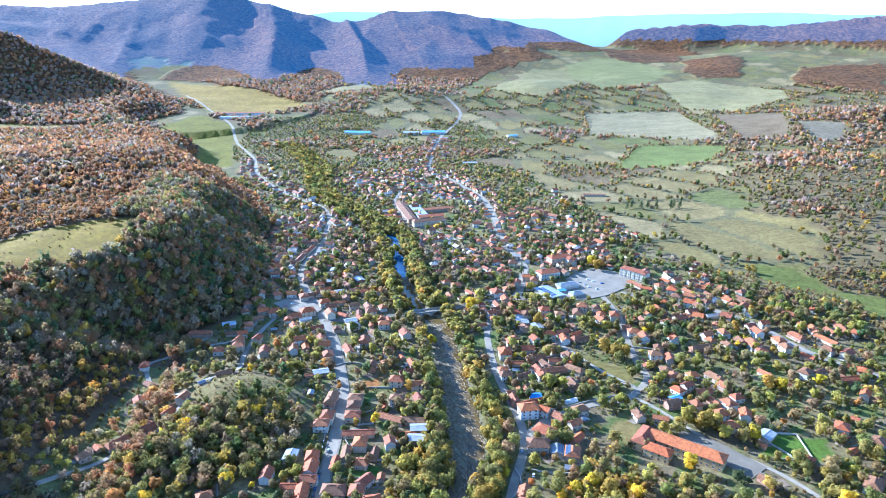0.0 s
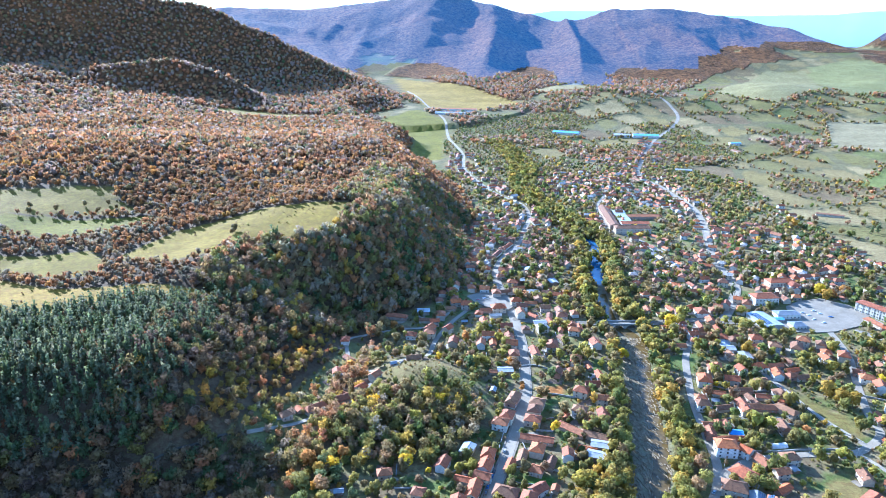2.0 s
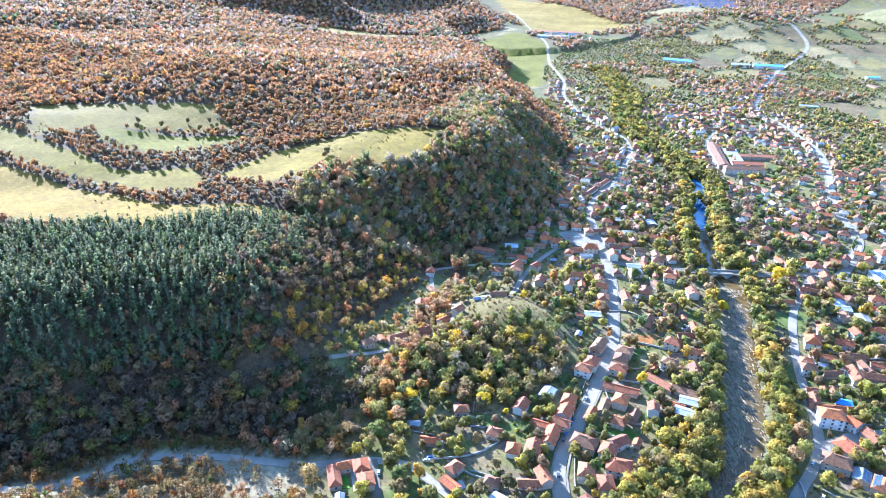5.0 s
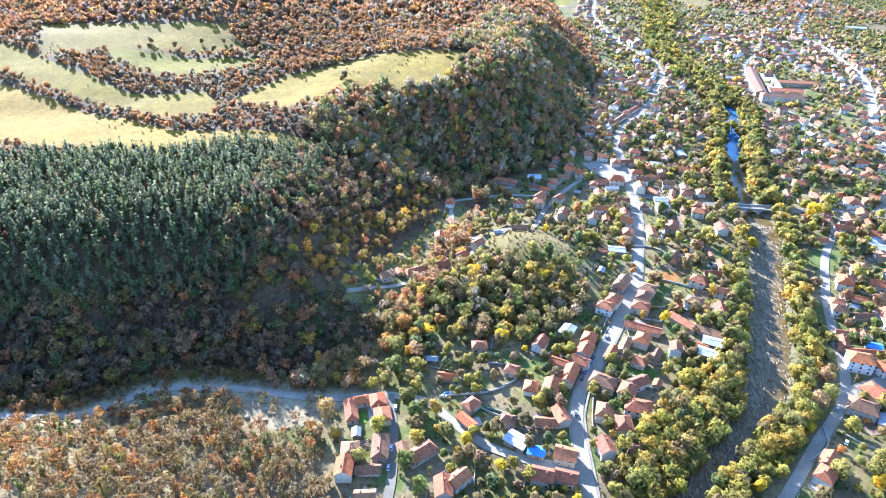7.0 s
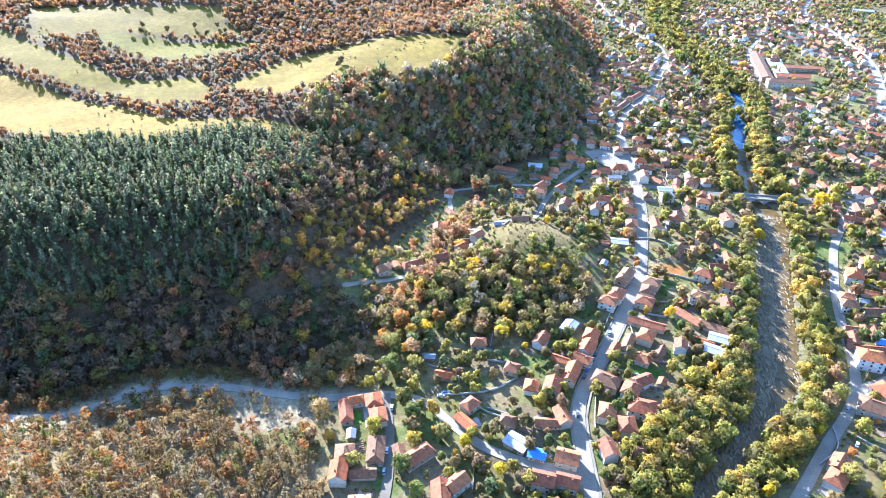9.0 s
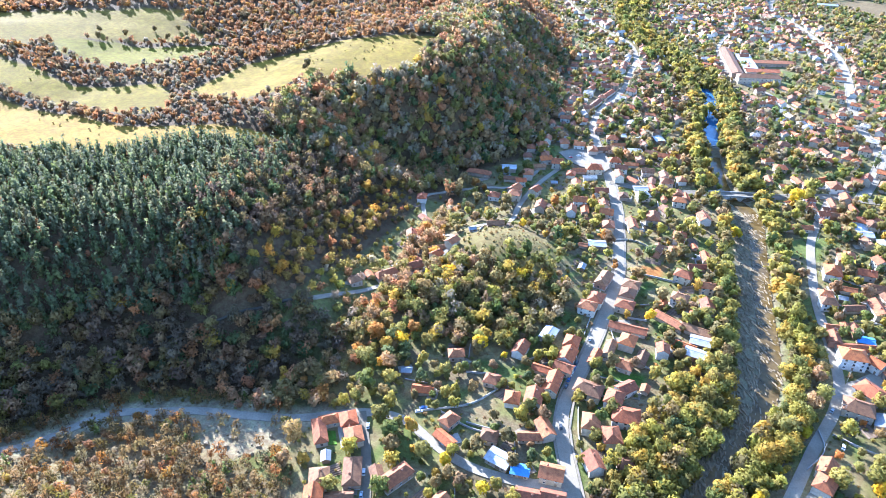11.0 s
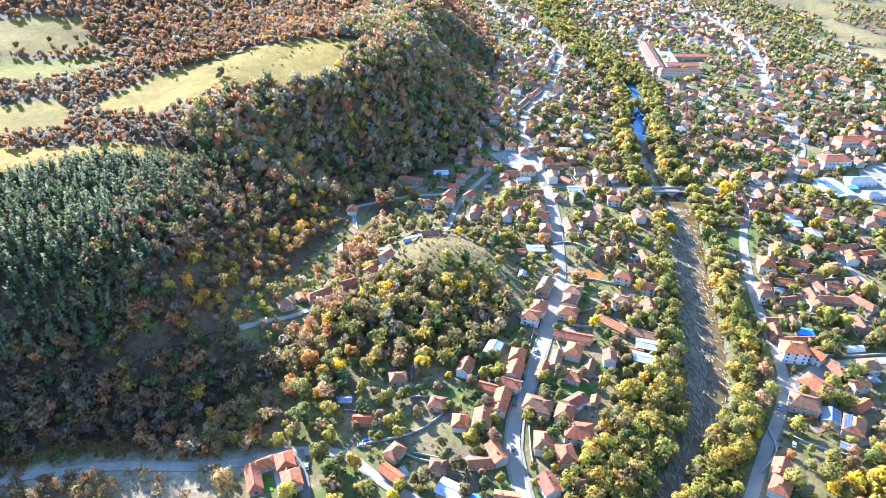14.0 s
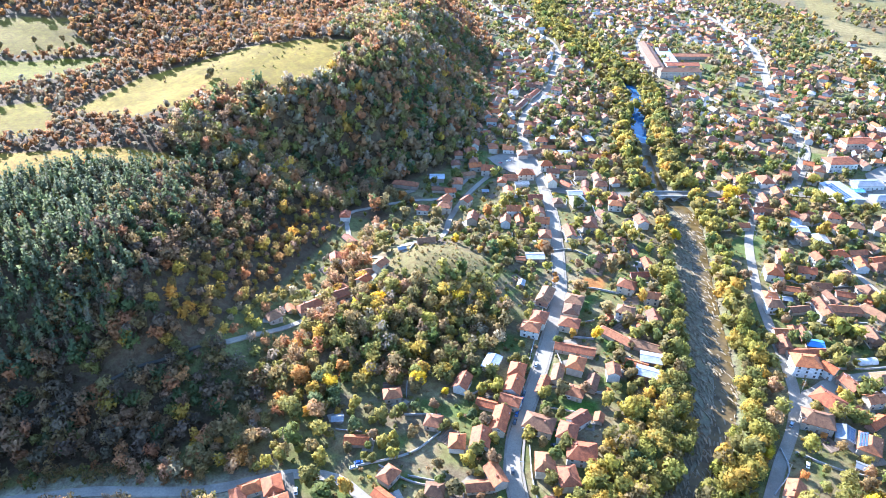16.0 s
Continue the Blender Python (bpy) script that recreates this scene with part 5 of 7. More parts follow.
def leaf_cloud(count, blobs, size, seed, flat=0.42):
    """Small tilted leaf clumps over the skins of several rounded masses: corners, faces and the way each clump leans."""
    r = np.random.RandomState(seed)
    b = np.array(blobs, float)
    which = r.choice(len(b), count, p=b[:, 3] ** 2 / (b[:, 3] ** 2).sum())
    d = r.normal(size=(count, 3))
    d[:, 2] = d[:, 2] * 0.8 + 0.25
    d = unit(d)
    p = b[which, :3] + d * (b[which, 3] * r.uniform(0.62, 1.06, count))[:, None]
    n = unit(d + r.normal(size=(count, 3)) * flat)
    u = unit(np.cross(n, r.normal(size=(count, 3))))
    w = np.cross(n, u)
    s = size * r.uniform(0.6, 1.35, count)[:, None]
    q = [p + s * (a * u * r.uniform(0.7, 1.25, (count, 1)) + c * w * r.uniform(0.7, 1.25, (count, 1))) + n * s * r.uniform(-0.2, 0.2, (count, 1)) for a, c in ((-0.6, -0.45), (0.65, -0.3), (0.0, 0.75))]
    k = np.arange(count * 3).reshape(-1, 3)
    lean = unit(0.4 * d + 0.8 * unit(p - b[0, :3]) + 0.3 * n)
    return np.stack(q, 1).reshape(-1, 3), np.concatenate([k, k[:, 2:]], 1), np.repeat(lean, 3, axis=0)


def crown_blobs(seed, high, wide, base, n):
    r = random.Random(seed)
    out = [(0, 0, base + (high - base) * 0.55, wide * 0.62)]
    for k in range(n):
        a, z = math.tau * k / n + r.uniform(-0.4, 0.4), r.uniform(0.2, 0.85)
        d = wide * 0.55 * math.sqrt(max(0.1, 1 - (2 * z - 1) ** 2)) * r.uniform(0.7, 1.15)
        out.append((d * math.cos(a), d * math.sin(a), base + (high - base) * z, wide * r.uniform(0.28, 0.46)))
    return out


def pine_blobs(seed, high, wide):
    """Uneven tufts up a slender crown with a blunt top."""
    r = random.Random(seed)
    out = [(0, 0, high * 0.55, wide * 0.55)]
    for k in range(9):
        t = 0.3 + 0.7 * k / 8
        a, d = k * 2.4 + r.uniform(-0.5, 0.5), wide * 0.42 * (1.15 - t) * r.uniform(0.5, 1.4)
        out.append((d * math.cos(a), d * math.sin(a), high * t - wide * 0.3, wide * (0.62 - 0.36 * t) * r.uniform(0.85, 1.2)))
    return out


def stem(high, thick, seed, limbs=4, reach=2.0):
    """A tapered, slightly bent trunk with limbs."""
    r = random.Random(seed)
    geo = [drum(thick, thick * 0.6, -0.6, high * 0.5, 7), moved(drum(thick * 0.6, thick * 0.2, high * 0.5, high * 0.92, 6), 0.05, 0.04)]
    for k in range(limbs):
        a, z = math.tau * k / limbs + r.uniform(-0.5, 0.5), high * r.uniform(0.35, 0.6)
        v, f = drum(thick * 0.38, thick * 0.1, 0, 1, 5)
        ln = reach * r.uniform(0.8, 1.2)
        geo.append(([(x + math.cos(a) * t * ln, y + math.sin(a) * t * ln, z + t * ln * 0.8) for x, y, t in v], f))
    return joined(*geo)


def octa(wide, low, high, seed):
    r = np.random.RandomState(seed)
    way = np.array([(1, 0, 0), (0, 1, 0), (-1, 0, 0), (0, -1, 0), (0, 0, 1), (0, 0, -1)], float)
    v = way * [wide, wide, (high - low) / 2] * r.uniform(0.8, 1.1, (6, 1)) + [0, 0, (high + low) / 2]
    return v, np.array([(0, 1, 4, 4), (1, 2, 4, 4), (2, 3, 4, 4), (3, 0, 4, 4), (1, 0, 5, 5), (2, 1, 5, 5), (3, 2, 5, 5), (0, 3, 5, 5)]), way


def stacked(*pieces):
    v, f, w, k = [], [], [], 0
    for a, b, c in pieces:
        v.append(np.asarray(a, float))
        f.append(np.asarray(b) + k)
        w.append(c)
        k += len(a)
    return np.concatenate(v), np.concatenate(f), np.concatenate(w)


def pole(high, thick):
    v, f = drum(thick, thick * 0.5, -0.8, high, 4)
    v = np.array(v)
    return v, np.array(f[:4]), unit(v * [1, 1, 0])


def quad_mesh(name, v, f, lean, tint, material):
    """A mesh from arrays; a face that names its last corner twice is a triangle."""
    me = bpy.data.meshes.new(name)
    tri = f[:, 2] == f[:, 3]
    loops = np.concatenate([f[tri][:, :3].ravel(), f[~tri].ravel()])
    sizes = np.concatenate([np.full(tri.sum(), 3), np.full((~tri).sum(), 4)])
    me.vertices.add(len(v))
    me.vertices.foreach_set("co", v.astype(np.float32).ravel())
    me.loops.add(len(loops))
    me.loops.foreach_set("vertex_index", loops.astype(np.int32))
    me.polygons.add(len(sizes))
    me.polygons.foreach_set("loop_start", np.concatenate([[0], np.cumsum(sizes)[:-1]]).astype(np.int32))
    me.update(calc_edges=True)
    c = np.ones((len(v), 4), np.float32)
    c[:, :3] = tint
    me.color_attributes.new("tint", "FLOAT_COLOR", "POINT").data.foreach_set("color", c.ravel())
    me.materials.append(material)
    me.polygons.foreach_set("use_smooth", np.ones(len(sizes), bool))
    me.normals_split_custom_set_from_vertices(lean.astype(np.float32))
    return me


def planted(name, label, category, models, x, y, scale, tint, sink=0.3):
    """One mesh of many trees that nobody could count."""
    if len(x) == 0:
        return
    z = land(x, y) - sink
    turn = npr.uniform(0, math.tau, len(x))
    pick = npr.randint(0, len(models), len(x))
    tall = scale * npr.uniform(0.85, 1.2, len(x))
    V, F, N, C, k = [], [], [], [], 0
    for m, (mv, mf, mn, mc) in enumerate(models):
        i = np.nonzero(pick == m)[0]
        c, s = np.cos(turn[i])[:, None], np.sin(turn[i])[:, None]
        px = (c * mv[:, 0] - s * mv[:, 1]) * scale[i, None] + x[i, None]
        py = (s * mv[:, 0] + c * mv[:, 1]) * scale[i, None] + y[i, None]
        pz = mv[None, :, 2] * tall[i, None] + z[i, None]
        V.append(np.stack([px, py, pz], -1).reshape(-1, 3))
        N.append(np.stack([c * mn[:, 0] - s * mn[:, 1], s * mn[:, 0] + c * mn[:, 1], np.broadcast_to(mn[:, 2], px.shape)], -1).reshape(-1, 3))
        F.append((mf[None] + (np.arange(len(i)) * len(mv))[:, None, None] + k).reshape(-1, 4))
        C.append((np.where(mc[None, :, None] > 0, tint[i][:, None, :], np.array([0.10, 0.08, 0.065]))).reshape(-1, 3))
        k += len(i) * len(mv)
    tagged(new(name, quad_mesh(name, np.concatenate(V), np.concatenate(F), np.concatenate(N), np.concatenate(C), LEAF)), label, category, kind="stuff")


def model(leaves, trunk):
    """Leaves and a trunk as one template, with a mark for which is which."""
    v, f, w = stacked(leaves, trunk)
    return v, f, w, np.concatenate([np.ones(len(leaves[0])), np.zeros(len(trunk[0]))])


BROAD = [model(leaf_cloud(190, crown_blobs(s, 9.5, 4.0, 1.4, 7), 1.3, s), pole(6, 0.22)) for s in range(4)]
ORCHARD = [model(stacked(octa(2.4, 1.2, 7.4, s), leaf_cloud(84, crown_blobs(s + 10, 9.5, 4.2, 1.2, 7), 1.75, s + 30)), pole(4, 0.2)) for s in range(4)]
NEAR_TREES = [model(stacked(octa(2.8, 1.0, 7.4, s), leaf_cloud(330, crown_blobs(s + 10, 9.0, 4.6, 0.8, 11), 0.92, s + 30, 0.5)), pole(4, 0.2)) for s in range(4)]
WOODLAND = [model(stacked(octa(2.3, 1.5, 7.2, s), leaf_cloud(34, crown_blobs(s + 20, 9.5, 4.2, 1.5, 5), 2.35, s + 9)), pole(4, 0.2)) for s in range(4)]
THICKET = [model(leaf_cloud(20, crown_blobs(s + 40, 3.4, 2.0, 0.2, 4), 1.3, s + 40), pole(1, 0.1)) for s in range(3)]
FARWOOD = [model(stacked(octa(5.0, 0, 9, s), leaf_cloud(11, crown_blobs(s + 60, 10, 6.5, 1, 3), 4.2, s + 60)), pole(1, 0.2)) for s in range(3)]
PINES = [model(stacked(octa(1.3, 3.5, 12.5, s), leaf_cloud(62, pine_blobs(s + 80, 15, 4.4), 1.45, s + 80, 0.6)), pole(11, 0.24)) for s in range(4)]
MIDWOOD = [model(stacked(octa(2.3, 1.2, 7.2, s), leaf_cloud(60, crown_blobs(s + 75, 9.0, 4.3, 0.8, 8), 1.6, s + 75, 0.5)), pole(5, 0.18)) for s in range(4)]
TWIGGY = [model(stacked(octa(1.7, 1.5, 6.5, s), leaf_cloud(160, crown_blobs(s + 70, 9.0, 4.3, 0.8, 9), 0.98, s + 70, 0.5)), pole(5, 0.18)) for s in range(4)]
BARE = [model(leaf_cloud(120, crown_blobs(s + 90, 7, 3.2, 0.6, 7), 0.66, s + 90), pole(7, 0.18)) for s in range(3)]

OLIVE, GREEN, DARK, WILLOW = (0.235, 0.205, 0.062), (0.165, 0.18, 0.052), (0.12, 0.145, 0.062), (0.335, 0.275, 0.066)
LIME, YELLOW, GOLD, ORANGE = (0.35, 0.295, 0.06), (0.66, 0.48, 0.035), (0.46, 0.30, 0.06), (0.50, 0.25, 0.075)
RUST, BROWN, DULL, GREY, MAUVE, PINE = (0.41, 0.20, 0.095), (0.31, 0.195, 0.11), (0.255, 0.185, 0.082), (0.31, 0.245, 0.175), (0.33, 0.23, 0.185), (0.125, 0.145, 0.08)


def tints(n, *mix, at=None, size=55):
    """Leaf colours for n trees from pairs of a colour and its share; at their places, like trees stand together."""
    c = np.array([m[0] for m in mix])
    w = np.array([m[1] for m in mix], float)
    if at is None:
        t = c[npr.choice(len(c), n, p=w / w.sum())]
    else:
        u = fractal(at[0], at[1], size, 90, 3)
        u = np.argsort(np.argsort(u)) / max(1, n) + npr.uniform(-0.5, 0.5, n)
        u = np.where(u < 0, u + 1, np.where(u > 1, u - 1, u))
        t = c[np.searchsorted(np.cumsum(w / w.sum()), np.clip(u, 0, 0.999)).clip(0, len(c) - 1)]
    return t * npr.uniform(0.84, 1.16, (n, 1)) * npr.uniform(0.94, 1.06, (n, 3))


def in_view(x, y):
    """The wedge of the plan that the flight looks over."""
    a = np.degrees(np.arctan2(-x, y + 60))
    return (a > -38) & (a < 68)


def scattered(x0, x1, y0, y1, gap):
    gx, gy = np.meshgrid(np.arange(x0, x1, gap), np.arange(y0, y1, gap))
    x, y = gx.ravel() + npr.uniform(-0.48, 0.48, gx.size) * gap, gy.ravel() + npr.uniform(-0.48, 0.48, gx.size) * gap
    k = in_view(x, y)
    return x[k], y[k]


def off_homes(x, y, room):
    h = np.array(HOMES)
    ok = np.ones(len(x), bool)
    for i in range(0, len(x), 2000):
        s = slice(i, i + 2000)
        ok[s] = (np.hypot(x[s, None] - h[None, :, 0], y[s, None] - h[None, :, 1]) > h[None, :, 2] + room).all(1)
    return ok


# woods on the western hills
x, y = scattered(-1500, -150, 90, 1900, 7.2)
hill, foot = inside(x, y, HILLS), line_distance(x, y, FOOT)[0]
dist = np.hypot(x, y)
gone = npr.uniform(size=len(x))
keep = hill & ~in_meadow(x, y) & (foot > 3) & (dist < 1900) & (gone < np.where(dist < 1000, 0.95, 0.58))
x, y, foot, dist = x[keep], y[keep], foot[keep], dist[keep]
free = off_roads(x, y, 2.0) & off_homes(x, y, 2)
x, y, foot, dist = x[free], y[free], foot[free], dist[free]
open_part = (x > -268) & (y < 530) & (y > 425)
pinewood = (foot > 60) & ((foot < 155) | ((foot < 235) & (y < 436))) & (x + 0.35 * (y - 300) < -300) & (y < 480) & ~open_part
bank = ~pinewood & ~open_part & (foot < 175) & (y < 1000)
field_edge = ~pinewood & ~open_part & ~bank & (y < 620) & (dist < 1000)
rest = ~pinewood & ~open_part & ~bank & ~field_edge
px, py = scattered(-620, -300, 140, 490, 5.2)
pf = line_distance(px, py, FOOT)[0]
keep = inside(px, py, HILLS) & (pf > 12) & ((pf < 155) | ((pf < 235) & (py < 436))) & (px + 0.35 * (py - 300) < -298 + 110 * (fractal(px, py, 50, 35) - 0.5)) & ~in_meadow(px, py) & (npr.uniform(size=len(px)) < 0.88 * smooth((pf + 70 * (fractal(px, py, 60, 37) - 0.5) - 30) / 45) + 0.04)
px, py = px[keep], py[keep]
planted("pine_wood", "dense dark green pine wood on the shaded hillside", "pines", PINES, px, py, npr.uniform(0.7, 1.15, len(px)), tints(len(px), (PINE, 6), (DARK, 2), ((0.17, 0.18, 0.11), 2)))
i = np.nonzero(pinewood & (npr.uniform(size=len(x)) < 0.35))[0]
planted("undergrowth", "russet broadleaved undergrowth between the pines", "wood", WOODLAND, x[i] + 3, y[i] + 2, npr.uniform(0.5, 0.85, len(i)), tints(len(i), (RUST, 3), (BROWN, 3), (DULL, 3), (ORANGE, 0.5)))
bx, by = scattered(-500, -150, 120, 1000, 5.8)
bf = line_distance(bx, by, FOOT)[0]
keep = inside(bx, by, HILLS) & (bf > 2) & (bf < 175) & ~in_meadow(bx, by) & ~((bf > 60) & (bf < 235) & (bx + 0.35 * (by - 300) < -335) & (by < 480)) & (npr.uniform(size=len(bx)) < np.where(by < 520, 0.97, 0.8)) & ~((bx > -268) & (by < 530) & (by > 425))
bx, by = bx[keep], by[keep]
keep = off_roads(bx, by, 1.6) & off_homes(bx, by, 1.5)
bx, by = bx[keep], by[keep]
sunny = (bx > -300) & (by > 330) & (by < 520)
sparse = sunny & ((bx < -275) | (npr.uniform(size=len(bx)) < 0.8))
bx, by, sunny = bx[sparse | ~sunny], by[sparse | ~sunny], sunny[sparse | ~sunny]
# leaf tints raised to paint sunlight onto the shoulder
planted("scrub", "olive, golden and brown young trees on the hill shoulder, painted sunlit", "shrubs", TWIGGY, bx[sunny], by[sunny], 0.45 + 0.75 * npr.uniform(size=sunny.sum()) ** 1.4, tints(sunny.sum(), (OLIVE, 5), (LIME, 2), (DULL, 3), (GREY, 2), (RUST, 1), (GOLD, 1), at=(bx[sunny], by[sunny])) * np.where(bx[sunny] < -266, 1.0, 1.15)[:, None] * np.where((bx[sunny] < -262)[:, None], (1.15, 0.96, 0.9), (1, 1, 1)))
bx, by = bx[~sunny], by[~sunny]
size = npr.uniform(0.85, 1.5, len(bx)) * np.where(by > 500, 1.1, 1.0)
# shade painted into leaves of the near slope, haze lightened into the far one
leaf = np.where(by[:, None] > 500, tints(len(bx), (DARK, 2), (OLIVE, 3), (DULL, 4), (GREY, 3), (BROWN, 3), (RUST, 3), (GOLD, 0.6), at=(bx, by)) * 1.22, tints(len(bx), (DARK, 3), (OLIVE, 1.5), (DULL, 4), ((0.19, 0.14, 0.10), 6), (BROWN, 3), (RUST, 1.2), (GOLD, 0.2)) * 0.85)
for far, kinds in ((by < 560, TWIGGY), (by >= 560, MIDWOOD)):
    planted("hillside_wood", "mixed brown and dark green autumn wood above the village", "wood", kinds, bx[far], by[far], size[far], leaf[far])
i = np.nonzero(open_part & (npr.uniform(size=len(x)) < 0.85))[0]
planted("scrub", "olive and yellow scrub on the open slope", "shrubs", BROAD, x[i], y[i], npr.uniform(0.3, 0.62, len(i)), tints(len(i), (OLIVE, 4), (DULL, 3), (LIME, 1.3), (GOLD, 0.5), (BROWN, 2), (GREY, 1)))
i = np.nonzero(field_edge)[0]
planted("copse", "russet and grey thickets between the upland meadows", "wood", WOODLAND, x[i], y[i], npr.uniform(0.5, 1.0, len(i)), tints(len(i), (RUST, 4), (BROWN, 3), (GREY, 2.5), (ORANGE, 0.5)))
i = np.nonzero(rest)[0]
leaf = tints(len(i), (DULL, 1), (GREY, 0.7), (MAUVE, 1.6), (BROWN, 3), (RUST, 9), (ORANGE, 1.6), at=(x[i], y[i]), size=110)
for ring, kinds, big in ((dist[i] < 1050, WOODLAND, 1.0), (dist[i] >= 1050, FARWOOD, 0.95)):
    k = i[ring]
    planted("oak_forest", "russet and grey autumn oak forest over the hills", "forest", kinds, x[k], y[k], npr.uniform(0.7, 1.15, len(k)) * big, leaf[ring] * (0.8 if kinds is FARWOOD else 1.0))

# far woods on the mountains and beyond
x, y = scattered(-2600, 2000, 900, 3100, 14.5)
dist = np.hypot(x, y)
thin = (x < -560) | (npr.uniform(size=len(x)) < 0.52)
x, y, dist = x[thin], y[thin], dist[thin]
rise = land(x, y) - plain(x, y)
grove = fractal(x, y, 240, 12)
keep = ((inside(x, y, HILLS) & (dist > 1850) & (dist < 2600)) | (rise + 70 * (fractal(x, y, 180, 63) - 0.5) > 38) | woods(x, y) | ((grove > 0.60) & (dist > 1600) & (dist < 2600))) & ~in_meadow(x, y) & (dist < 3100) & ((rise < 34) | (y < 2750)) & (y - 0.5 * x < 3700)
x, y, rise = x[keep], y[keep], rise[keep]
# tint raised most in blue, painting distance haze into the leaves
planted("mountain_forest", "bare mauve and russet autumn forest on the mountains, tinted bluer for haze", "forest", FARWOOD, x, y, npr.uniform(0.85, 1.35, len(x)), tints(len(x), (DARK, 0.6), (DULL, 2), (GREY, 3), (MAUVE, 5), (BROWN, 4), (RUST, 5), at=(x, y), size=300) * (1.1, 1.14, 1.2), 1.5)

# hedges, thickets and single trees on the eastern fields
x, y = scattered(-400, 1700, 620, 2800, 12.5)
pick, edge = parcel(x, y)
dist = np.hypot(x, y)
hedge = (edge < 4 + dist / 700) & (fractal(x, y, 150, 40) > 0.43)
wild = (fractal(x, y, 240, 12) + 0.36 * smooth((x - 360) / 400) * smooth((1500 - y) / 500) > 0.58) & (dist < 1900) & (npr.uniform(size=len(x)) < 0.75)
lining = np.zeros(len(x), bool)
for outline, _ in MEADOWS[15:]:
    lining |= line_distance(x, y, outline + outline[:1])[0] < 9
hedge |= lining & (npr.uniform(size=len(x)) < 0.75)
keep = (hedge | wild) & ~inside(x, y, HILLS) & ~inside(x, y, VILLAGE) & (~in_meadow(x, y) | lining)
x, y, dist, hedge = x[keep], y[keep], dist[keep], hedge[keep]
free = off_roads(x, y, 3)
x, y, dist, hedge = x[free], y[free], dist[free], hedge[free]
leaf = tints(len(x), (DULL, 4), (BROWN, 2.5), (OLIVE, 4), (GOLD, 0.8), (RUST, 0.5), (GREY, 1.5), (GREEN, 1))
for ring, kinds, big in ((dist < 1300, WOODLAND, 1.0), (dist >= 1300, FARWOOD, 0.68)):
    planted("hedgerow", "brown and olive hedges and thickets along the fields", "hedge", kinds, x[ring], y[ring], npr.uniform(0.4, 0.9, ring.sum()) * big * (1 + dist[ring] / 3000), leaf[ring])
x, y = scattered(250, 900, 240, 760, 7)
keep = ~inside(x, y, VILLAGE) & ~in_meadow(x, y)
x, y = x[keep], y[keep]
planted("scrub", "brown and golden scrub on the eastern slope", "shrubs", WOODLAND, x, y, npr.uniform(0.3, 0.65, len(x)), tints(len(x), (DULL, 4), (BROWN, 3), (OLIVE, 3), (GOLD, 1.2), (GREY, 1.5)))

# trees along the river
x, y = scattered(-480, 60, 180, 1800, 5.7)
bed = line_distance(x, y, RIVER_LINE)[0]
west = x < np.interp(y, [q[1] for q in RIVER], [q[0] for q in RIVER])
keep = (bed > np.where(y < 380, 7.8, np.where(y < 650, np.where(west, 15.0, 11.0), np.where(y < 750, 6.5, np.where(y < 935, 8.5, 1.0))))) & (bed < np.where(y < 640, np.where(west, 25.0, 23.0), 26)) & (npr.uniform(size=len(x)) < np.where(y < 1100, 0.85, 0.5)) & off_roads(x, y, 3.2) & off_homes(x, y, 1.0)
x, y, west = x[keep], y[keep], west[keep]
leaf = tints(len(x), (GREEN, 1), (DULL, 1.4), (OLIVE, 4), (WILLOW, 5), (LIME, 2.4), (GOLD, 2.4), at=(x, y), size=40) * np.where(y > 900, 0.95, 0.98)[:, None]
size = npr.uniform(0.8, 1.55, len(x)) * np.where((y > 400) & (y < 640) & west, 0.85, 1.0)
for i, kinds in ((np.nonzero(y < 480)[0], NEAR_TREES), (np.nonzero((y >= 480) & (y < 800))[0], ORCHARD), (np.nonzero(y >= 800)[0], WOODLAND)):
    planted("riverside_trees", "yellow-green willows and alders crowding the river banks", "trees", kinds, x[i], y[i], size[i], leaf[i])

# golden bushes by the lower road and on the bank below it
for outline, mix in (([(78, 340), (128, 336), (132, 360), (112, 366), (80, 360)], ((GOLD, 4), (YELLOW, 2), (LIME, 2), (OLIVE, 1))), ([(14, 300), (34, 322), (44, 352), (48, 384), (36, 392), (30, 360), (20, 330)], ((GOLD, 3), (LIME, 3), (WILLOW, 2), (YELLOW, 0.8)))):
    x, y = scattered(0, 140, 290, 400, 4.2)
    keep = inside(x, y, outline) & off_roads(x, y, 2.5) & off_homes(x, y, 0.5)
    planted("golden_bushes", "golden-yellow autumn bushes crowding a bank", "shrubs", ORCHARD, x[keep], y[keep], npr.uniform(0.5, 0.95, keep.sum()), tints(keep.sum(), *mix) * 0.92)

# a grove of large trees between the gardens and the river
x, y = scattered(-60, 12, 270, 420, 6.2)
keep = inside(x, y, [(-50, 280), (-14, 292), (-2, 330), (2, 372), (4, 405), (-16, 412), (-22, 385), (-34, 352), (-44, 320)]) & off_homes(x, y, 0.8) & off_roads(x, y, 2)
x, y = x[keep], y[keep]
planted("riverside_grove", "tall olive and golden trees between gardens and river", "trees", NEAR_TREES, x, y, npr.uniform(0.8, 1.4, len(x)), tints(len(x), (GREEN, 1), (OLIVE, 4), (DULL, 2), (WILLOW, 3), (LIME, 2), (GOLD, 2), at=(x, y), size=25))

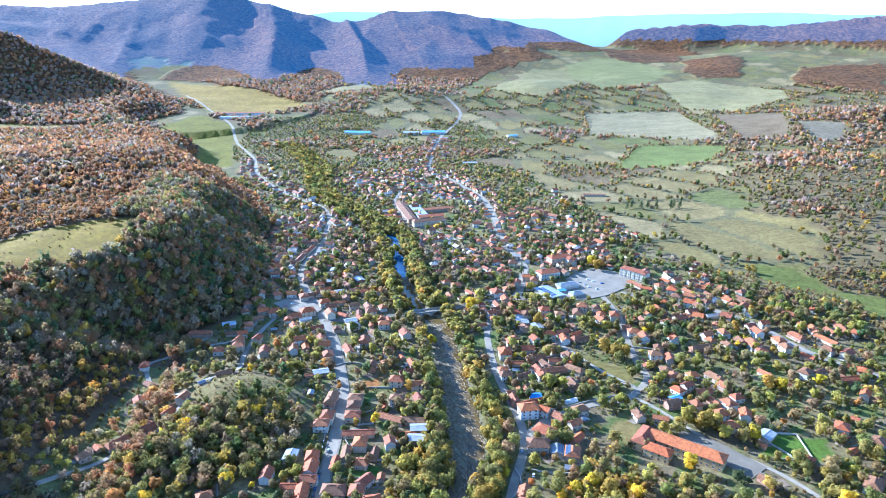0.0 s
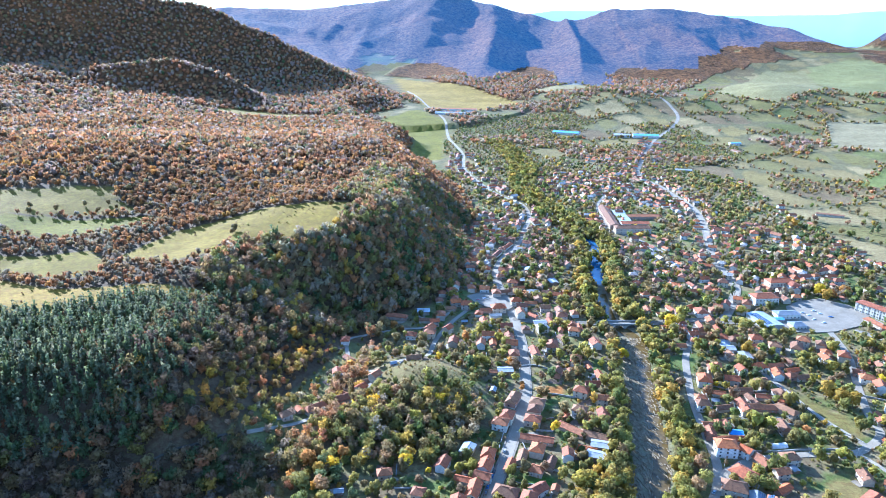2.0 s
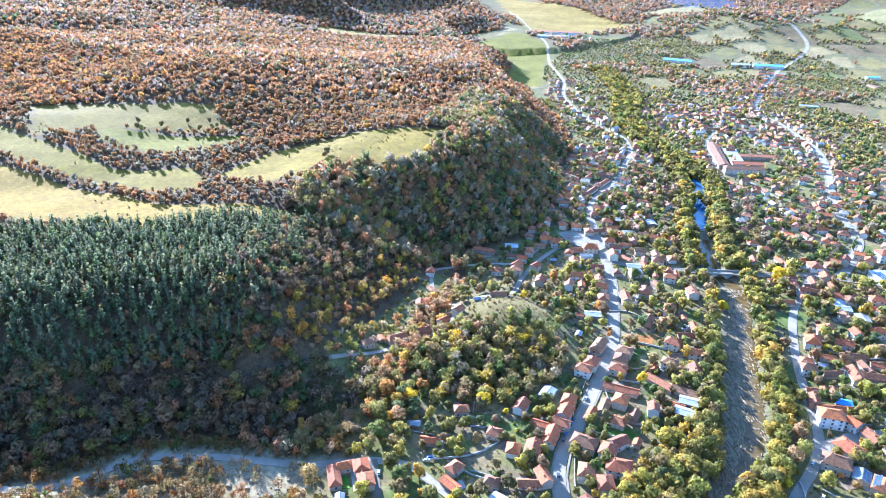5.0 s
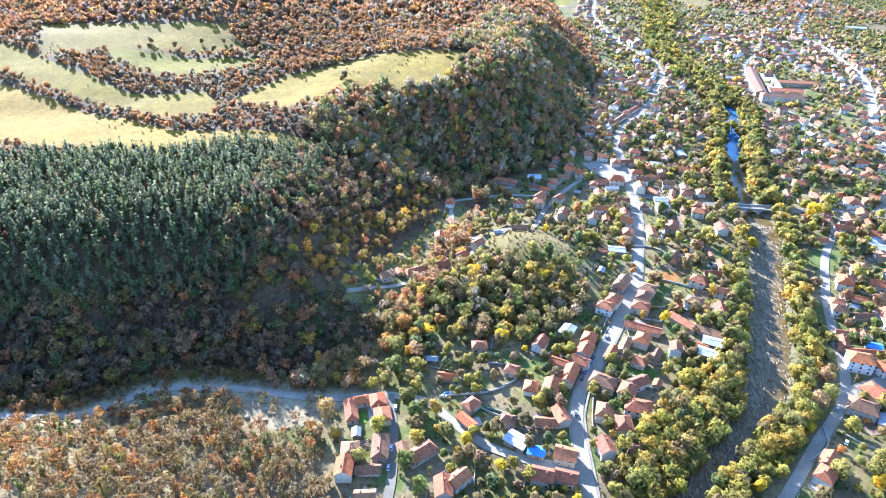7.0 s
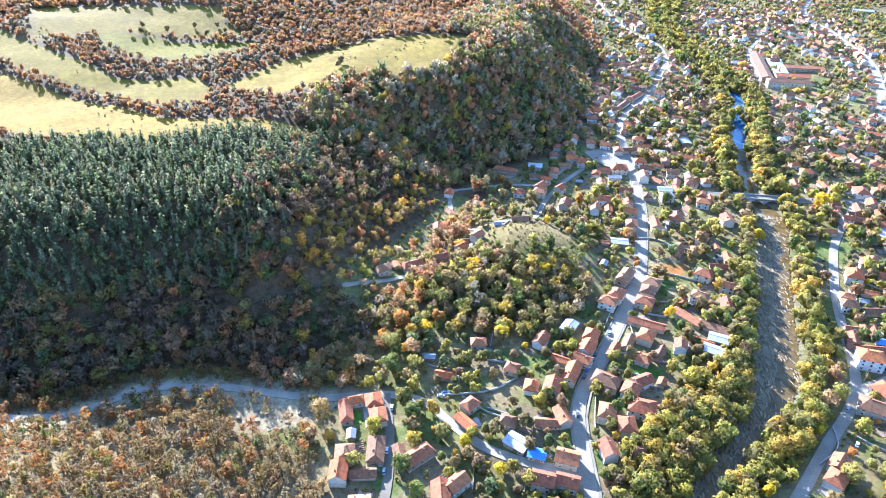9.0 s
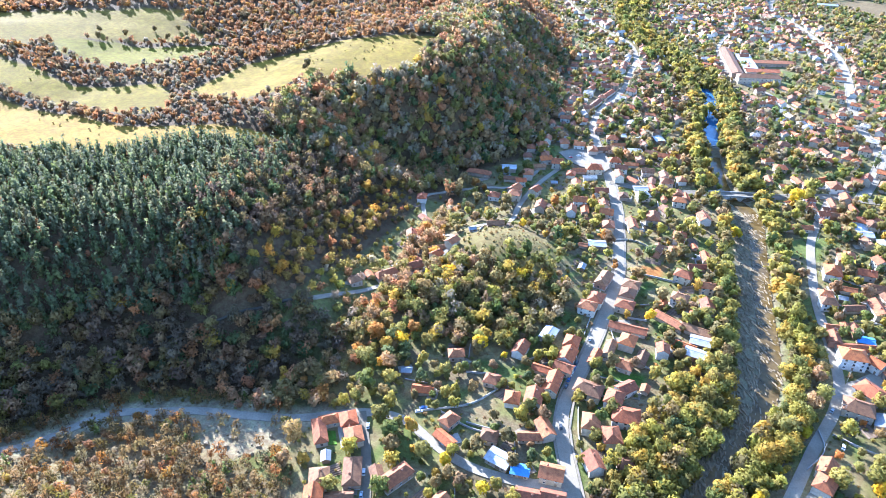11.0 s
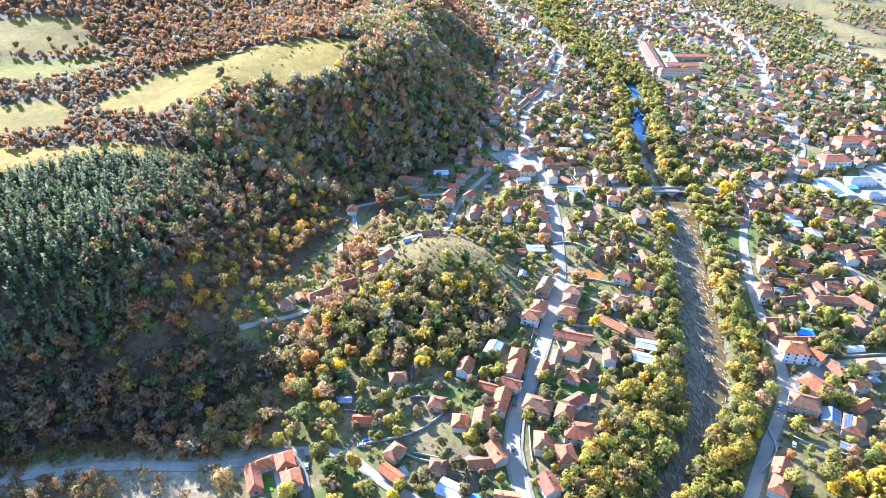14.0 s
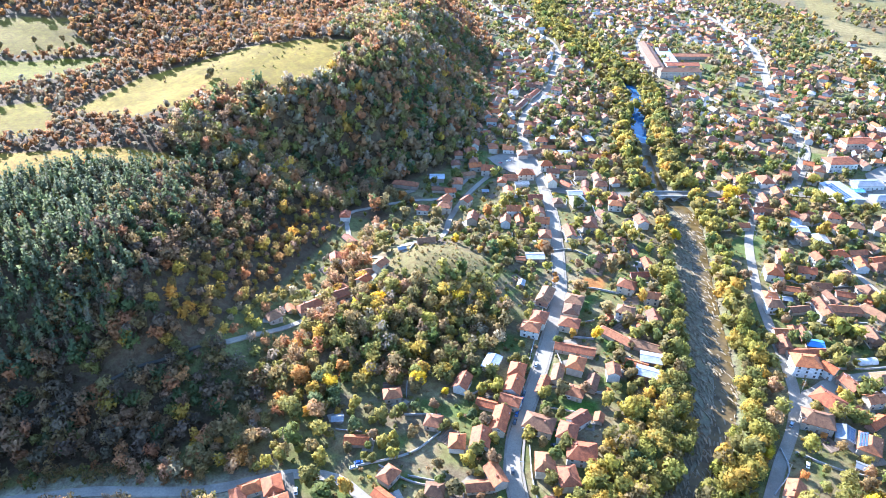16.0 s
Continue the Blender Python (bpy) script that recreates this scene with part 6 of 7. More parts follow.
# village gardens
x, y = scattered(-430, 560, 170, 1600, 7.6)
bed = line_distance(x, y, RIVER_LINE)[0]
thick = fractal(x, y, 70, 50)
keep = inside(x, y, VILLAGE) & (bed > 22) & (npr.uniform(size=len(x)) < np.where((x > 60) & (y < 700), 0.6, 0.42) + 0.9 * smooth((thick - 0.45) / 0.2)) & ~in_meadow(x, y) & ~in_squares(x, y)
x, y = x[keep], y[keep]
free = off_roads(x, y, 2.6) & off_homes(x, y, 0.6) & ~(inside(x, y, HILLS))
x, y = x[free], y[free]
GARDEN = 1.12 * tints(len(x), (OLIVE, 6), (GREEN, 1.6), (DULL, 4), (WILLOW, 3), (LIME, 1.2), (YELLOW, 0.2), (GOLD, 0.6), (BROWN, 1.6), (DARK, 0.8), (ORANGE, 0.12))
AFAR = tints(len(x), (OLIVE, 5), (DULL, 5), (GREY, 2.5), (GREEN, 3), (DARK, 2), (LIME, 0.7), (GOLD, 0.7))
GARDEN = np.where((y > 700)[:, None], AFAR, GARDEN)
near = np.argsort(np.hypot(x + 60, y - 330))
single, crowd = near[:240], near[240:]
SINGLE = [(float(x[k]), float(y[k]), GARDEN[k]) for k in single]
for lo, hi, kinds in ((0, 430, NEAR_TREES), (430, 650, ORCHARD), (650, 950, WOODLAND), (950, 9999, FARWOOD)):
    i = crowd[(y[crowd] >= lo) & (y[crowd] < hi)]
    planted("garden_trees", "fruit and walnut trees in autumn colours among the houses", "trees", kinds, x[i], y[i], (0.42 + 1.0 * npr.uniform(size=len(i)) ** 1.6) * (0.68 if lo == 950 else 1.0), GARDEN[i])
x, y = scattered(-700, 260, 1380, 2350, 11.5)
keep = inside(x, y, [(-430, 1300), (-540, 1560), (-560, 1800), (-600, 2080), (-380, 2280), (100, 2150), (220, 1800), (160, 1560), (60, 1400)]) & ~inside(x, y, VILLAGE) & (fractal(x, y, 160, 70) > 0.46) & ~in_meadow(x, y) & ~inside(x, y, HILLS)
x, y = x[keep], y[keep]
keep = off_roads(x, y, 3) & off_homes(x, y, 2)
planted("valley_trees", "olive-green and golden trees along the upper valley", "trees", FARWOOD, x[keep], y[keep], npr.uniform(0.36, 0.7, keep.sum()), tints(keep.sum(), (OLIVE, 4), (DULL, 5), (GREY, 3), (GREEN, 3), (DARK, 2), (GOLD, 0.7)))
bx, by = scattered(-260, 420, 190, 760, 5.4)
keep = inside(bx, by, VILLAGE) & (npr.uniform(size=len(bx)) < 0.55) & ~in_meadow(bx, by) & ~in_squares(bx, by) & (line_distance(bx, by, RIVER_LINE)[0] > 24)
bx, by = bx[keep], by[keep]
keep = off_roads(bx, by, 1.6) & off_homes(bx, by, 0.0)
bx, by = bx[keep], by[keep]
planted("garden_shrubs", "low green and brown shrubs and vines in the gardens", "shrubs", THICKET, bx, by, npr.uniform(0.35, 0.95, len(bx)), tints(len(bx), (OLIVE, 4), (GREEN, 4), (DULL, 3), (LIME, 1), (BROWN, 2), (GOLD, 0.5)))


def tree_model(kind, seed, tint, high, wide):
    crown = quad_mesh("crown", *(leaf_cloud(240, pine_blobs(seed, high, wide * 1.3), wide * 0.3, seed, 0.6) if kind == "conifer" else leaf_cloud(420, crown_blobs(seed, high, wide, high * 0.14, 9), wide * 0.27, seed)), np.array(tint), LEAF)
    return mesh_of("tree", stem(high * 0.8, 0.028 * high, seed, 4, wide * 0.6), BARK), crown


TREES = {}


def put_tree(x, y, tint, high, wide, label, kind="broad", seed=0):
    key = (kind, tint, high, wide, seed)
    at = pose(x, y, settle(x, y) - 0.2, 0, 0, rng.uniform(0, 360))
    if key not in TREES:
        trunk, crown = tree_model(kind, seed + int(high * 7), tint, high, wide)
        ob = TREES[key] = thing("tree", label, "tree", "single trees", at=at, data=trunk)
        part("crown", crown, ob)
    else:
        ob = copy_thing(TREES[key], at)
    s = rng.uniform(0.85, 1.15)
    ob.scale = (s, s, s * rng.uniform(0.92, 1.1))
    return ob


WORDS = {OLIVE: "olive-green", GREEN: "green", DULL: "brown-green", WILLOW: "pale green", LIME: "yellow-green", YELLOW: "bright yellow", GOLD: "golden", BROWN: "brown", DARK: "dark green", ORANGE: "orange"}
for tx, ty, leaf in SINGLE:
    tone = min(WORDS, key=lambda c: float(np.abs(np.array(c) / sum(c) - leaf / leaf.sum()).sum() + 0.4 * abs(sum(c) - leaf.sum())))
    high, wide = ((7.5, 3.3), (9.5, 4.2), (5.5, 2.6))[rng.randrange(3)]
    put_tree(tx, ty, tone, high, wide, WORDS[tone] + " autumn tree in a village garden", seed=rng.randrange(2))

# marked single trees
for tx, ty, tone, high, wide in ((-141, 357, YELLOW, 12, 5.2), (-184, 350, ORANGE, 11, 4.2), (-203, 335, ORANGE, 13, 6.0), (-166, 279, OLIVE, 13, 6.2), (-151, 265, DULL, 12, 6.4), (-148, 280, GOLD, 10, 4.2), (-156, 272, GREEN, 11, 5.4), (-98, 261, YELLOW, 9, 4.2), (-188, 238, GOLD, 8, 4.0), (-134, 268, OLIVE, 11, 5.5), (-122, 276, LIME, 10, 5), (-192, 330, GOLD, 11, 5.0), (-10, 574, YELLOW, 10, 4.8), (-70, 834, LIME, 15, 7.0), (-58, 838, GOLD, 12, 3.4),
                                 (-64, 850, LIME, 14, 6), (209, 1106, GOLD, 18, 7), (214, 1090, GOLD, 15, 6), (30, 650, YELLOW, 14, 6.6), (40, 660, LIME, 13, 6), (24, 662, LIME, 12, 5.5), (97, 356, YELLOW, 11, 5.6), (86, 350, YELLOW, 12, 6), (108, 350, GOLD, 11, 5.5),
                                 (150, 548, GOLD, 13, 5.5), (158, 540, GOLD, 14, 6), (166, 536, GOLD, 13, 5.5), (156, 560, YELLOW, 12, 5.5), (170, 545, GOLD, 12, 5), (195, 421, GOLD, 17, 8), (185, 430, LIME, 15, 6.5), (226, 408, YELLOW, 14, 6), (168, 376, YELLOW, 13, 5.5),
                                 (272, 483, GOLD, 13, 6.5), (280, 478, YELLOW, 12, 5.5), (194, 776, GOLD, 15, 6), (202, 784, ORANGE, 14, 6), (216, 796, ORANGE, 14, 6), (190, 790, YELLOW, 14, 6), (22, 362, GOLD, 12, 5.6), (40, 372, GOLD, 11, 5), (-86, 480, ORANGE, 6, 2.4), (-88, 488, ORANGE, 6, 2.4),
                                 (-70, 470, LIME, 6, 3), (-120, 418, GOLD, 8, 3.6), (-112, 432, YELLOW, 7, 3), (-124, 440, GOLD, 8, 3.4), (-236, 470, ORANGE, 7, 3), (-232, 560, ORANGE, 8, 4), (-222, 556, ORANGE, 7, 3.4), (-200, 552, YELLOW, 6, 3.4), (-122, 268, YELLOW, 8, 3.4), (-20, 300, LIME, 11, 5.5), (-34, 288, YELLOW, 9, 4)):
    put_tree(tx, ty, tone, high, wide, WORDS[tone] + " broad-crowned autumn tree standing out from its neighbours")
for tx, ty, high in ((316, 1085, 15), (326, 1092, 17), (338, 1080, 16), (352, 1090, 17), (365, 1084, 15), (388, 1078, 18), (396, 1086, 17), (404, 1080, 15), (98, 762, 14), (135, 728, 12), (-420, 1700, 16), (-408, 1712, 15)):
    put_tree(tx, ty, DARK, high, high * 0.24, "tall dark green conifer near houses", "conifer")
# lone oaks and shrubs on the upland meadows
for tx, ty, high in ((-450, 612, 8), (-454, 622, 9), (-381, 722, 8), (-566, 556, 6), (-508, 500, 5), (-640, 640, 8), (-662, 632, 9), (-690, 640, 8), (-655, 655, 7), (-705, 610, 9), (-720, 585, 8), (-735, 600, 10), (-672, 660, 7), (-545, 530, 5)):
    put_tree(tx, ty, DULL, high, high * 0.45, "brown-leaved oak standing alone on a meadow")

# thick growth between the hill foot and the lowest gardens
x, y = scattered(-330, -130, 255, 560, 5.5)
keep = ~inside(x, y, HILLS) & ~inside(x, y, VILLAGE) & ~in_meadow(x, y)
x, y = x[keep], y[keep]
keep = off_roads(x, y, 1.8) & off_homes(x, y, 1.5)
x, y = x[keep], y[keep]
planted("hillfoot_trees", "brown, orange and olive trees at the foot of the slope", "trees", TWIGGY, x, y, npr.uniform(0.6, 1.4, len(x)), tints(len(x), (OLIVE, 3), (DULL, 4), (GREY, 2), (BROWN, 4), (RUST, 2), (GOLD, 1), (ORANGE, 0.5), at=(x, y), size=30) * 1.12)

# the wood on the shaded side of the knoll
x, y = scattered(-215, -100, 345, 470, 6.4)
keep = inside(x, y, [(-208, 425), (-185, 436), (-150, 432), (-122, 448), (-104, 440), (-106, 400), (-118, 372), (-150, 356), (-190, 350), (-205, 380)]) & ~in_meadow(x, y)
x, y = x[keep], y[keep]
keep = off_roads(x, y, 1.8) & off_homes(x, y, 1.5)
x, y = x[keep], y[keep]
planted("knoll_wood", "shady olive and brown wood on the flank of a grassy knoll", "wood", TWIGGY, x, y, npr.uniform(0.7, 1.45, len(x)), tints(len(x), (GREEN, 2), (OLIVE, 4), (DULL, 4), (GREY, 1.5), (BROWN, 3), (GOLD, 1.6), (YELLOW, 0.3), at=(x, y), size=25) * 1.12)

# the near hill: dry shrubs, saplings and a few young pines
x, y = scattered(-470, -150, 60, 262, 4.0)
foot = line_distance(x, y, FOOT)[0]
bare_patch = inside(x, y, MEADOWS[14][0])
keep = ~inside(x, y, HILLS) & off_roads(x, y, 1.5) & off_homes(x, y, 1) & (npr.uniform(size=len(x)) < np.where(bare_patch, 0.12, 0.97)) & ~inside(x, y, VILLAGE)
x, y = x[keep], y[keep]
pick = npr.uniform(size=len(x))
i = np.nonzero(pick < 0.68)[0]
planted("dry_shrubs", "leafless grey-brown shrubs on a dry hill", "shrubs", BARE, x[i], y[i], npr.uniform(0.7, 1.35, len(i)), tints(len(i), (OLIVE, 1.4), (DULL, 4), (GREY, 2.5), ((0.37, 0.27, 0.155), 6), (BROWN, 5), (RUST, 2.4), (ORANGE, 0.8), at=(x[i], y[i]), size=30) * (0.86, 0.78, 0.62))
i = np.nonzero((pick > 0.68) & (pick < 0.9))[0]
planted("tussocks", "straw-coloured grass tussocks and low thickets", "grass", THICKET, x[i], y[i], npr.uniform(0.3, 0.6, len(i)), tints(len(i), ((0.34, 0.27, 0.15), 5), (OLIVE, 2), (BROWN, 2)))
i = np.nonzero((pick > 0.9) & (pick < 0.955))[0]
planted("small_oaks", "russet and golden young oaks among the dry shrubs", "trees", TWIGGY, x[i], y[i], npr.uniform(0.4, 0.85, len(i)), tints(len(i), (RUST, 3), (ORANGE, 2), (BROWN, 3), (GOLD, 1.5)))
i = np.nonzero((pick > 0.955) & (fractal(x, y, 28, 44) > 0.45))[0]
planted("young_pines", "slender young pines on the dry hill", "pines", PINES, x[i], y[i], npr.uniform(0.4, 0.75, len(i)), tints(len(i), ((0.16, 0.19, 0.06), 3), (GREEN, 2)))
for tx, ty in ((-250, 195), (-262, 205), (-300, 190), (-240, 150), (-290, 150), (-225, 165), (-215, 205)):
    put_tree(tx, ty, ORANGE, 5.5, 2.2, "small bright orange bush-like tree on the dry hill")

# low bushes strewn over the upland meadows
x, y = scattered(-900, -330, 330, 760, 13)
keep = in_meadow(x, y) & inside(x, y, HILLS) & (fractal(x, y, 45, 57) > 0.66)
x, y = x[keep], y[keep]
planted("meadow_bushes", "low dark thorn bushes and dry weeds on the meadows", "shrubs", THICKET, x, y, npr.uniform(0.3, 0.8, len(x)), tints(len(x), (DULL, 3), (OLIVE, 3), (BROWN, 3), (GREY, 1)) * 0.8)


# dry weeds and thorn bushes on the open top of the knoll
x, y = scattered(-212, -126, 438, 500, 3.4)
keep = inside(x, y, MEADOWS[8][0]) & (fractal(x, y, 16, 58) > 0.46)
x, y = x[keep], y[keep]
planted("knoll_weeds", "dry straw-coloured weeds and small bushes on a grassy knoll", "shrubs", THICKET, x, y, 0.2 + 0.55 * npr.uniform(size=len(x)) ** 2, tints(len(x), ((0.30, 0.24, 0.12), 5), (OLIVE, 3), (DULL, 3), (BROWN, 1)))


# ---------------------------------------------------------------- river stones, cars, walls
def stones():
    """Ledges and boulders in the stony run."""
    r = np.random.RandomState(9)
    p = dense([q for q in RIVER if 240 < q[1] < 645], 1.0)
    V, F, k = [], [], 0
    for _ in range(1500):
        i = r.randint(1, len(p) - 1)
        t = p[i + 1] - p[i - 1]
        t /= np.hypot(*t)
        off = r.uniform(-12.5, 12.5)
        if off > 1 and r.uniform() < 0.62:
            continue
        a = math.atan2(t[1], t[0]) + r.uniform(-0.5, 0.5) + 0.5
        l, w, h = r.uniform(1.0, 6.0), r.uniform(0.4, 1.3), r.uniform(0.2, 0.6)
        c = p[i] + np.array([t[1], -t[0]]) * off
        v = np.array([(-1, -1, -1), (1, -1, -1), (1, 1, -1), (-1, 1, -1), (-0.75, -0.6, 1), (0.7, -0.7, 0.8), (0.8, 0.6, 1), (-0.6, 0.7, 0.7)], float) * r.uniform(0.75, 1.2, (8, 3)) * [l / 2, w / 2, h]
        ca, sa = math.cos(a), math.sin(a)
        V.append(np.stack([v[:, 0] * ca - v[:, 1] * sa + c[0], v[:, 0] * sa + v[:, 1] * ca + c[1], v[:, 2] - 3.75], 1))
        F += [tuple(q + k for q in g) for g in box(0, 0, 0, 1, 1, 1)[1]]
        k += 8
    tagged(new("river_stones", mesh_of("river_stones", ([tuple(q) for q in np.concatenate(V)], F), ROCK)), "grey and tan rock ledges and boulders in the shallow river", "rocks", kind="stuff")


stones()


def build_car():
    car = thing("car", "parked car beside the road", "car", "parked cars")
    side = [(-2.1, 0.35), (2.1, 0.35), (2.15, 0.75), (1.2, 0.95), (0.6, 1.42), (-1.1, 1.45), (-1.9, 0.98), (-2.15, 0.9)]
    n = len(side)
    v = [(x, s * (0.85 if z < 1 else 0.7), z) for s in (-1, 1) for x, z in side]
    part("body", mesh_of("body", (v, [tuple(range(n)), tuple(range(2 * n - 1, n - 1, -1))] + [(i, i + n, (i + 1) % n + n, (i + 1) % n) for i in range(n)]), CAR_PAINT), car)
    part("windscreen", mesh_of("windscreen", ([(1.13, -0.72, 1.02), (1.13, 0.72, 1.02), (0.66, 0.66, 1.41), (0.66, -0.66, 1.41)], [(0, 1, 2, 3)]), GLASS), car, at=pose(0.03, 0, 0.02))
    part("rear_window", mesh_of("rear_window", ([(-1.84, 0.72, 1.04), (-1.84, -0.72, 1.04), (-1.16, -0.66, 1.43), (-1.16, 0.66, 1.43)], [(0, 1, 2, 3)]), GLASS), car, at=pose(-0.03, 0, 0.02))
    for s in (-1, 1):
        part("side_window", mesh_of("side_window", box(-1.3, s * 0.79 - 0.03, 1.0, 0.75, s * 0.79 + 0.03, 1.34), GLASS), car)
    wheel = mesh_of("wheel", ([(x, z, y) for x, y, z in drum(0.32, 0.32, -0.1, 0.1, 12)[0]], drum(0.32, 0.32, -0.1, 0.1, 12)[1]), RUBBER)
    rim = mesh_of("rim", ([(x, z, y) for x, y, z in drum(0.19, 0.19, -0.12, 0.12, 10)[0]], drum(0.19, 0.19, -0.12, 0.12, 10)[1]), METAL)
    for x in (-1.3, 1.35):
        for s in (-1, 1):
            part("rim", rim, part("wheel", wheel, car, at=pose(x, s * 0.8, 0.32)))
    return car


first = build_car()
CARS = [(-83, 371, 90), (-83, 366, 91), (-83, 360.5, 90), (-83.2, 355, 92), (-81.5, 396, 88), (-60, 340, 160), (56, 395, 70), (61, 369, 80), (164, 731, 20), (169, 726, 20), (172, 716, 30), (181, 734, 10), (180, 710, 40), (119, 703, 20), (176, 740, 15),
        (-157, 246, 120), (-151, 234, 118), (-171, 273, 120), (-82.8, 349, 92), (-150, 298, 35), (-151, 294.5, 35), (-129, 280, 160), (-171, 655, 20), (-165, 662, 30), (190, 728, 10), (-76.5, 318, 110)]
for k, (cx, cy, turn) in enumerate(CARS):
    at = pose(cx, cy, settle(cx, cy) + 0.45, 0, 0, turn)
    if k:
        copy_thing(first, at)
    else:
        first.matrix_basis = at


def garden_wall(pts, high=1.3, thick=0.32, material=None, label="rough stone garden wall"):
    """A wall along a line, following the ground, with a coping."""
    p = dense(pts, 4)
    g = land(p[:, 0], p[:, 1])
    t = np.gradient(p, axis=0)
    t /= np.linalg.norm(t, axis=1)[:, None]
    s = np.stack([t[:, 1], -t[:, 0]], 1)
    def strip(w, z0, z1):
        rows = [np.column_stack([p + s * a * w, g + z]) for a, z in ((-0.5, z0), (-0.5, z1), (0.5, z1), (0.5, z0))]
        n = len(p)
        return [tuple(q) for r in rows for q in r], [(a * n + i, a * n + i + 1, ((a + 1) % 4) * n + i + 1, ((a + 1) % 4) * n + i) for a in range(4) for i in range(n - 1)] + [(0, n, 2 * n, 3 * n), (n - 1, 4 * n - 1, 3 * n - 1, 2 * n - 1)]
    wall = thing("garden_wall", label, "wall", "garden walls", data=mesh_of("garden_wall", strip(thick, -0.8, high), material or STONE))
    part("coping", mesh_of("coping", strip(thick + 0.16, high, high + 0.12), CONCRETE), wall)


for pts in ([(-74, 481), (-60, 484), (-43, 484)], [(56, 376), (77, 371), (103, 372), (125, 368)], [(84, 450), (100, 455), (118, 463), (150, 474)], [(-89, 470), (-88, 440), (-87, 415), (-86, 398)], [(-72, 336), (-66, 316), (-58, 300)], [(-70, 350), (-56, 352), (-42, 362)],
            [(-140, 300), (-120, 296), (-98, 300)], [(-75, 379), (-60, 384), (-38, 386)], [(49, 376), (52, 362), (44, 345)], [(120, 545), (142, 506), (162, 486)], [(178, 560), (196, 556), (214, 545)], [(186, 600), (200, 596), (216, 590)], [(-150, 296), (-128, 312), (-118, 330)],
            [(70, 490), (95, 494), (118, 496)], [(62, 540), (84, 536), (108, 545)], [(-100, 520), (-84, 528), (-70, 524)], [(226, 388), (258, 384)], [(226, 420), (262, 417)], [(262, 417), (258, 384)], [(200, 440), (222, 426), (240, 400), (252, 372)]):
    garden_wall(pts)
r9 = random.Random(4)
for hx, hy, hr in HOMES[:330]:
    if r9.random() < 0.5:
        a = math.radians(r9.choice((20, 110, 200, 290)) + r9.uniform(-15, 15))
        b = a + math.pi / 2
        p0 = (hx + math.cos(a) * (hr + 3), hy + math.sin(a) * (hr + 3))
        p1 = (p0[0] + math.cos(b) * r9.uniform(8, 16), p0[1] + math.sin(b) * r9.uniform(8, 16))
        q = np.array([np.array(p0) + (np.array(p1) - p0) * t for t in (0, 0.25, 0.5, 0.75, 1)])
        if off_homes(q[:, 0], q[:, 1], -0.5).all() and off_roads(q[:, 0], q[:, 1], 0.8).all() and (line_distance(q[:, 0], q[:, 1], RIVER)[0] > 22).all():
            garden_wall([p0, p1], r9.uniform(0.9, 1.5), 0.3, r9.choice((STONE, CONCRETE, OLD_WALL, WOOD)), "low garden wall between village plots")

# paved yards and dug beds beside the houses
r5 = random.Random(8)
USED = []
for hx, hy, hr in HOMES[:330]:
    for kind in ("yard", "vegetable_bed"):
        if r5.random() > (0.62 if kind == "yard" else 0.42):
            continue
        a = math.radians(r5.uniform(0, 360))
        l, w = (r5.uniform(5, 9), r5.uniform(4, 6)) if kind == "yard" else (r5.uniform(7, 12), r5.uniform(5, 8))
        far = hr + (1.2 if kind == "yard" else 5.5)
        x, y = hx + math.cos(a) * far, hy + math.sin(a) * far
        q = np.array([(x + math.cos(a + t) * l / 2, y + math.sin(a + t) * l / 2) for t in np.linspace(0, 6, 7)])
        if not off_roads(q[:, 0], q[:, 1], 0.5).all() or (line_distance(q[:, 0], q[:, 1], RIVER)[0] < 24).any() or any(math.hypot(x - u, y - v) < 8 for u, v in USED):
            continue
        if kind == "vegetable_bed" and not off_homes(np.array([x]), np.array([y]), 3.0).all():
            continue
        USED.append((x, y))
        z = settle(x, y)
        if kind == "yard":
            ob = new("yard", mesh_of("yard", box(-l / 2, -w / 2, -1.5, l / 2, w / 2, 0.22), YARD))
            tagged(ob, "worn concrete yard beside a village house", "yard", kind="structure")
        else:
            n = max(3, int(w / 1.3))
            ob = new("vegetable_bed", mesh_of("vegetable_bed", box(-l / 2, -w / 2 - 0.3, -1.5, l / 2, w / 2 + 0.3, 0.16), SOIL))
            tagged(ob, "dug vegetable bed with earth ridges in a garden", "garden bed", "garden beds")
            ridge = mesh_of("earth_ridge", ([(-l / 2, -0.45, 0.14), (l / 2, -0.45, 0.14), (l / 2, 0.45, 0.14), (-l / 2, 0.45, 0.14), (-l / 2 + 0.1, 0, 0.46), (l / 2 - 0.1, 0, 0.46)], [(0, 1, 5, 4), (2, 3, 4, 5), (1, 2, 5), (3, 0, 4)]), SOIL)
            for k in range(n):
                part("earth_ridge", ridge, ob, at=pose(0, (k + 0.5) / n * w - w / 2, 0))
        ob.matrix_basis = pose(x, y, z + 0.05, 0, 0, math.degrees(a) + 90)

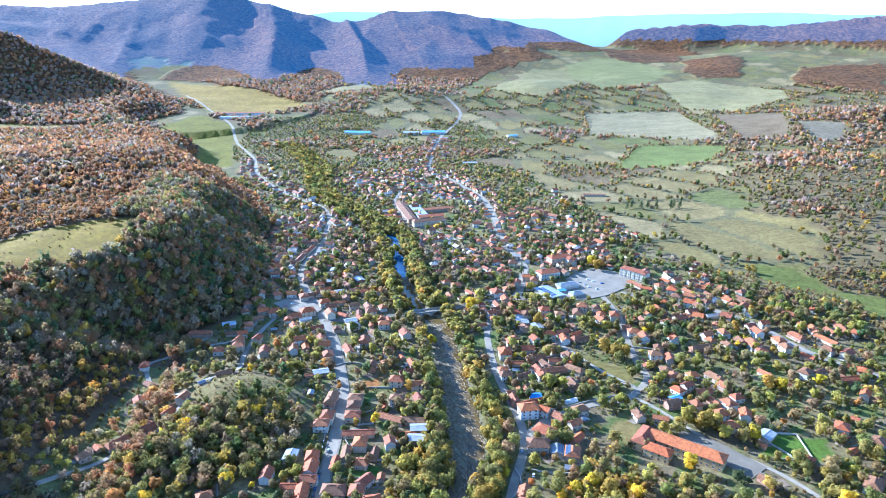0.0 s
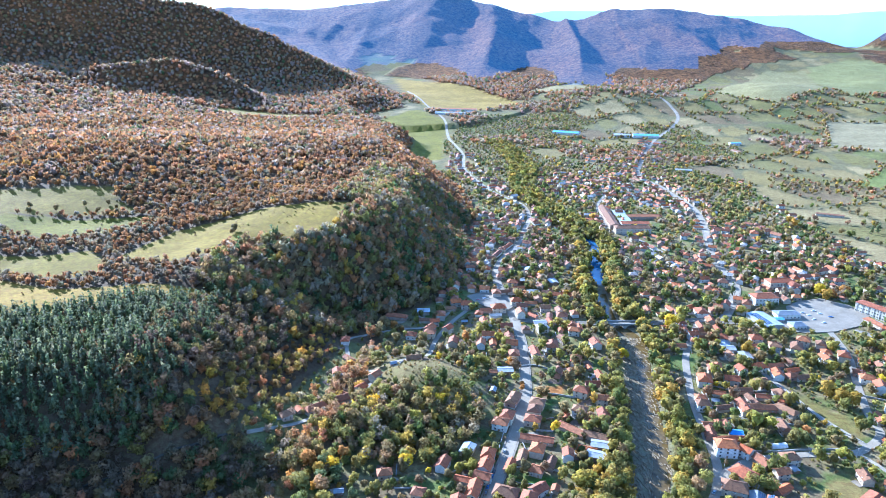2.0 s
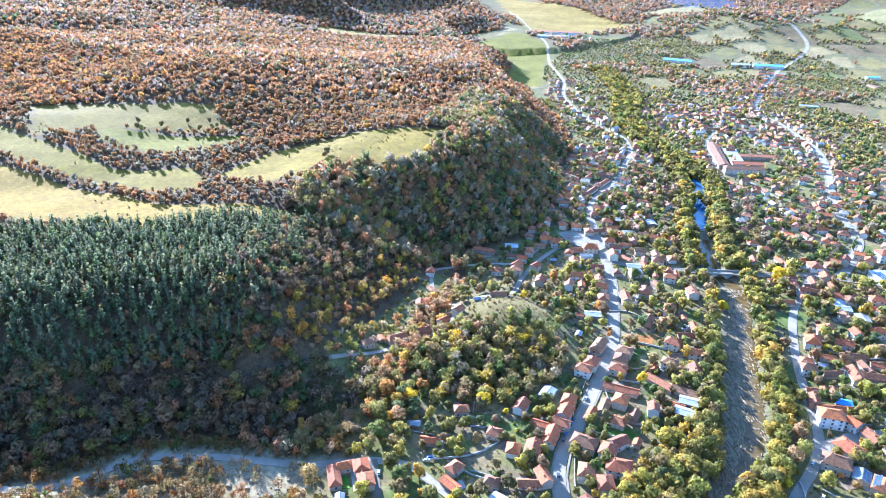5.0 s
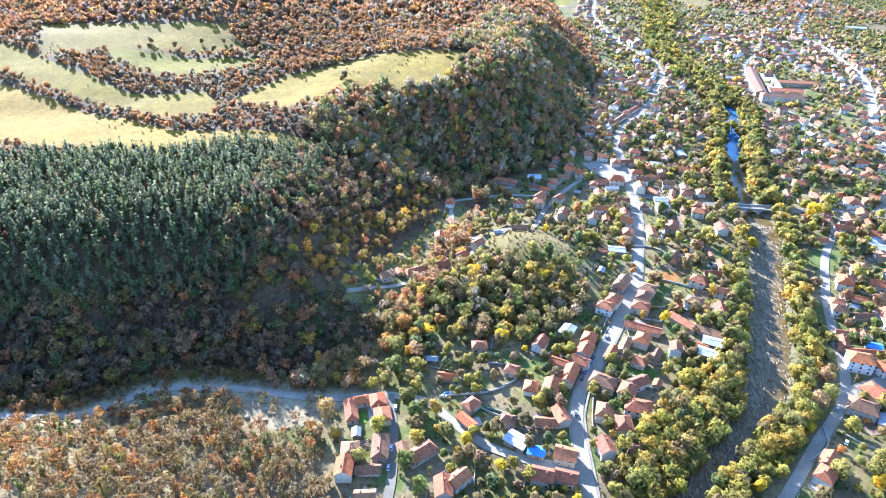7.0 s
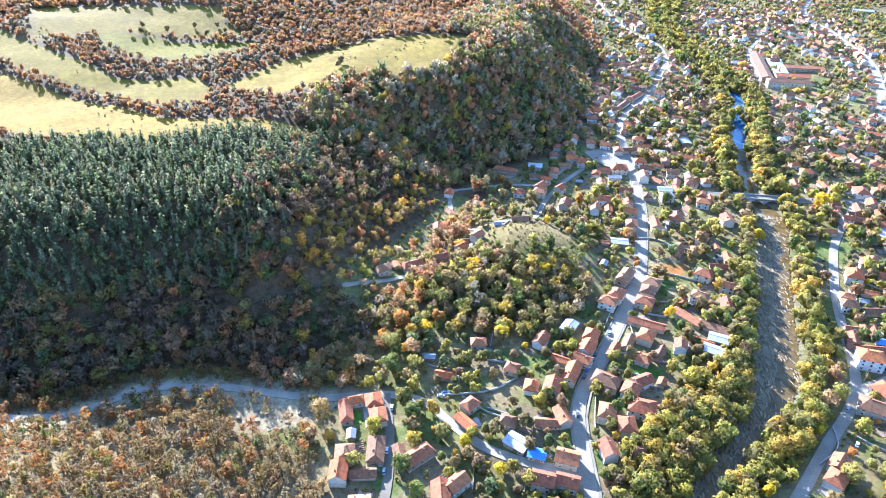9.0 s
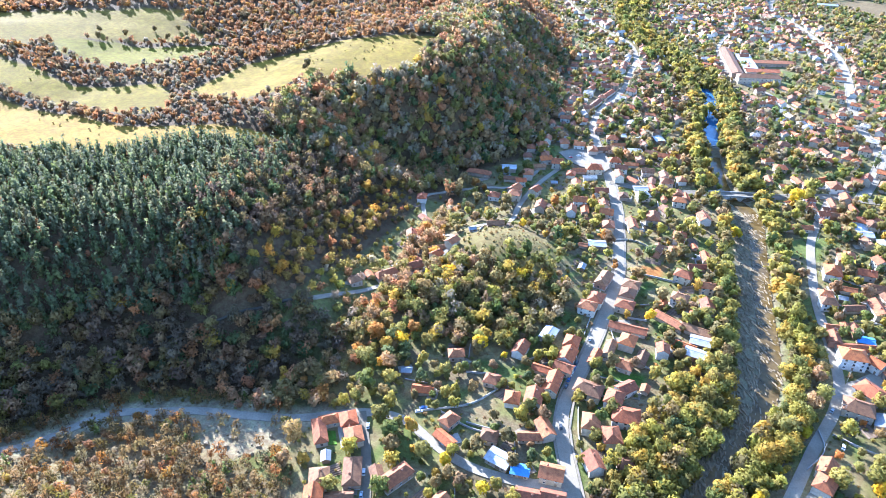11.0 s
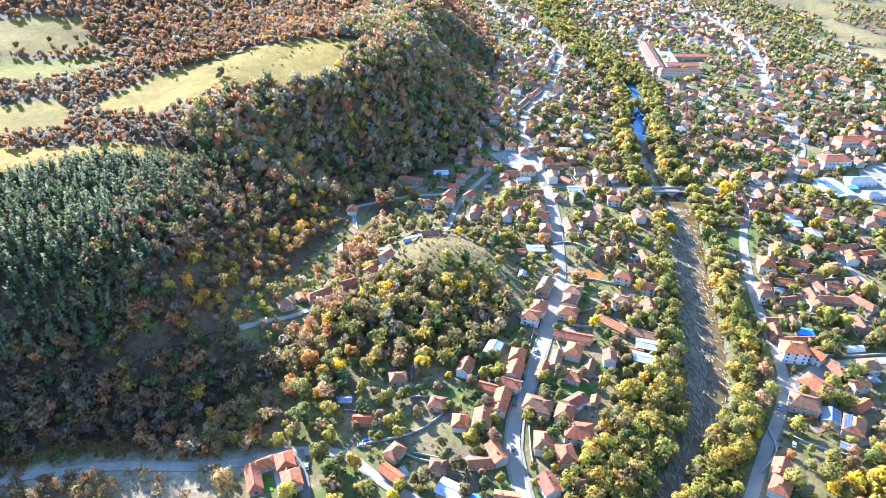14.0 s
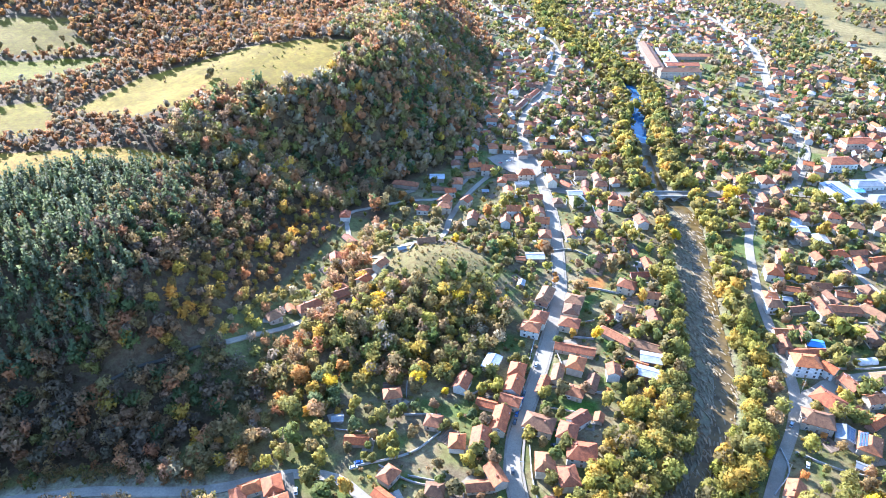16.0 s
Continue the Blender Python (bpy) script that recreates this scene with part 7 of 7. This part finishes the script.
# glasshouses, pool, poles
tunnel = thing("polytunnel", "white plastic polytunnel in a garden", "greenhouse", at=pose(103, 463, settle(103, 463), 0, 0, 25))
n = 9
v = [(x, 2.6 * math.cos(math.pi * k / n), 2.4 * math.sin(math.pi * k / n)) for x in (-6, 6) for k in range(n + 1)]
part("cover", mesh_of("cover", (v, [(k, k + 1, k + n + 2, k + n + 1) for k in range(n)] + [tuple(range(n, -1, -1)), tuple(range(n + 1, 2 * n + 2))]), PLASTIC), tunnel)
for x in (-6, -2, 2, 6):
    part("hoop", mesh_of("hoop", joined(*[box(x - 0.06, 2.64 * math.cos(math.pi * (k + 0.5) / n) - 0.2, 2.44 * math.sin(math.pi * (k + 0.5) / n) - 0.2, x + 0.06, 2.64 * math.cos(math.pi * (k + 0.5) / n) + 0.2, 2.44 * math.sin(math.pi * (k + 0.5) / n) + 0.1) for k in range(n)]), GREY_METAL), tunnel)


def build_pole():
    pole_thing = thing("street_lamp", "slim concrete street lamp post at the roadside", "street lamp", "street lamps")
    part("post", mesh_of("post", drum(0.14, 0.09, -0.5, 8.0, 8), CONCRETE), pole_thing)
    part("arm", mesh_of("arm", box(0, -0.05, 7.8, 1.6, 0.05, 7.9), GREY_METAL), pole_thing)
    part("lamp_head", mesh_of("lamp_head", box(1.3, -0.14, 7.72, 2.0, 0.14, 7.9), GREY_METAL), pole_thing)
    return pole_thing


lamp = build_pole()
first_lamp = True
for line, wide in ((MAIN_ROAD[:14], 7.2), (EAST_ROAD, 6.2), (TOP_STREET, 6.5), (SIDE_ROAD, 6.0)):
    p = dense(line, 32)
    for i in range(1, len(p) - 1):
        t = p[i + 1] - p[i - 1]
        t /= np.hypot(*t)
        q = p[i] + np.array([t[1], -t[0]]) * (wide / 2 + 1.2)
        at = pose(q[0], q[1], settle(*q) + 0.2, 0, 0, math.degrees(math.atan2(t[0], -t[1])))
        if first_lamp:
            lamp.matrix_basis, first_lamp = at, False
        else:
            copy_thing(lamp, at)

# mountains beyond the land that can be reached, haze painted as pale blue glow
HAZE, _t, _b = nodes_of("hazy_mountains")
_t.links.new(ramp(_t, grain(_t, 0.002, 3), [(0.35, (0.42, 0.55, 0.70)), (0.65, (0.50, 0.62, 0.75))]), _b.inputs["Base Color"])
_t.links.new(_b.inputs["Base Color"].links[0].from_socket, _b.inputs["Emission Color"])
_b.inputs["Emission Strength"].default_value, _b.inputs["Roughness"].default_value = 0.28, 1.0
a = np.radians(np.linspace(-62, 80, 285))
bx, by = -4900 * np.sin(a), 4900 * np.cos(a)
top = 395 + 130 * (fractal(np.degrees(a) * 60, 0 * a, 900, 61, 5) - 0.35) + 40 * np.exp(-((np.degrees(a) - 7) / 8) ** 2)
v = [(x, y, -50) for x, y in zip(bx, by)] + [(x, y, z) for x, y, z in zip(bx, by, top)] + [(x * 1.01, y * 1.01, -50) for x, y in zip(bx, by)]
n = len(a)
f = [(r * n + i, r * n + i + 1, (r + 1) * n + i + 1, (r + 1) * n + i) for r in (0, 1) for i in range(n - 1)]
tagged(new("backdrop", mesh_of("backdrop", (v, f), HAZE)), "mountain ranges on the horizon, pale blue with painted haze", "backdrop", kind="structure")


def rubble():
    """Broken rock in the small quarry beside the stream road."""
    r = np.random.RandomState(21)
    V, F, k = [], [], 0
    for _ in range(130):
        x, y = r.uniform(-262, -200), r.uniform(218, 258)
        if not inside(np.array([x]), np.array([y]), MEADOWS[14][0])[0]:
            continue
        s = r.uniform(0.3, 1.0) ** 2 * 2.0
        v = np.array([(-1, -1, -1), (1, -1, -1), (1, 1, -1), (-1, 1, -1), (-0.6, -0.6, 1), (0.6, -0.7, 0.8), (0.7, 0.5, 1), (-0.6, 0.7, 0.6)], float) * r.uniform(0.6, 1.2, (8, 3)) * [s, s * 0.8, s * 0.6]
        a = r.uniform(0, math.tau)
        c, q = math.cos(a), math.sin(a)
        V.append(np.stack([v[:, 0] * c - v[:, 1] * q + x, v[:, 0] * q + v[:, 1] * c + y, v[:, 2] + float(land(np.array([x]), np.array([y]))[0]) + s * 0.2], 1))
        F += [tuple(p + k for p in g) for g in box(0, 0, 0, 1, 1, 1)[1]]
        k += 8
    tagged(new("rubble", mesh_of("rubble", ([tuple(p) for p in np.concatenate(V)], F), ROCK)), "tan broken rock in a small quarry by the lane", "rocks", kind="stuff")


rubble()
